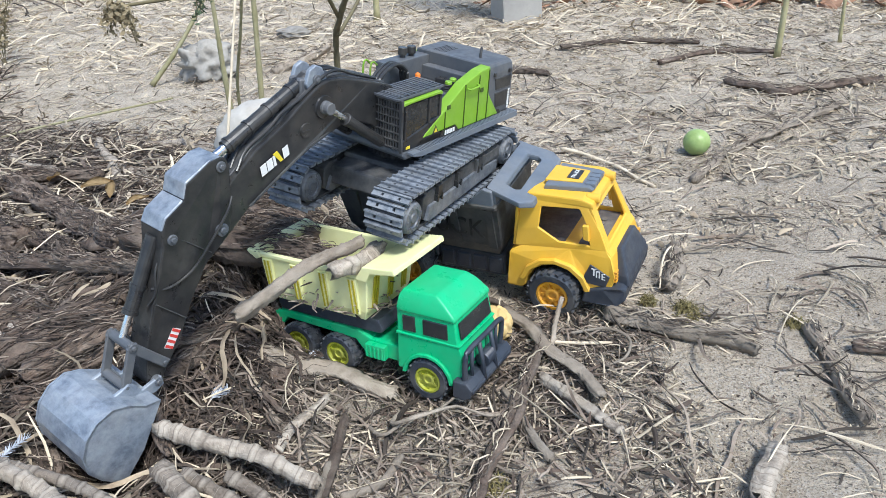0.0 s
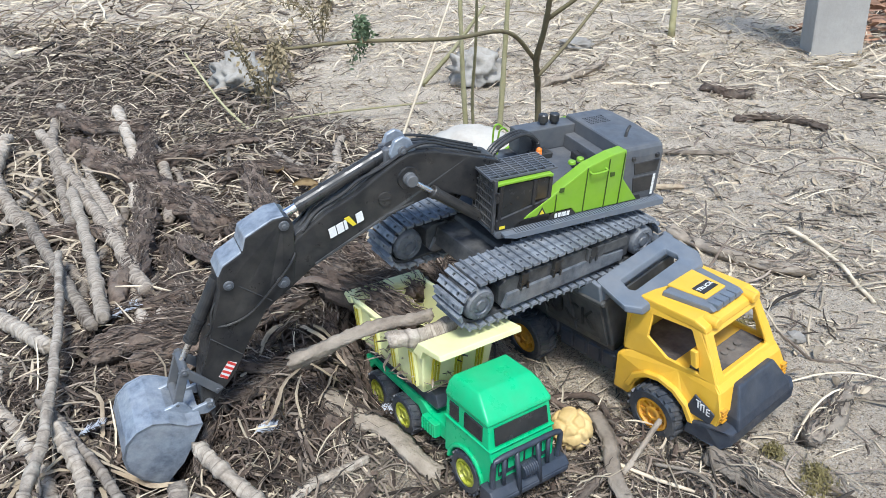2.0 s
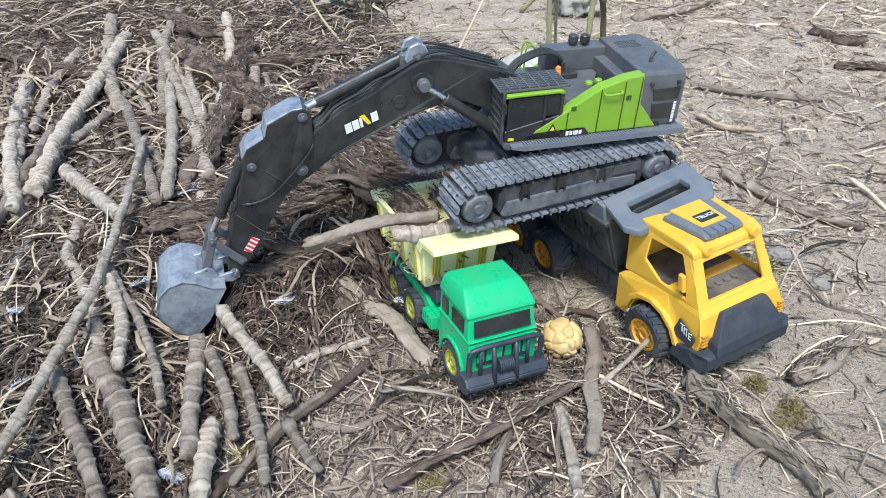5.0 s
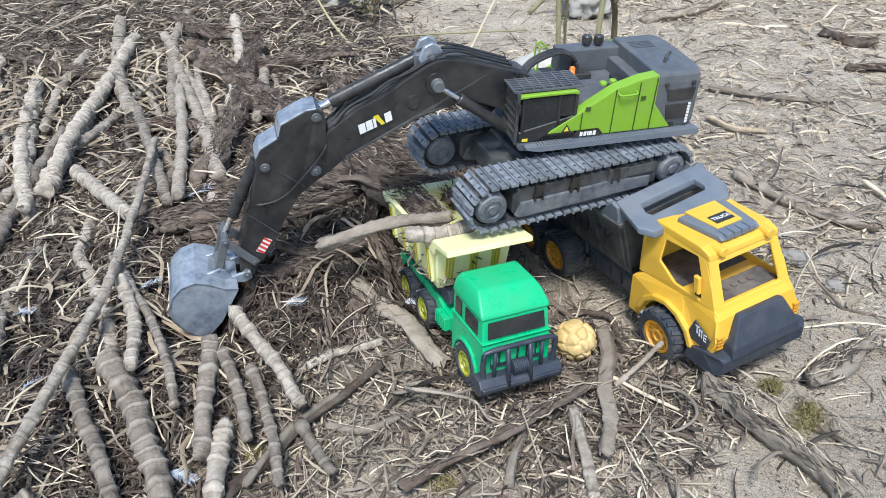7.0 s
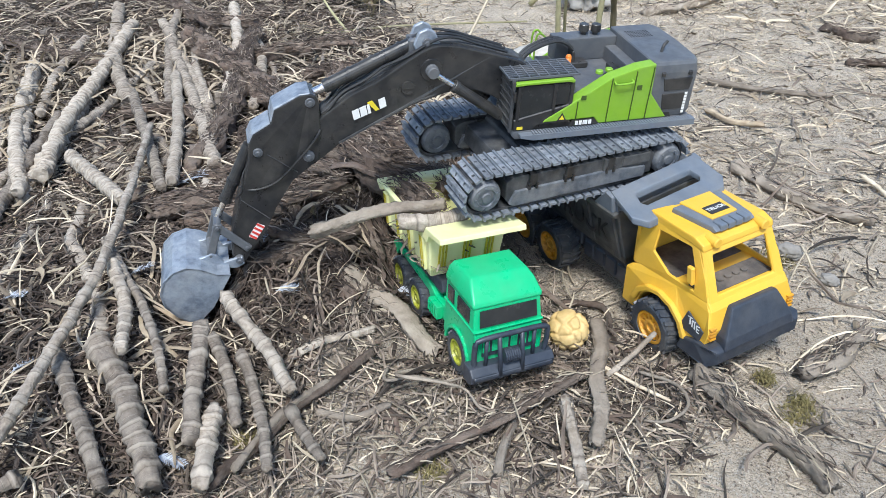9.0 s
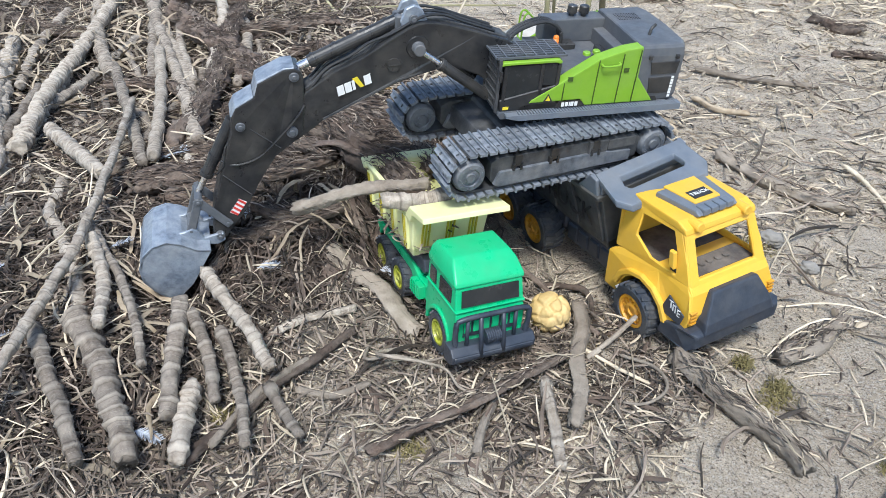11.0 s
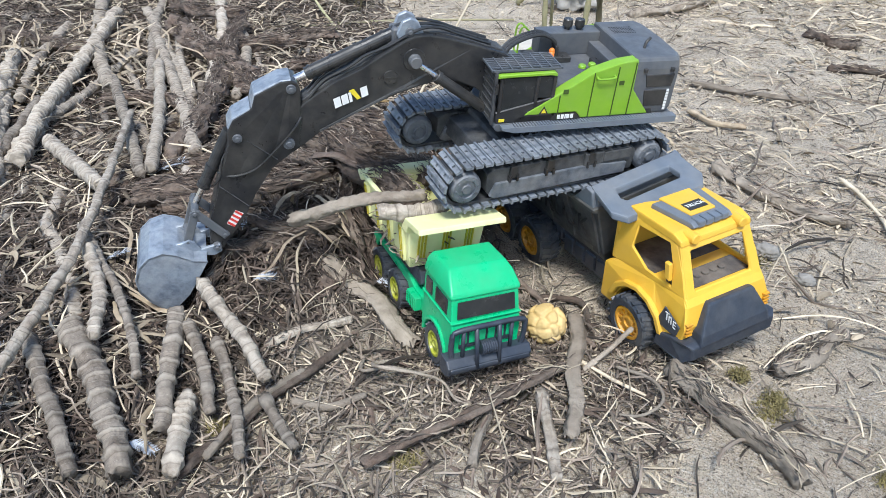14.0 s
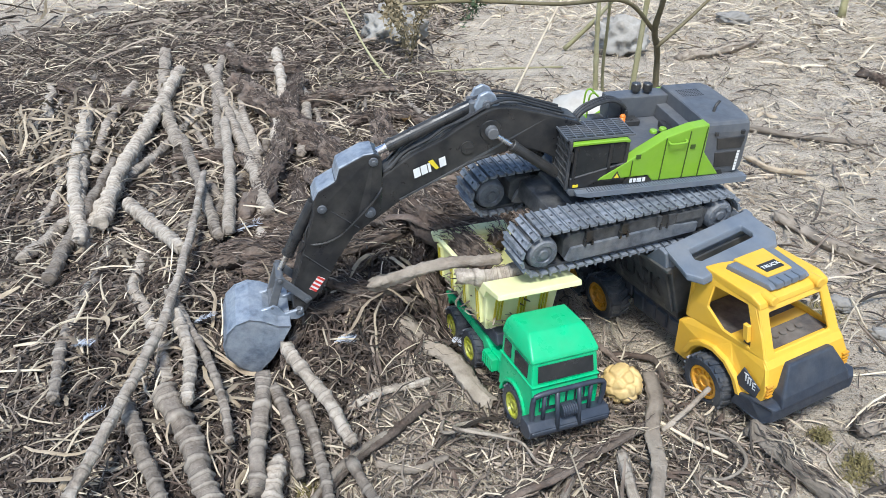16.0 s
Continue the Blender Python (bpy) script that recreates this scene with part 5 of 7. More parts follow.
# ---- stalks, logs, roots ----
def stalk(name, pts, r, mat, label, category="stalk", node=0.02, swell=0.16, rough=0.10, taper=0.85, flat=1.0, sides=10, group="", gnarl=0.0, seed=0, ridged=0.0):
    """A stem through points: swollen rings at its nodes, uneven skin, broken ends."""
    rng = np.random.default_rng(seed + int(1000 * abs(pts[0][0])) + int(7000 * abs(pts[-1][1])))
    length = sum((Vector(b) - Vector(a)).length for a, b in zip(pts, pts[1:]))
    steps = max(4, int(length / (len(pts) - 1) / min(0.0065, max(0.0021, node / 8))))
    path = arc_path(pts, steps)
    base = path[len(path) // 2].copy()
    n = len(path)
    ph = rng.uniform(0, 6.28, 8)
    rings, phases, s = [], [], 0.0
    for i, p in enumerate(path):
        if i:
            s += (p - path[i - 1]).length
        d = path[min(i + 1, n - 1)] - path[max(i - 1, 0)]
        u, v = across(d)
        k = s / node + 0.35 * math.sin(s * 31 + ph[0]) + 0.2 * math.sin(s * 83 + ph[5])
        f = k - math.floor(k)
        phases.append(f)
        ring = math.exp(-((f - 0.5) / (0.2 if f < 0.5 else 0.08)) ** 2) * swell
        rad = r * (1 - (1 - taper) * s / max(length, 1e-6)) * (1 + ring)
        wob = u * (math.sin(s * 55 + ph[1]) * r * (0.10 + gnarl)) + v * (math.sin(s * 48 + ph[2]) * r * (0.08 + gnarl * 0.6))
        row = []
        for j in range(sides):
            a = 2 * math.pi * j / sides
            q = rad * (1 + rough * math.sin(3 * a + ph[3] + s * 90 * (1 - ridged)) + rough * 0.9 * math.sin(5 * a + ph[4] - s * 60 * (1 - ridged)) + ridged * 0.16 * (-1) ** j + rng.normal(0, rough * 0.5))
            end = (u * math.cos(a) + v * math.sin(a) * flat) * q
            if i in (0, n - 1):
                end = end * 0.82 + d.normalized() * rng.uniform(-0.4, 0.4) * r
            row.append(p + wob + end - base)
        rings.append(row)
    bm = begin()
    loft(bm, rings)
    ob = part(name, bm, mat, None, "", True, Matrix.Translation(base))
    phase = ob.data.attributes.new("node_phase", "FLOAT", "POINT")
    phase.data.foreach_set("value", np.repeat(np.array(phases, np.float32), sides))
    return tagged(ob, label, category, group)


def on(*xy, up=0.0):
    return [(x, y, float(heap(x, y)) + up) for x, y in xy]


G = "heap of dry stalks"
PALE = "pale dry plant stalk with swollen nodes lying on the heap"
GREY = "grey-brown dry plant stalk lying in the heap"
for pts, r, mat, nd in (
        ([(-0.234, 0.301, 0.102), (-0.29, 0.375, 0.113), (-0.379, 0.491, 0.127), (-0.446, 0.569, 0.138), (-0.628, 0.728, 0.143), (-0.865, 0.903, 0.119)], 0.0071, "pale_stalk", 0.030),
        ([(-0.505, 0.6, 0.125), (-0.395, 0.569, 0.112), (-0.297, 0.535, 0.102), (-0.209, 0.489, 0.081)], 0.0064, "stalk", 0.026),
        ([(-0.445, 0.577, 0.125), (-0.355, 0.536, 0.111), (-0.287, 0.487, 0.103)], 0.0090, "pale_stalk", 0.022),
        ([(-0.267, 0.584, 0.094), (-0.197, 0.519, 0.075), (-0.145, 0.469, 0.057)], 0.0111, "stalk", 0.030),
        ([(-0.285, 0.633, 0.102), (-0.19, 0.61, 0.087), (-0.112, 0.59, 0.061)], 0.0095, "pale_stalk", 0.028),
        ([(-0.34, 0.486, 0.096), (-0.225, 0.452, 0.075), (-0.133, 0.411, 0.046)], 0.0153, "stalk", 0.026),
        ([(-0.244, 0.581, 0.088), (-0.174, 0.55, 0.064), (-0.129, 0.521, 0.049)], 0.0084, "stalk", 0.028),
        ([(-0.165, 0.519, 0.057), (-0.136, 0.486, 0.048), (-0.098, 0.444, 0.04)], 0.0120, "pale_stalk", 0.030),
        ([(-0.204, 0.59, 0.075), (-0.132, 0.555, 0.048), (-0.062, 0.505, 0.036)], 0.0075, "stalk", 0.026),
        ([(-0.367, 0.445, 0.093), (-0.25, 0.407, 0.078), (-0.165, 0.378, 0.054)], 0.0098, "stalk", 0.026),
        ([(-1.687, 1.369, 0.103), (-1.306, 1.047, 0.104), (-1.068, 0.832, 0.105), (-0.832, 0.667, 0.113)], 0.0152, "pale_stalk", 0.018),
        ([(-1.153, 1.154, 0.101), (-0.853, 0.954, 0.104), (-0.579, 0.761, 0.132)], 0.0113, "pale_stalk", 0.014),
        ([(-1.147, 1.03, 0.097), (-0.795, 0.854, 0.106), (-0.583, 0.744, 0.128)], 0.0106, "stalk", 0.018),
        ([(-1.454, 1.336, 0.094), (-0.923, 1.048, 0.095), (-0.598, 0.857, 0.121)], 0.0130, "stalk", 0.018),
        ([(-1.625, 1.69, 0.092), (-1.194, 1.367, 0.094), (-0.957, 1.154, 0.095)], 0.0147, "pale_stalk", 0.018),
        ([(-1.491, 0.965, 0.096), (-1.165, 0.776, 0.097), (-0.813, 0.618, 0.106)], 0.0137, "pale_stalk", 0.016),
        ([(-0.89, 0.748, 0.105), (-0.59, 0.681, 0.131)], 0.0125, "pale_stalk", 0.022),
        ([(-1.988, 1.501, 0.09), (-1.447, 1.166, 0.092), (-1.095, 0.989, 0.093)], 0.0167, "stalk", 0.018),
        ([(-0.729, 0.521, 0.103), (-0.912, 0.659, 0.094), (-1.168, 0.869, 0.091)], 0.0108, "stalk", 0.020),
        ([(-0.112, 0.579, 0.041), (-0.066, 0.566, 0.033), (-0.031, 0.554, 0.03)], 0.0073, "stalk", 0.030),
        ([(-0.534, 0.45, 0.105), (-0.433, 0.388, 0.098)], 0.0080, "stalk", 0.022),
        ([(-0.225, 0.328, 0.076), (-0.226, 0.306, 0.077)], 0.0087, "stalk", 0.022),
        ([(-1.603, 1.025, 0.084), (-1.202, 0.807, 0.084), (-0.867, 0.631, 0.090)], 0.0145, "pale_stalk", 0.020),
        ([(-1.695, 1.471, 0.084), (-1.082, 1.157, 0.084), (-0.703, 0.932, 0.096)], 0.0125, "stalk", 0.020),
        ([(-1.491, 1.173, 0.080), (-1.130, 0.876, 0.082), (-0.831, 0.621, 0.086)], 0.0175, "pale_stalk", 0.026),
        ([(-0.888, 0.538, 0.077), (-0.999, 0.717, 0.082), (-1.140, 0.951, 0.080), (-1.363, 1.223, 0.075)], 0.0115, "pale_stalk", 0.022),
        ([(-1.900, 1.700, 0.080), (-1.600, 1.440, 0.082), (-1.300, 1.230, 0.086), (-1.00, 1.03, 0.09)], 0.0125, "stalk", 0.022),
        ([(-1.750, 1.250, 0.078), (-1.480, 1.020, 0.080), (-1.220, 0.850, 0.084)], 0.0120, "stalk", 0.022),
        ([(-1.450, 1.420, 0.080), (-1.200, 1.240, 0.084), (-0.920, 1.080, 0.090)], 0.0105, "stalk", 0.018),
        ([(-1.250, 1.480, 0.078), (-1.020, 1.300, 0.084), (-0.830, 1.120, 0.092)], 0.0120, "stalk", 0.020)):
    stalk("dry_stalk", pts, r * 0.92, mat, PALE if mat == "pale_stalk" else GREY, "stalk", nd * 0.85, 0.24, 0.09, group=G, gnarl=0.02, seed=len(pts), sides=12)

logs, soil_sticks = [], []
BARK = "dark brown fibrous root log in the heap"
for pts, r, fl in (
        ([(-1.415, 1.384, 0.096), (-1.022, 1.247, 0.096), (-0.694, 1.122, 0.1)], 0.0340, 0.85),
        ([(-0.53, 0.705, 0.125), (-0.475, 0.761, 0.132), (-0.391, 0.783, 0.145)], 0.0181, 0.9),
        ([(-1.156, 1.362, 0.086), (-1.111, 1.448, 0.085), (-1.04, 1.629, 0.08)], 0.0218, 0.9),
        ([(-0.916, 1.349, 0.086), (-0.855, 1.441, 0.084), (-0.706, 1.438, 0.083)], 0.0184, 0.8),
        ([(-0.738, 1.061, 0.093), (-0.437, 0.916, 0.149), (-0.302, 0.886, 0.166)], 0.0150, 0.8),
        ([(-0.55, 1.072, 0.113), (-0.282, 0.941, 0.178), (-0.208, 0.982, 0.134)], 0.0259, 0.6),
        ([(-0.611, 1.13, 0.109), (-0.297, 0.933, 0.187), (-0.257, 0.964, 0.175)], 0.0138, 0.7),
        ([(-0.36, 0.743, 0.128), (-0.279, 0.766, 0.124), (-0.24, 0.816, 0.123)], 0.0096, 0.8),
        ([(-1.831, 1.612, 0.085), (-1.523, 1.54, 0.085), (-1.415, 1.604, 0.084)], 0.0257, 0.9),
        ([(-1.934, 1.114, 0.081), (-1.618, 1.105, 0.082), (-1.441, 1.151, 0.082)], 0.0209, 0.8),
        ([(-0.520, 0.690, 0.125), (-0.466, 0.753, 0.132), (-0.340, 0.785, 0.140)], 0.0150, 1.0),
        ([(-0.665, 0.880, 0.100), (-0.900, 1.130, 0.100), (-1.120, 1.330, 0.100), (-1.300, 1.520, 0.098)], 0.0240, 0.8),
        ([(-0.532, 0.796, 0.105), (-0.474, 0.827, 0.118), (-0.370, 0.870, 0.140)], 0.0190, 0.9),
        ([(-0.492, 0.731, 0.111), (-0.443, 0.803, 0.128), (-0.395, 0.850, 0.142)], 0.0150, 1.0),
        ([(-0.884, 1.418, 0.085), (-0.678, 1.231, 0.094), (-0.470, 1.010, 0.140)], 0.0230, 0.9),
        ([(-0.462, 0.706, 0.122), (-0.377, 0.781, 0.139), (-0.300, 0.880, 0.160)], 0.0130, 1.0),
        ([(-0.430, 0.950, 0.168), (-0.300, 0.925, 0.170), (-0.205, 0.905, 0.160), (-0.135, 0.880, 0.150)], 0.0300, 0.75),
        ([(-0.400, 1.030, 0.158), (-0.280, 1.010, 0.160), (-0.170, 0.960, 0.150)], 0.0240, 0.8),
        ([(-0.560, 1.060, 0.100), (-0.440, 1.120, 0.128), (-0.330, 1.160, 0.130)], 0.0220, 0.9),
        ([(-0.700, 1.010, 0.085), (-0.600, 0.930, 0.100), (-0.520, 0.870, 0.110)], 0.0160, 1.0),
        ([(-0.465, 0.681, 0.109), (-0.392, 0.685, 0.111), (-0.300, 0.700, 0.106)], 0.0110, 1.0),
        ([(-0.620, 0.790, 0.105), (-0.560, 0.860, 0.110), (-0.500, 0.930, 0.120)], 0.0130, 1.0),
        ([(-0.760, 1.180, 0.080), (-0.640, 1.110, 0.092), (-0.540, 1.000, 0.112)], 0.0170, 1.0),
        ([(-0.330, 0.690, 0.100), (-0.270, 0.760, 0.112), (-0.230, 0.830, 0.125)], 0.0095, 1.0),
        ([(-1.080, 0.960, 0.080), (-0.960, 1.030, 0.088), (-0.850, 1.010, 0.094)], 0.0140, 1.0)):
    logs.append((pts, r * 0.9, fl))
    stalk("root_log", pts, r * 0.9, "bark", BARK, "log", 0.05, 0.10, 0.14, 0.8, fl, 20, "root logs in the heap", 0.15, 0, 0.8)

# more of the same, tumbled
pick = np.random.default_rng(21)
for k in range(58):
    a = pick.uniform(0, 6.28)
    q = pick.uniform(0, 1) ** 0.6
    cx, cy = -0.40 + 0.30 * q * math.cos(a), 0.93 + 0.33 * q * math.sin(a)
    if cx > -0.19:
        continue
    h, ln = pick.normal(2.5, 0.8), pick.uniform(0.05, 0.15)
    dz = pick.uniform(-0.02, 0.02)
    up = pick.uniform(0.002, 0.020)
    line = [(cx + d * ln * math.cos(h), cy + d * ln * math.sin(h) + b * 0.02, float(heap(cx + d * ln * math.cos(h), cy + d * ln * math.sin(h))) + up + d * dz) for d, b in ((-1, 0), (-0.3, pick.normal()), (0.4, pick.normal()), (1, 0))]
    rad, fl = pick.uniform(0.004, 0.013), pick.uniform(0.5, 1)
    logs.append((line, rad, fl))
    stalk("root_log", line, rad, "bark", BARK, "log", 0.05, 0.12, 0.16, 0.6, fl, 14, "root logs in the heap", 0.3, k, 0.8)
for k in range(34):
    cx, cy = pick.uniform(-1.9, -0.5), pick.uniform(0.45, 1.7)
    if cy > 1.9 + 0.2 * cx or cy < 0.35 - 0.25 * cx:
        continue
    h, ln = pick.normal(2.5, 0.22), pick.uniform(0.10, 0.28)
    up = pick.uniform(0.004, 0.022)
    pl = pick.uniform() < 0.5
    stalk("dry_stalk", [(cx + d * ln * math.cos(h), cy + d * ln * math.sin(h) + b * 0.012, float(heap(cx + d * ln * math.cos(h), cy + d * ln * math.sin(h))) + up) for d, b in ((-1, 0), (-0.3, pick.normal()), (0.4, pick.normal()), (1, 0))],
          pick.uniform(0.006, 0.011), "pale_stalk" if pl else "stalk", PALE if pl else GREY, "stalk", pick.uniform(0.016, 0.026), 0.20, 0.11, 0.85, 1.0, 10, G, 0.12, k)

# a hollow split end of bark
stalk("bark_piece", [(-0.720, 0.905, 0.105), (-0.680, 0.870, 0.110), (-0.640, 0.835, 0.104)], 0.017, "bark", "split piece of brown bark standing in the heap", "bark", 0.05, 0.2, 0.18, 0.7, 0.5, 14)
stalk("bark_piece", [(-0.330, 0.885, 0.175), (-0.285, 0.890, 0.186), (-0.245, 0.900, 0.176)], 0.010, "bark", "curled brown strip of bark on a root log", "bark", 0.05, 0.2, 0.12, 0.7, 0.3, 12)

# sticks across the green truck's bed
stalk("dry_stick", [(-0.214, 0.731, 0.172), (-0.168, 0.772, 0.190), (-0.124, 0.812, 0.199), (-0.085, 0.848, 0.203)], 0.0082, "stick", "grey dry stick lying across the tipper bed", "stick", 0.03, 0.14, 0.14, gnarl=0.25, ridged=0.5, sides=14)
stalk("dry_stick", [(-0.112, 0.792, 0.188), (-0.088, 0.826, 0.187), (-0.062, 0.866, 0.184)], 0.0105, "pale_stalk", "thick pale stick end lying in the tipper bed", "stick", 0.03, 0.12, 0.14, gnarl=0.2, sides=14)

# sticks and bark on the open soil
S = "dry stick lying on the sandy soil"
for pts, r, mat, fl, label in (
        ([(0.087, 0.953, 0.032), (0.148, 0.845, 0.031), (0.199, 0.753, 0.027)], 0.0108, "stick", 0.35, "flat weathered slat of bark on the soil"),
        ([(0.037, 0.585, 0.024), (0.080, 0.704, 0.029), (0.130, 0.850, 0.032)], 0.0088, "bark", 0.5, "brown bark strip lying on the soil"),
        ([(0.050, 0.614, 0.029), (0.080, 0.683, 0.032), (0.106, 0.748, 0.034)], 0.0060, "bark", 0.6, "brown bark strip lying on the soil"),
        ([(0.127, 0.663, 0.012), (0.101, 0.722, 0.016), (0.08, 0.78, 0.019)], 0.0061, "stick", 1, S),
        ([(0.128, 0.803, 0.022), (0.171, 0.748, 0.019), (0.212, 0.703, 0.015)], 0.0080, "pale_stalk", 1, S),
        ([(-0.102, 0.458, 0.025), (-0.113, 0.543, 0.028), (-0.114, 0.625, 0.031), (-0.105, 0.718, 0.037)], 0.0078, "bark", 0.9, "dark dry branch lying on the soil"),
        ([(-0.101, 0.485, 0.028), (-0.119, 0.584, 0.034), (-0.114, 0.646, 0.036)], 0.0056, "stick", 1, "dark dry branch lying on the soil"),
        ([(0.233, 0.942, 0.022), (0.3, 0.905, 0.019), (0.356, 0.889, 0.016), (0.417, 0.857, 0.014)], 0.0142, "stick", 0.9, "thick fibrous root lying on the soil"),
        ([(0.338, 1.018, 0.016), (0.36, 1.08, 0.015), (0.381, 1.154, 0.014)], 0.0148, "stick", 0.8, "cracked grey branch lying on the soil"),
        ([(-0.175, 0.637, 0.048), (-0.16, 0.693, 0.048), (-0.131, 0.748, 0.045)], 0.0067, "pale_stalk", 1, "pale bent root on the soil"),
        ([(-0.215, 0.786, 0.091), (-0.14, 0.792, 0.051), (-0.052, 0.779, 0.023)], 0.0171, "stick", 0.4, "flat slab of grey bark beside the green truck"),
        ([(-0.028, 0.981, 0.028), (0.05, 0.953, 0.021), (0.136, 0.918, 0.02)], 0.0048, "bark", 1, S),
        ([(0.114, 0.881, 0.021), (0.172, 0.878, 0.019), (0.228, 0.873, 0.018)], 0.0029, "straw", 1, "thin pale straw on the soil"),
        ([(0.047, 1.563, 0.012), (0.173, 1.491, 0.012), (0.311, 1.473, 0.012)], 0.0155, "stick", 0.8, "fibrous root lying on the soil"),
        ([(-0.099, 0.609, 0.021), (-0.058, 0.634, 0.016), (-0.038, 0.673, 0.016)], 0.0056, "stick", 1, S),
        ([(-0.186, 2.007, 0.01), (-0.037, 2.012, 0.01), (0.089, 2.055, 0.01)], 0.0075, "stick", 1, S),
        ([(-0.113, 1.809, 0.012), (-0.045, 1.78, 0.012), (0.025, 1.786, 0.012)], 0.0067, "husk", 1, "pale dry cane on the soil"),
        ([(-0.092, 2.62, 0.012), (0.01, 2.576, 0.012), (0.066, 2.575, 0.012)], 0.0225, "bark", 0.8, "dark rotten branch on the soil"),
        (on((0.479, 1.428), (0.592, 1.580), (0.677, 1.646), (0.951, 1.859), up=0.009), 0.0100, "stick", 0.9, "grey branch lying on the soil"),
        ([(0.146, 0.868, 0.020), (0.158, 0.915, 0.028), (0.170, 0.950, 0.046)], 0.0042, "stick", 1.0, "grey twig leaning on a truck wheel"),
        (on((0.501, 0.910), (0.493, 0.807), (0.487, 0.714), up=0.008), 0.0095, "stick", 0.9, S),
        (on((0.372, 0.675), (0.350, 0.635), (0.333, 0.597), up=0.010), 0.0150, "pale_stalk", 0.8, "short thick stalk end on the soil"),
        (on((0.537, 0.859), (0.600, 0.840), (0.66, 0.83), up=0.010), 0.0085, "bark", 1.0, S),
        (on((0.747, 2.121), (0.851, 1.990), (1.000, 2.02), (1.134, 2.044), up=0.010), 0.0150, "bark", 0.8, "dark rotten branch on the soil"),
        (on((0.248, 1.661), (0.333, 1.559), (0.403, 1.411), up=0.006), 0.0045, "straw", 1.0, "pale straw on the soil"),
        (on((-0.600, 2.500), (-0.530, 2.650), (-0.469, 2.877), up=0.014), 0.0180, "stick", 0.9, "thick grey branch on the soil"),
        (on((0.02, 0.97), (0.07, 1.00), (0.11, 0.95), up=0.006), 0.0050, "bark", 1.0, S),
        (on((0.62, 2.35), (0.80, 2.45), (1.00, 2.40), up=0.008), 0.0110, "bark", 0.8, S),
        (on((0.95, 1.35), (1.08, 1.50), (1.2, 1.55), up=0.006), 0.0060, "stick", 1.0, S),
        (on((0.35, 2.62), (0.55, 2.66), (0.80, 2.58), up=0.01), 0.0110, "bark", 0.8, S),
        (on((0.05, 2.32), (0.15, 2.36), (0.28, 2.31), up=0.01), 0.0130, "bark", 0.8, "dark rotten branch on the soil")):
    stalk("dry_stick", pts, r * 0.9, mat, label, "stick", 0.035, 0.10, 0.13, 0.8, fl, 16 if r > 0.006 else 10, "", 0.16, 0, 0.6 if r > 0.006 else 0.0)
    if r >= 0.0085 and mat != "pale_stalk" and fl > 0.4:
        soil_sticks.append((pts, r * 0.9, fl))

# a wiry rootlet looping before the green truck's bumper
for pts in ([(-0.045, 0.742, 0.012), (-0.050, 0.700, 0.030), (-0.020, 0.690, 0.046), (0.015, 0.712, 0.040), (0.030, 0.735, 0.020), (0.060, 0.722, 0.018), (0.085, 0.735, 0.010)],
            [(-0.085, 0.720, 0.012), (-0.060, 0.690, 0.022), (-0.030, 0.708, 0.030), (0.000, 0.728, 0.024), (0.020, 0.742, 0.030)],
            [(0.175, 0.900, 0.008), (0.225, 0.895, 0.016), (0.250, 0.870, 0.014), (0.235, 0.835, 0.008), (0.190, 0.820, 0.006)]):
    stalk("rootlet", [(x, y, z + 0.011) for x, y, z in pts], 0.0026, "stick", "wiry bent rootlet in front of the trucks", "root", 0.03, 0.05, 0.08, 0.6, 1.0, 7)


# ---- small round things ----
def nut():
    bm = begin()
    bmesh.ops.create_icosphere(bm, subdivisions=5, radius=0.0265)
    seeds = [Vector((random.gauss(0, 1), random.gauss(0, 1), random.gauss(0, 1))).normalized() for _ in range(34)]
    for v in bm.verts:
        d = v.co.normalized()
        near = sorted((d - s).length for s in seeds)[:2]
        v.co = d * 0.0265 * (0.88 + 0.15 * min(1, (near[1] - near[0]) * 5.0) + 0.02 * noise.noise(d * 6)) * (1.04 if d.z > 0 else 0.98)
    tagged(part("nut", bm, "nut", None, "", True, pose(0.070, 0.902, 0.0360, 20, 10, 40)), "round tan scaly seed husk beside the green truck", "nut")


nut()


def lime_fruit():
    bm = begin()
    bmesh.ops.create_uvsphere(bm, u_segments=32, v_segments=20, radius=0.0285)
    for v in bm.verts:
        d = v.co.normalized()
        v.co *= 1 + 0.02 * noise.noise(d * 3) - 0.05 * max(0, abs(d.z) - 0.95) * 10
    body = part("lime", bm, "lime", None, "", True, pose(0.529, 1.595, 0.0275, 30, 20, 0))
    tagged(body, "green lime fruit with speckled skin on the soil", "fruit")


lime_fruit()


# ---- upright stems, weeds ----
def stem(pts, r, mat, label, branches=(), leaves=0):
    bm = begin()
    path = arc_path(pts, 8)
    tube(bm, path, [r * (1 - 0.4 * i / len(path)) * (1.15 if i % 6 == 0 else 1) for i in range(len(path))], 8)
    base = Vector(pts[0])
    bmesh.ops.translate(bm, verts=bm.verts[:], vec=-base)
    root = tagged(part("stem", bm, mat, None, "", True, Matrix.Translation(base)), label, "plant stem")
    for b in branches:
        bm = begin()
        p = arc_path(b, 6)
        tube(bm, p, [r * 0.6 * (1 - 0.5 * i / len(p)) for i in range(len(p))], 7)
        bmesh.ops.translate(bm, verts=bm.verts[:], vec=-base)
        part("branch", bm, mat, root, "", True)
    return root


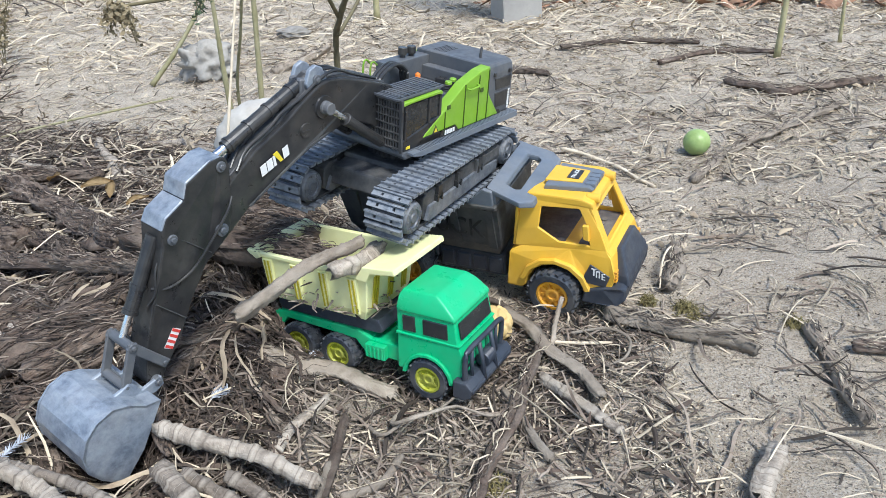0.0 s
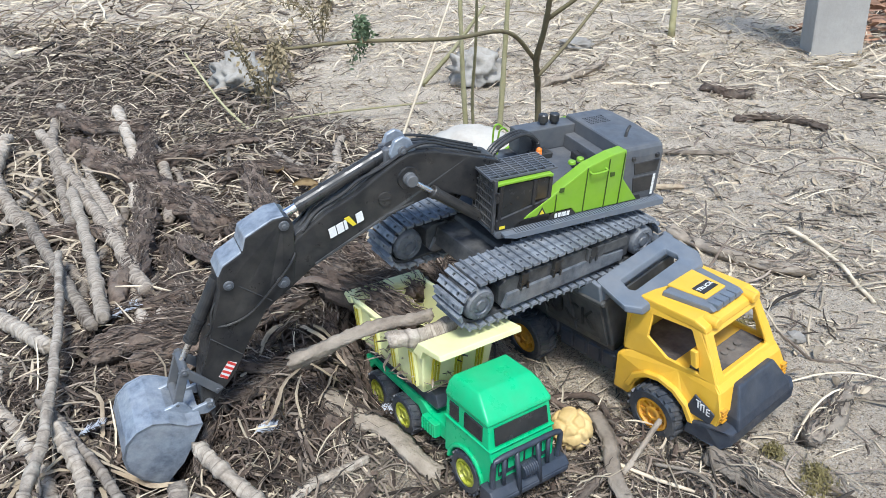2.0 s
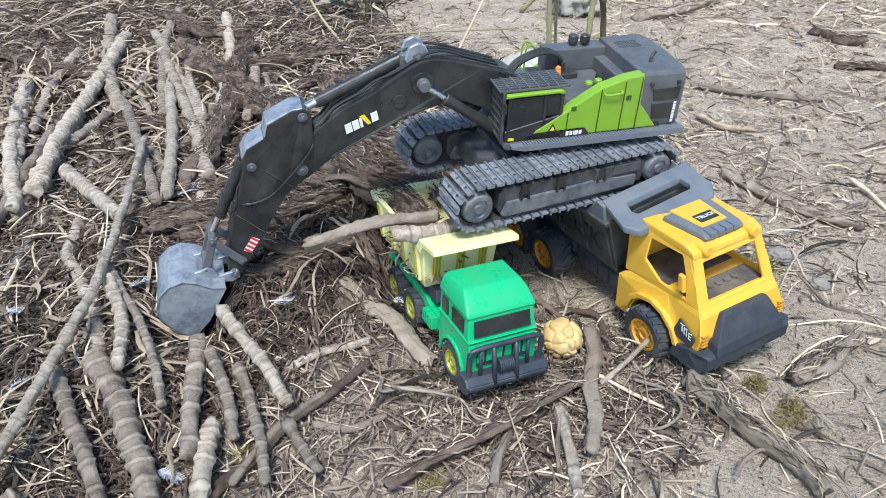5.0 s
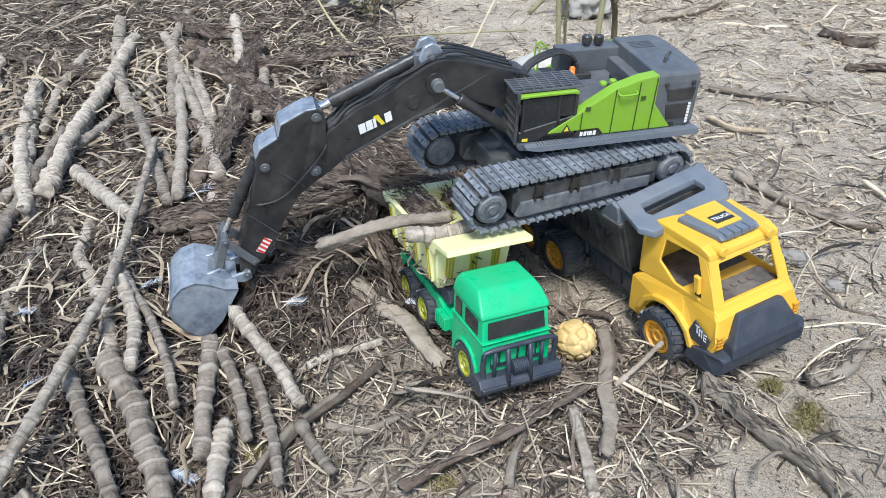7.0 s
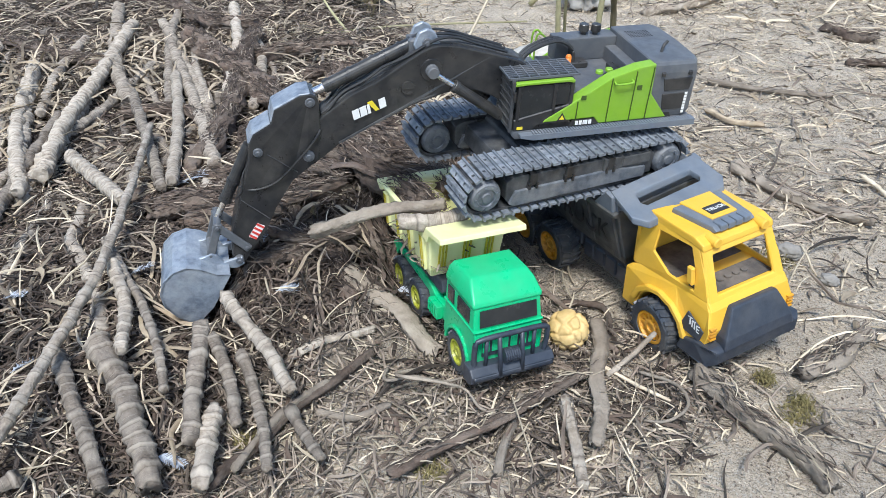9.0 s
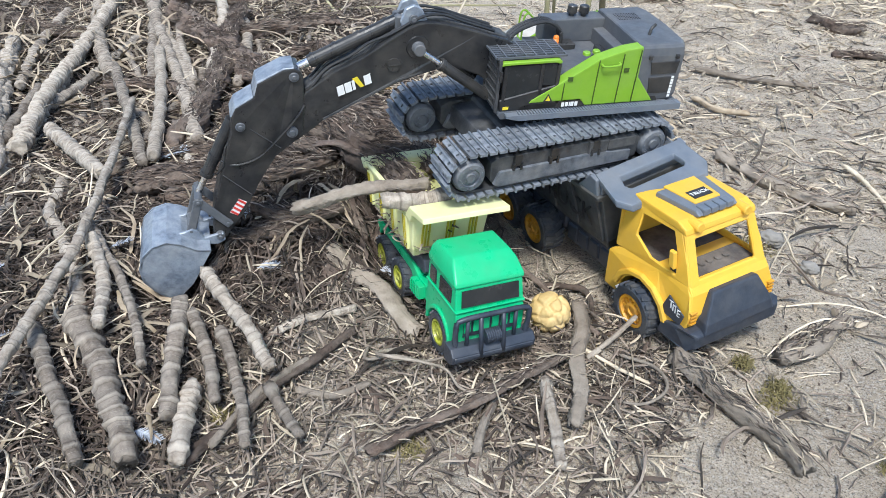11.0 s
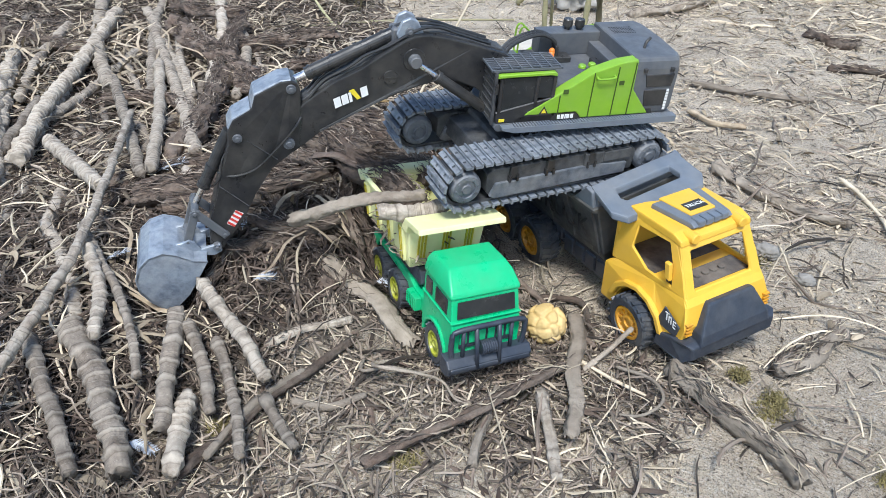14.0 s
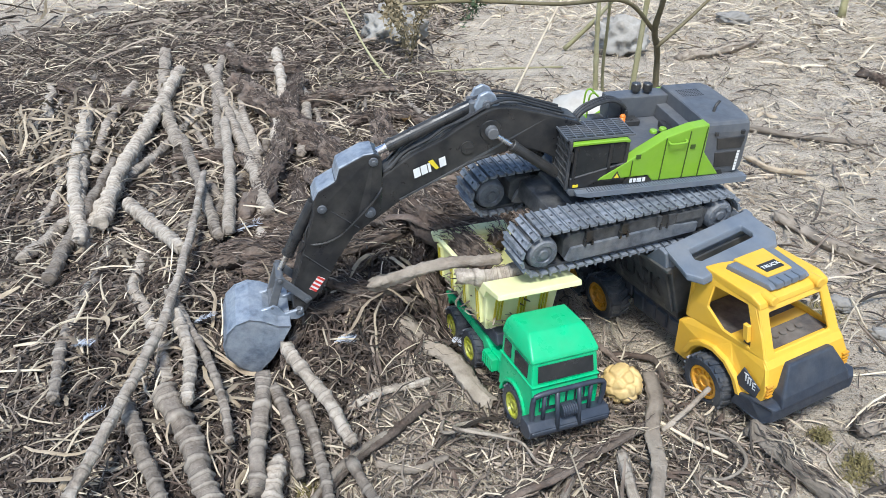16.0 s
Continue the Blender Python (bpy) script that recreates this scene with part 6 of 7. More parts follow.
ST = "upright yellow-green plant stem growing from the soil"
stem(on((-0.536, 2.060)) + [(-0.522, 2.070, 0.18), (-0.505, 2.080, 0.40), (-0.480, 2.090, 0.85)], 0.0085, "cane", ST)
stem(on((-0.588, 1.955)) + [(-0.580, 1.938, 0.18), (-0.570, 1.922, 0.30), (-0.550, 1.900, 0.70)], 0.0075, "cane", ST)
stem(on((-0.565, 1.955)) + [(-0.540, 1.905, 0.14), (-0.471, 1.797, 0.30), (-0.400, 1.680, 0.50)], 0.0048, "cane", ST)
stem(on((-0.222, 1.545)) + [(-0.209, 1.519, 0.279), (-0.177, 1.432, 0.365), (-0.139, 1.381, 0.443), (-0.080, 1.300, 0.62)], 0.0068, "brown_stem", "upright brown woody stem with side branches",
     ([(-0.192, 1.475, 0.325), (-0.160, 1.540, 0.37), (-0.130, 1.650, 0.43), (-0.095, 1.76, 0.50)],
      [(-0.180, 1.440, 0.360), (-0.190, 1.340, 0.43), (-0.207, 1.166, 0.455), (-0.300, 1.070, 0.468), (-0.372, 0.988, 0.472)],
      [(-0.139, 1.381, 0.443), (-0.060, 1.380, 0.50), (0.010, 1.380, 0.58)]))
stem(on((-0.356, 3.385)) + [(-0.345, 3.390, 0.35), (-0.330, 3.400, 0.80)], 0.0140, "cane", ST)
stem(on((0.968, 2.350)) + [(0.985, 2.360, 0.35), (1.010, 2.370, 0.80)], 0.0100, "cane", ST)
stem(on((1.210, 2.486)) + [(1.200, 2.480, 0.30), (1.210, 2.470, 0.70)], 0.0060, "cane", ST)
stem([(-0.325, 1.030, 0.120), (-0.337, 1.126, 0.185), (-0.351, 1.342, 0.357), (-0.366, 1.560, 0.53)], 0.0030, "straw", "thin leaning dry cane stuck in the heap")
stem(on((-1.150, 1.740)) + [(-1.330, 1.820, 0.10), (-1.520, 1.900, 0.22)], 0.0045, "cane", "fallen yellow cane leaning on the heap")
stem(on((-1.000, 2.450)) + [(-0.900, 2.500, 0.12), (-0.800, 2.56, 0.26)], 0.0085, "cane", "leaning yellow cane over the soil")
stem(on((-1.320, 1.600)) + [(-1.100, 1.900, 0.05), (-0.820, 2.160, 0.04)], 0.0042, "cane", "fallen yellow cane lying on the soil")


def hanging(x, y, z, r, n, mat, label, seed):
    """A cluster of small leaves on fine twigs at the end of a branch."""
    rng = np.random.default_rng(seed)
    bm = begin()
    tips = []
    for k in range(n):
        d = Vector(rng.normal(0, 1, 3)).normalized() * r * rng.uniform(0.5, 1)
        path = arc_path([(0, 0, 0), d * 0.5 + Vector((0, 0, 0.1 * r)), d - Vector((0, 0, 0.3 * r))], 5)
        tube(bm, path, 0.0008, 4)
        tips += path[2:]
    root = tagged(part("leaf_spray", bm, "brown_stem", None, "", False, Matrix.Translation((x, y, z))), label, "leaves")
    bm = begin()
    for p in tips:
        for k in range(6):
            c = p + Vector(rng.normal(0, 0.005, 3))
            u = Vector(rng.normal(0, 1, 3)).normalized() * rng.uniform(0.002, 0.006)
            v = u.cross(Vector(rng.normal(0, 1, 3))).normalized() * rng.uniform(0.0015, 0.003)
            bm.faces.new([bm.verts.new(c + q) for q in (-u, v, u, -v)])
    tagged(part("leaves", bm, mat, root), kind="stuff")


hanging(-0.300, 1.080, 0.475, 0.034, 7, "leaf", "spray of small green leaves on a branch", 3)
hanging(-0.372, 0.988, 0.462, 0.040, 8, "weed", "spray of dry brown seeds on a branch", 4)


def weed(x, y, h, n, mat, label, spread, seed):
    """A bushy dry weed: wiry twigs with many small leaves or seed husks."""
    rng = np.random.default_rng(seed)
    z0 = float(heap(x, y))
    bm = begin()
    tips = []
    for k in range(n):
        a = rng.uniform(0, 6.28)
        d = spread * rng.uniform(0.3, 1)
        p = [Vector((0, 0, 0)), Vector((d * 0.4 * math.cos(a), d * 0.4 * math.sin(a), h * rng.uniform(0.4, 0.6))), Vector((d * math.cos(a), d * math.sin(a), h * rng.uniform(0.6, 1.1)))]
        path = arc_path(p, 5)
        tube(bm, path, 0.0018, 4)
        tips += path[3:]
    root = tagged(part("weed", bm, "brown_stem", None, "", False, Matrix.Translation((x, y, z0))), label, "weed")
    bm = begin()
    for p in tips:
        for k in range(7):
            c = p + Vector(rng.normal(0, 0.012, 3))
            u = Vector(rng.normal(0, 1, 3)).normalized() * rng.uniform(0.006, 0.012)
            v = u.cross(Vector(rng.normal(0, 1, 3))).normalized() * rng.uniform(0.003, 0.006)
            bm.faces.new([bm.verts.new(c + q) for q in (-u, v, u, -v)])
    lf = part("leaves", bm, mat, root)
    tagged(lf, kind="stuff")


weed(-1.30, 1.98, 0.26, 8, "weed", "dry brown seeded weed leaning over the heap", 0.15, 6)
weed(-1.75, 2.90, 0.30, 9, "weed", "dry brown seeded weed on the soil", 0.16, 7)


# ---- husk shell, sacks, stones, post ----
def lump(name, x, y, r, squash, mat, label, category, rough=0.25, seed=0, lift=0.0, rot=0, freq=3.0, ridges=0):
    bm = begin()
    bmesh.ops.create_icosphere(bm, subdivisions=4, radius=1.0)
    off = Vector((seed * 3.1, seed * 1.7, seed))
    for v in bm.verts:
        d = v.co.normalized()
        k = 1 + rough * noise.noise(d * freq + off) + rough * 0.4 * noise.noise(d * freq * 3 + off)
        if ridges:
            k *= 1 + 0.03 * math.sin(ridges * d.x)
        v.co = Vector((d.x * squash[0], d.y * squash[1], d.z * squash[2])) * r * k
    z = float(heap(x, y)) + r * squash[2] * 0.7 + lift
    return tagged(part(name, bm, mat, None, "", True, pose(x, y, z, 0, 0, rot)), label, category)


lump("husk_shell", -0.400, 1.600, 0.098, (1.15, 0.80, 0.85), "shell", "pale ribbed dome-shaped husk lying on the soil", "shell", 0.06, 1, 0, 25, 1.6, 34)
lump("husk_shell", -0.300, 1.570, 0.050, (1.3, 0.7, 0.5), "shell", "pale broken husk rim on the soil", "shell", 0.3, 2, -0.01, -20)
lump("sack", -0.823, 2.512, 0.078, (1.15, 0.8, 0.85), "bag", "crumpled pale grey sack on the soil", "sack", 0.55, 3, freq=3.5)
lump("sack", -1.520, 2.130, 0.105, (1.1, 0.9, 0.75), "bag", "crumpled dirty grey sack behind the heap", "sack", 0.55, 4, freq=3.5)
lump("stone", -0.663, 3.105, 0.050, (1.3, 0.8, 0.5), "stone", "flat dark stone on the soil", "stone", 0.3, 6)
lump("stone", 0.228, 1.312, 0.016, (1.3, 1.0, 0.7), "stone", "small grey stone on the soil", "stone", 0.3, 7)
lump("stone", 0.300, 1.265, 0.012, (1.2, 1.0, 0.7), "stone", "small grey stone on the soil", "stone", 0.3, 8)
bm = begin()
box(bm, -0.085, 0.085, -0.07, 0.07, -0.05, 1.4)
bevel(bm, 0.008, 2)
tagged(part("concrete_post", bm, "concrete", None, "", False, pose(0.235, 3.22, 0, 0, 0, 20)), "weathered grey concrete post standing in the soil", "post")


# ---- leaves, feathers, moss ----
def dry_leaf(x, y, size, rot, mat="dry_leaf", up=0.012, label="curled tan dry leaf on the heap"):
    bm = begin()
    n, k = 9, 5
    grid = []
    for i in range(n):
        t = i / (n - 1)
        w = size * 0.42 * math.sin(math.pi * min(1, t * 0.97 + 0.02)) ** 0.8
        grid.append([bm.verts.new(((t - 0.5) * size * 2, w * s, 0.20 * size * s * s + 0.18 * size * math.sin(3 * t) + 0.04 * size * math.sin(9 * t + s * 3))) for s in np.linspace(-1, 1, k)])
    for a, b in zip(grid, grid[1:]):
        for j in range(k - 1):
            bm.faces.new((a[j], b[j], b[j + 1], a[j + 1]))
    bmesh.ops.solidify(bm, geom=bm.faces[:], thickness=0.0006)
    tagged(part("dry_leaf", bm, mat, None, "", True, pose(x, y, float(heap(x, y)) + up, random.uniform(-25, 25), random.uniform(-25, 25), rot)), label, "leaf")


for x, y, s, r in ((-0.680, 1.370, 0.030, 20), (-0.640, 1.340, 0.022, 100), (-0.560, 1.270, 0.024, 60), (-0.475, 1.120, 0.020, 10), (-0.790, 1.420, 0.026, 150), (-0.36, 0.93, 0.014, 40)):
    dry_leaf(x, y, s, r, up=0.036)


def feather(x, y, size, rot, up=0.02):
    rng = np.random.default_rng(int(abs(x * 1000)))
    bm = begin()
    tube(bm, [(-size, 0, 0), (0, 0, size * 0.12), (size, 0, 0)], 0.0005, 4)
    for i in range(26):
        t = -0.8 + 1.75 * i / 26
        for s in (-1, 1):
            w = size * 0.55 * (1 - abs(t) ** 2.5 * 0.7)
            p = Vector((t * size, 0, size * 0.12 * (1 - t * t)))
            q = p + Vector((size * 0.28, s * w, size * rng.uniform(-0.05, 0.22)))
            d = Vector((size * 0.045, 0, 0))
            bm.faces.new([bm.verts.new(c) for c in (p - d, p + d, q + d * 0.6, q - d * 0.3)])
    tagged(part("feather", bm, "feather", None, "", False, pose(x, y, float(heap(x, y)) + up, rng.uniform(-20, 20), rng.uniform(-25, 25), rot)), "small grey and white downy feather on the heap", "feather", "loose feathers")


for x, y, s, r, u in ((-0.595, 0.805, 0.026, 60, 0.03), (-0.155, 0.448, 0.016, 30, 0.018), (-0.386, 0.413, 0.018, 100, 0.02), (-0.515, 0.467, 0.020, 20, 0.03), (-0.240, 0.700, 0.016, 70, 0.02),
                      (-0.165, 0.845, 0.014, 20, 0.02), (-0.135, 0.475, 0.012, 130, 0.014), (-0.700, 1.250, 0.024, 0, 0.03), (-0.420, 0.600, 0.018, 45, 0.03), (-1.02, 0.70, 0.022, 15, 0.02), (-0.33, 0.74, 0.017, 145, 0.03)):
    feather(x, y, s, r, u)


# ---- loose fibres, straw and chips ----
def strands(name, label, category, mat, rng, xs, ys, length, radius, lift, curl, flat=0.7, heading=None, floor=None, knots=6, tilt=0.15, wave=0.0):
    """Very many bent strips lying on the soil or the heap, as one object."""
    n = len(xs)
    L = rng.uniform(*length, n) * rng.uniform(0.5, 1, n)
    R = rng.uniform(*radius, n)
    a = rng.uniform(0, 2 * math.pi, n) if heading is None else heading[0] + rng.normal(0, heading[1], n)
    k = rng.normal(0, curl, n)
    s = np.linspace(-0.5, 0.5, knots)
    ang = a[:, None] + k[:, None] * s[None] * 2 + wave * np.sin(s[None] * 12 + rng.uniform(0, 6.28, n)[:, None])
    step = L[:, None] / (knots - 1)
    dx, dy = np.cos(ang) * step, np.sin(ang) * step
    px = xs[:, None] + np.cumsum(dx, 1) - dx.sum(1)[:, None] / 2
    py = ys[:, None] + np.cumsum(dy, 1) - dy.sum(1)[:, None] / 2
    ground = heap(px, py) if floor is None else np.broadcast_to(np.asarray(floor, float).reshape(-1, 1), px.shape)
    lo = (rng.uniform(0, 1, n) ** 1.5 * lift)[:, None]
    slope = rng.normal(0, tilt, n)[:, None] * L[:, None] * s[None] * 2
    bow = (rng.uniform(-0.03, 0.14, n) * L)[:, None] * (1 - 4 * s[None] ** 2)
    pz = ground + R[:, None] * 0.5 + lo + np.maximum(slope + bow, -lo * 0.8 - 0.001)
    tap = np.clip(1.15 - (np.abs(s) * 2) ** 3 * 0.7, 0.2, 1)[None] * R[:, None]
    nx, ny = -np.sin(ang), np.cos(ang)
    roll = rng.uniform(-0.9, 0.9, n)[:, None]
    cr, sr = np.cos(roll), np.sin(roll)
    ring = []
    for c, u in ((1.0, -0.4), (-1.0, -0.4), (0.0, 0.9)):
        w, h = c * tap, u * tap * flat
        ring.append(np.stack([px + nx * (w * cr - h * sr), py + ny * (w * cr - h * sr), pz + w * sr + h * cr], -1))
    V = np.stack(ring, 2)
    base = (np.arange(n) * knots * 3)[:, None, None]
    i = (np.arange(knots - 1) * 3)[None, :, None]
    F = []
    for j in range(3):
        q = (j + 1) % 3
        F.append(np.stack(np.broadcast_arrays(base + i + j, base + i + q, base + i + q + 3, base + i + j + 3), -1).reshape(-1, 4))
    F = np.concatenate(F)
    caps = [np.stack([base[:, 0, 0] + o + t for t in order], -1) for o, order in ((0, (2, 1, 0)), ((knots - 1) * 3, (0, 1, 2)))]
    me = bpy.data.meshes.new(name)
    me.from_pydata(V.reshape(-1, 3).tolist(), [], F.tolist() + np.concatenate(caps).tolist())
    me.materials.append(M[mat])
    return tagged(new(name, me), label, category, kind="stuff")


def scatter(rng, n, x, y, keep=None):
    out_x, out_y = [], []
    got = 0
    while got < n:
        X, Y = rng.uniform(*x, n), rng.uniform(*y, n)
        ok = np.ones(n, bool) if keep is None else keep(X, Y, rng.uniform(0, 1, n))
        out_x.append(X[ok])
        out_y.append(Y[ok])
        got += int(ok.sum())
    return np.concatenate(out_x)[:n], np.concatenate(out_y)[:n]


def heap_only(X, Y, u):
    edge = -0.15 - 0.25 * np.maximum(0, Y - 1.1)
    back = 1.75 - 0.35 * (X + 0.6)
    return (X < edge + 0.07 * (u - 0.5)) & (Y < back + 0.3 * (u - 0.5))


def soil_only(X, Y, u):
    edge = -0.15 - 0.25 * np.maximum(0, Y - 1.1)
    back = 1.75 - 0.35 * (X + 0.6)
    return (X > edge - 0.05) | (Y > back - 0.1)


rng = np.random.default_rng(11)
def dark_zone(X, Y):
    return ((X + 0.39) / 0.27) ** 2 + ((Y - 0.93) / 0.32) ** 2 < 1


def pale_heap(X, Y, u):
    return heap_only(X, Y, u) & (~dark_zone(X, Y) | (u < 0.22))


def brown_heap(X, Y, u):
    return heap_only(X, Y, u) & (dark_zone(X, Y) | (u < 0.55))


strands("fibre_litter", "tangle of dry brown plant fibres covering the heap", "fibres", "fibre", rng, *scatter(rng, 9500, (-0.95, -0.08), (0.22, 1.45), pale_heap), (0.02, 0.09), (0.0005, 0.0017), 0.020, 0.5, 0.6, wave=0.25)
strands("rootlet_litter", "mass of dark rootlets in the heap", "rootlets", "root", rng, *scatter(rng, 13000, (-0.95, -0.08), (0.22, 1.45), brown_heap), (0.02, 0.09), (0.0005, 0.0020), 0.020, 1.4, 0.9, wave=0.8)
strands("fibre_litter", "tangle of dry brown plant fibres on the far heap", "fibres", "fibre", rng, *scatter(rng, 13000, (-3.0, -0.4), (0.2, 2.6), heap_only), (0.03, 0.14), (0.0007, 0.0025), 0.022, 0.5, 0.5, wave=0.25)
strands("rootlet_litter", "mass of dark rootlets in the far heap", "rootlets", "root", rng, *scatter(rng, 12000, (-3.0, -0.4), (0.2, 2.5), heap_only), (0.04, 0.12), (0.0008, 0.0024), 0.02, 1.4, 0.9, wave=0.8)
strands("straw_litter", "pale straw and stem splinters on the heap", "straw", "straw", rng, *scatter(rng, 1300, (-0.95, -0.05), (0.22, 1.45), pale_heap), (0.03, 0.12), (0.0005, 0.0019), 0.030, 0.35, 0.6)
strands("straw_litter", "pale straw on the far heap", "straw", "straw", rng, *scatter(rng, 2000, (-3.0, -0.4), (0.2, 2.6), heap_only), (0.04, 0.20), (0.0008, 0.0026), 0.030, 0.4, 0.6, wave=0.2)
strands("husk_strips", "dry tan leaf strips lying on the heap", "leaf strips", "husk", rng, *scatter(rng, 300, (-1.75, -1.15), (0.75, 1.35), heap_only), (0.10, 0.28), (0.0016, 0.0042), 0.045, 0.35, 0.10, (2.7, 0.6), knots=9, wave=0.2)
strands("husk_strips", "dry tan leaf strips lying on the heap", "leaf strips", "husk", rng, *scatter(rng, 480, (-1.5, -0.2), (0.3, 1.9), heap_only), (0.05, 0.15), (0.0010, 0.0034), 0.03, 0.45, 0.15, knots=9, wave=0.2)
strands("fibre_litter", "dry fibres and splinters in front of the trucks", "fibres", "fibre", rng, *scatter(rng, 3600, (-0.18, 0.28), (0.36, 0.98), lambda X, Y, u: u < 1.15 - 2.6 * np.maximum(0, X - 0.02)), (0.012, 0.08), (0.0005, 0.0018), 0.010, 0.4, 0.6, wave=0.15)
strands("straw_litter", "pale straw splinters in front of the trucks", "straw", "straw", rng, *scatter(rng, 900, (-0.18, 0.30), (0.36, 0.98)), (0.012, 0.08), (0.0005, 0.0017), 0.010, 0.35, 0.6)
strands("straw_litter", "straw and thin twigs strewn on the soil", "straw", "straw", rng, *scatter(rng, 1500, (-0.15, 1.30), (0.35, 1.9), soil_only), (0.010, 0.08), (0.0004, 0.0014), 0.003, 0.35, 0.6)
strands("twig_litter", "thin brown twigs strewn on the soil", "twigs", "fibre", rng, *scatter(rng, 1900, (-0.15, 1.30), (0.35, 1.9), soil_only), (0.010, 0.09), (0.0004, 0.0016), 0.003, 0.3, 0.8, wave=0.12)
strands("twig_litter", "bent grey-brown twigs strewn on the soil", "twigs", "fibre", rng, *scatter(rng, 330, (-0.10, 1.30), (0.55, 2.2), soil_only), (0.05, 0.20), (0.0010, 0.0028), 0.004, 0.35, 0.9, wave=0.15, knots=10)
strands("straw_litter", "long pale straws strewn on the soil", "straw", "straw", rng, *scatter(rng, 320, (-0.10, 1.40), (0.55, 2.4), soil_only), (0.06, 0.22), (0.0007, 0.0018), 0.006, 0.25, 0.7, knots=8)
strands("straw_litter", "straw strewn over the far soil", "straw", "straw", rng, *scatter(rng, 4200, (-3.0, 2.4), (1.4, 4.6), soil_only), (0.015, 0.11), (0.0006, 0.0020), 0.006, 0.2, 0.6)
strands("twig_litter", "brown twigs strewn over the far soil", "twigs", "fibre", rng, *scatter(rng, 2400, (-3.0, 2.4), (1.4, 4.6), soil_only), (0.02, 0.12), (0.0006, 0.0019), 0.006, 0.3, 0.8, wave=0.1)
strands("straw_litter", "straw and dead stems strewn in the distance", "straw", "straw", rng, *scatter(rng, 5000, (-7.5, 4.5), (1.6, 9.0), lambda X, Y, u: (X < -2.2) | (Y > 4.2)), (0.08, 0.35), (0.002, 0.007), 0.05, 0.4, 0.6, wave=0.2)
strands("twig_litter", "brown dead stems strewn in the distance", "twigs", "fibre", rng, *scatter(rng, 4500, (-7.5, 4.5), (1.2, 9.0), lambda X, Y, u: (X < -2.1) | (Y > 4.2)), (0.08, 0.35), (0.002, 0.008), 0.04, 0.6, 0.8, wave=0.3)
strands("wood_chips", "small wood chips and crumbs on the soil", "chips", "straw", rng, *scatter(rng, 9000, (-0.20, 0.80), (0.35, 1.5), soil_only), (0.002, 0.008), (0.0004, 0.0013), 0.001, 0.3, 0.7, knots=3)
strands("wood_chips", "pale chips strewn on the far soil", "chips", "straw", rng, *scatter(rng, 16000, (-1.6, 1.7), (1.2, 3.6), soil_only), (0.004, 0.020), (0.0008, 0.0030), 0.002, 0.3, 0.7, knots=3)
strands("soil_crumbs", "small dark crumbs on the soil", "crumbs", "root", rng, *scatter(rng, 12000, (-0.20, 1.50), (0.35, 2.8), soil_only), (0.002, 0.010), (0.0004, 0.0018), 0.001, 0.3, 0.8, knots=3)
strands("leaf_litter", "tan flakes of dry leaf strewn over the far soil", "leaf litter", "husk", rng, *scatter(rng, 2600, (-2.4, 2.4), (1.5, 4.6), soil_only), (0.012, 0.06), (0.0012, 0.0045), 0.008, 0.3, 0.2, knots=4)
strands("leaf_litter", "tan flakes of dry leaf caught in the heap", "leaf litter", "husk", rng, *scatter(rng, 1500, (-2.6, -0.2), (0.3, 2.4), heap_only), (0.02, 0.08), (0.0012, 0.0045), 0.03, 0.4, 0.2, knots=5)
strands("bark_litter", "rust-brown bark chips strewn at the far edge", "bark chips", "red_bark", rng, *scatter(rng, 1800, (0.15, 2.6), (3.0, 4.6), lambda X, Y, u: Y > 3.05 + 0.25 * np.sin(3 * X) + 0.3 * u), (0.05, 0.22), (0.006, 0.018), 0.06, 0.4, 0.3, knots=5)
strands("husk_strips", "broad grey-tan strips of dry leaf sheath on the heap", "leaf strips", "husk", rng, *scatter(rng, 430, (-1.9, -0.16), (0.3, 1.75), pale_heap), (0.06, 0.20), (0.0016, 0.0042), 0.020, 0.5, 0.12, (2.5, 0.9), knots=9, wave=0.25)
strands("sheath_flakes", "frayed brown flakes of bark on the heap", "bark flakes", "bark", rng, *scatter(rng, 800, (-1.3, -0.14), (0.28, 1.6), brown_heap), (0.025, 0.09), (0.0016, 0.0046), 0.020, 0.5, 0.25, (2.5, 0.8), knots=6, wave=0.3)
strands("stem_splinters", "pale broken stem splinters on the heap", "splinters", "straw", rng, *scatter(rng, 450, (-1.6, -0.14), (0.28, 1.7), pale_heap), (0.03, 0.12), (0.0012, 0.0034), 0.020, 0.25, 0.6, knots=5, wave=0.1)
strands("bark_splinters", "dark flat splinters lying before the trucks", "splinters", "root", rng, *scatter(rng, 700, (-0.18, 0.30), (0.36, 0.98)), (0.015, 0.07), (0.0008, 0.0030), 0.006, 0.3, 0.35, knots=5, wave=0.1)
strands("straw_litter", "coarse pale straw strewn on the open soil", "straw", "straw", rng, *scatter(rng, 1500, (-0.9, 1.9), (1.25, 3.4), soil_only), (0.02, 0.11), (0.0007, 0.0024), 0.008, 0.3, 0.5, knots=5, wave=0.1)
strands("leaf_litter", "curled tan leaf flakes strewn on the open soil", "leaf litter", "husk", rng, *scatter(rng, 2200, (-0.9, 1.9), (1.15, 3.6), soil_only), (0.012, 0.05), (0.0016, 0.0055), 0.006, 0.4, 0.25, knots=4)
strands("twig_litter", "grey-brown twigs strewn on the open soil", "twigs", "fibre", rng, *scatter(rng, 800, (-0.9, 1.9), (1.15, 3.4), soil_only), (0.03, 0.16), (0.0008, 0.0026), 0.006, 0.35, 0.8, knots=7, wave=0.15)
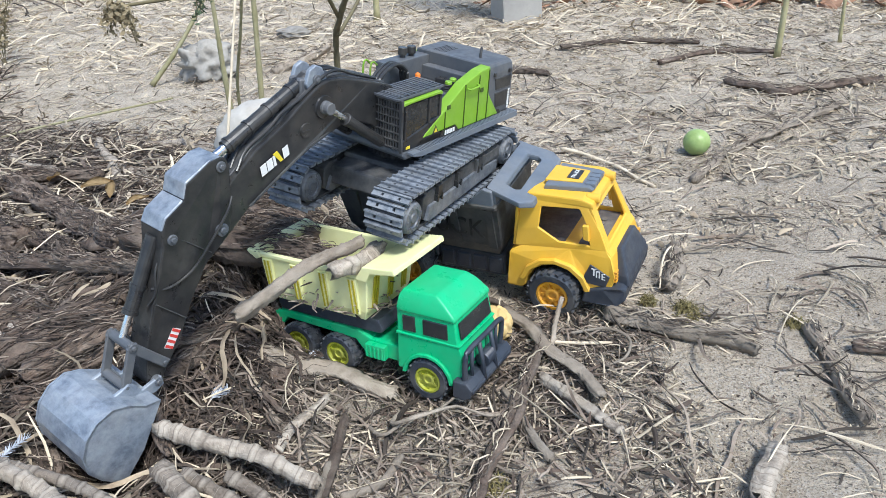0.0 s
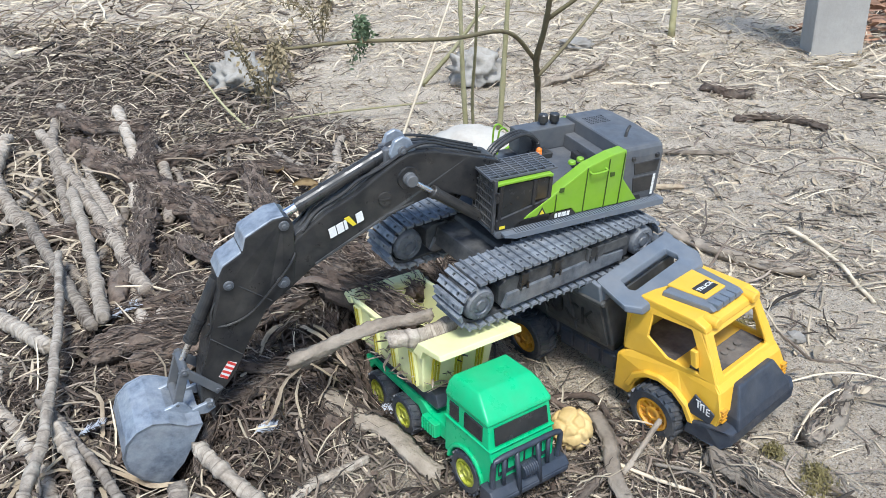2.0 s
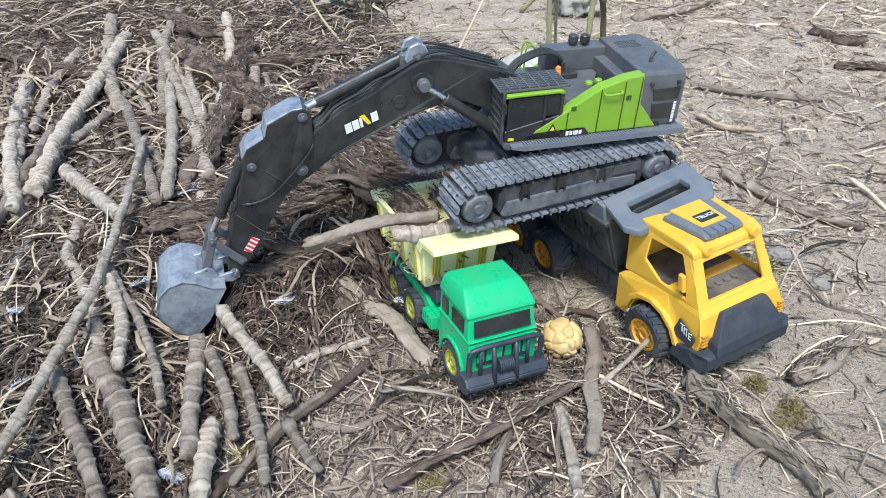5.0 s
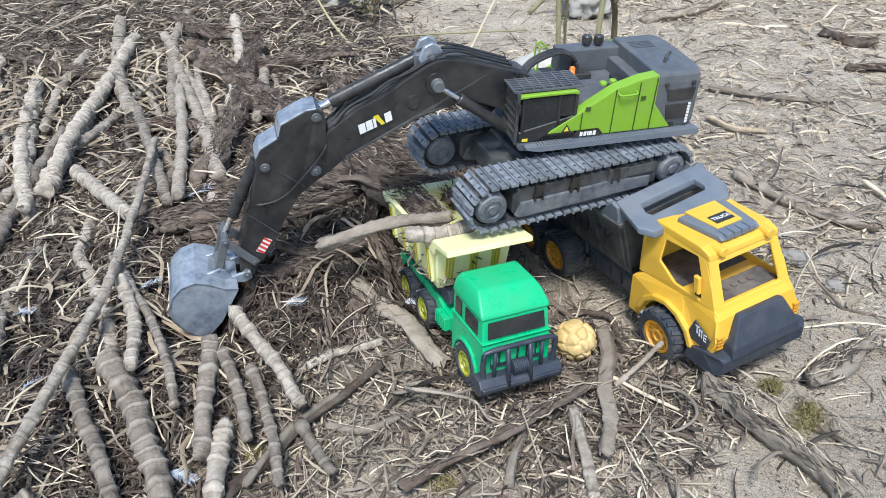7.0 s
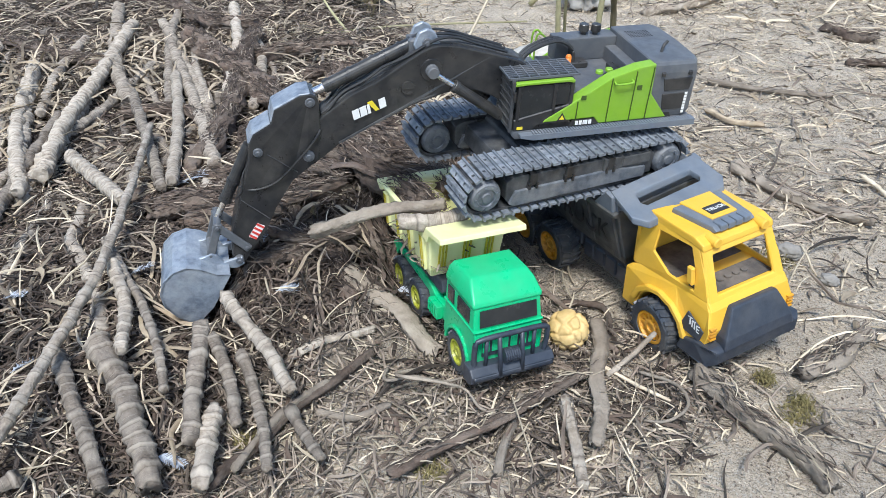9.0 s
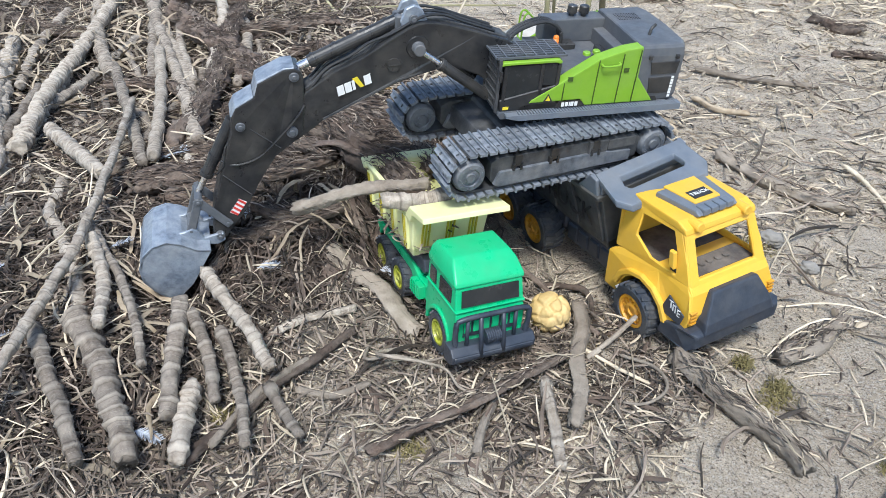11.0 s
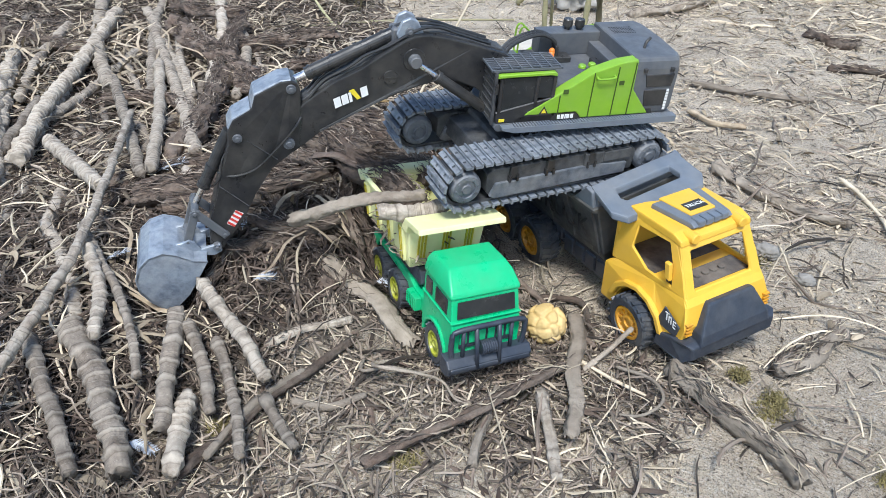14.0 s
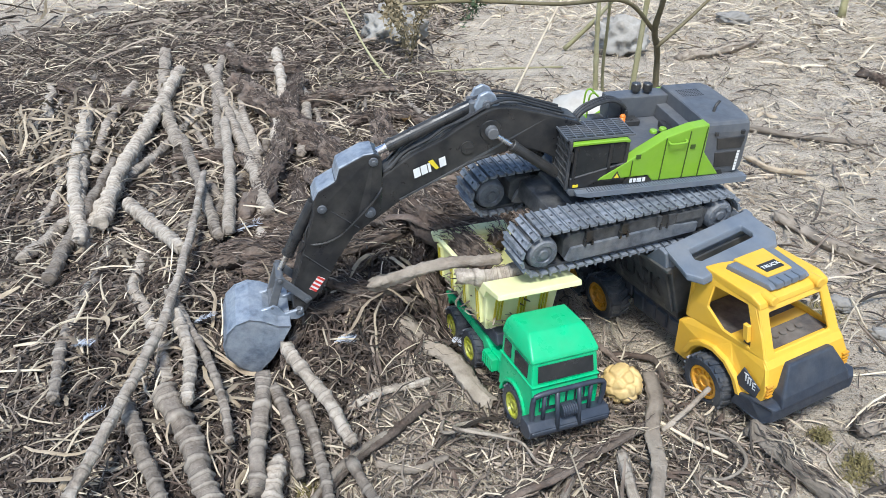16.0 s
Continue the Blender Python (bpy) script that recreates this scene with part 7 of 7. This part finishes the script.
strands("straw_litter", "thick mat of straw in the distance", "straw", "straw", rng, *scatter(rng, 6500, (-3.2, 3.2), (2.6, 6.2), soil_only), (0.05, 0.20), (0.0016, 0.0050), 0.02, 0.35, 0.5, knots=5, wave=0.15)
def behind_heap(X, Y, u):
    back = 1.62 - 0.35 * (X + 0.6)
    return (Y > back) & (X < -1.45 - 0.45 * (Y - 2.0) + 0.4 * (u - 0.5))


strands("fibre_litter", "brown stems and fibres behind the heap", "fibres", "fibre", rng, *scatter(rng, 4000, (-4.0, -1.1), (1.6, 2.9), behind_heap), (0.05, 0.20), (0.0014, 0.0048), 0.035, 0.5, 0.6, wave=0.25)
strands("rootlet_litter", "dark rootlets behind the heap", "rootlets", "root", rng, *scatter(rng, 900, (-4.0, -1.1), (1.6, 2.7), behind_heap), (0.05, 0.18), (0.0016, 0.0050), 0.02, 1.0, 0.8, wave=0.5)
strands("husk_strips", "pale dry leaf strips behind the heap", "leaf strips", "husk", rng, *scatter(rng, 1000, (-4.0, -1.1), (1.6, 3.2), behind_heap), (0.08, 0.26), (0.0022, 0.0060), 0.045, 0.4, 0.15, knots=8, wave=0.2)
# fibres peeling from the root logs and from the sticks on the soil
def peel(rng, lines, dense):
    """Places and headings of fibres over the backs of logs."""
    rows = []
    for line, rad, fl in lines:
        path = arc_path(line, 10)
        for p, q in zip(path, path[1:]):
            d = q - p
            for k in range(int(1 + d.length * rad * dense)):
                o = rng.uniform(-1, 1)
                c = p.lerp(q, rng.uniform())
                side = Vector((-d.y, d.x, 0)).normalized() * (o * rad)
                rows.append((c.x + side.x, c.y + side.y, c.z + rad * fl * math.sqrt(1 - o * o) * 0.95, math.atan2(d.y, d.x)))
    return np.array(rows).T


for lines, dense, mat, label in ((logs, 36000, "root", "loose brown fibres peeling from the root logs"),
                                 (logs, 14000, "fibre", "pale fibres peeling from the root logs"),
                                 (soil_sticks, 2200, "root", "brown fibres peeling from sticks on the soil"),
                                 (soil_sticks, 14000, "fibre", "grey-brown fibres peeling from sticks on the soil"),
                                 (soil_sticks, 3000, "straw", "pale fibres peeling from sticks on the soil")):
    fx, fy, fz, fh = peel(rng, lines, dense)
    strands("bark_fibres", label, "fibres", mat, rng, fx, fy, (0.015, 0.055), (0.0004, 0.0012), 0.004, 0.4, 0.8, (fh, 0.28), floor=fz, wave=0.25, tilt=0.08)
# debris in the tipper bed
bx, by = scatter(rng, 260, (-0.19, -0.06), (0.82, 0.94), lambda X, Y, u: np.abs((X + 0.135) * 0.438 + (Y - 0.875) * 0.899) < 0.036)
strands("bed_debris", "dry fibres lying in the tipper bed", "fibres", "fibre", rng, bx, by, (0.02, 0.06), (0.0008, 0.0020), 0.035, 0.7, 0.7, floor=0.112)
# moss and clods
for cx, cy, rad in ((0.352, 0.952, 0.022), (0.350, 0.975, 0.016), (0.487, 0.923, 0.016), (-0.130, 0.526, 0.014), (0.215, 1.275, 0.030), (0.30, 0.99, 0.014), (0.06, 0.63, 0.020)):
    m_x, m_y = rng.normal(cx, rad * 0.45, 240), rng.normal(cy, rad * 0.45, 240)
    strands("moss_clump", "small clump of olive-brown moss on the soil", "moss", "moss", rng, m_x, m_y, (0.004, 0.012), (0.0004, 0.0010), 0.010, 1.5, 0.9, knots=4, tilt=0.5)
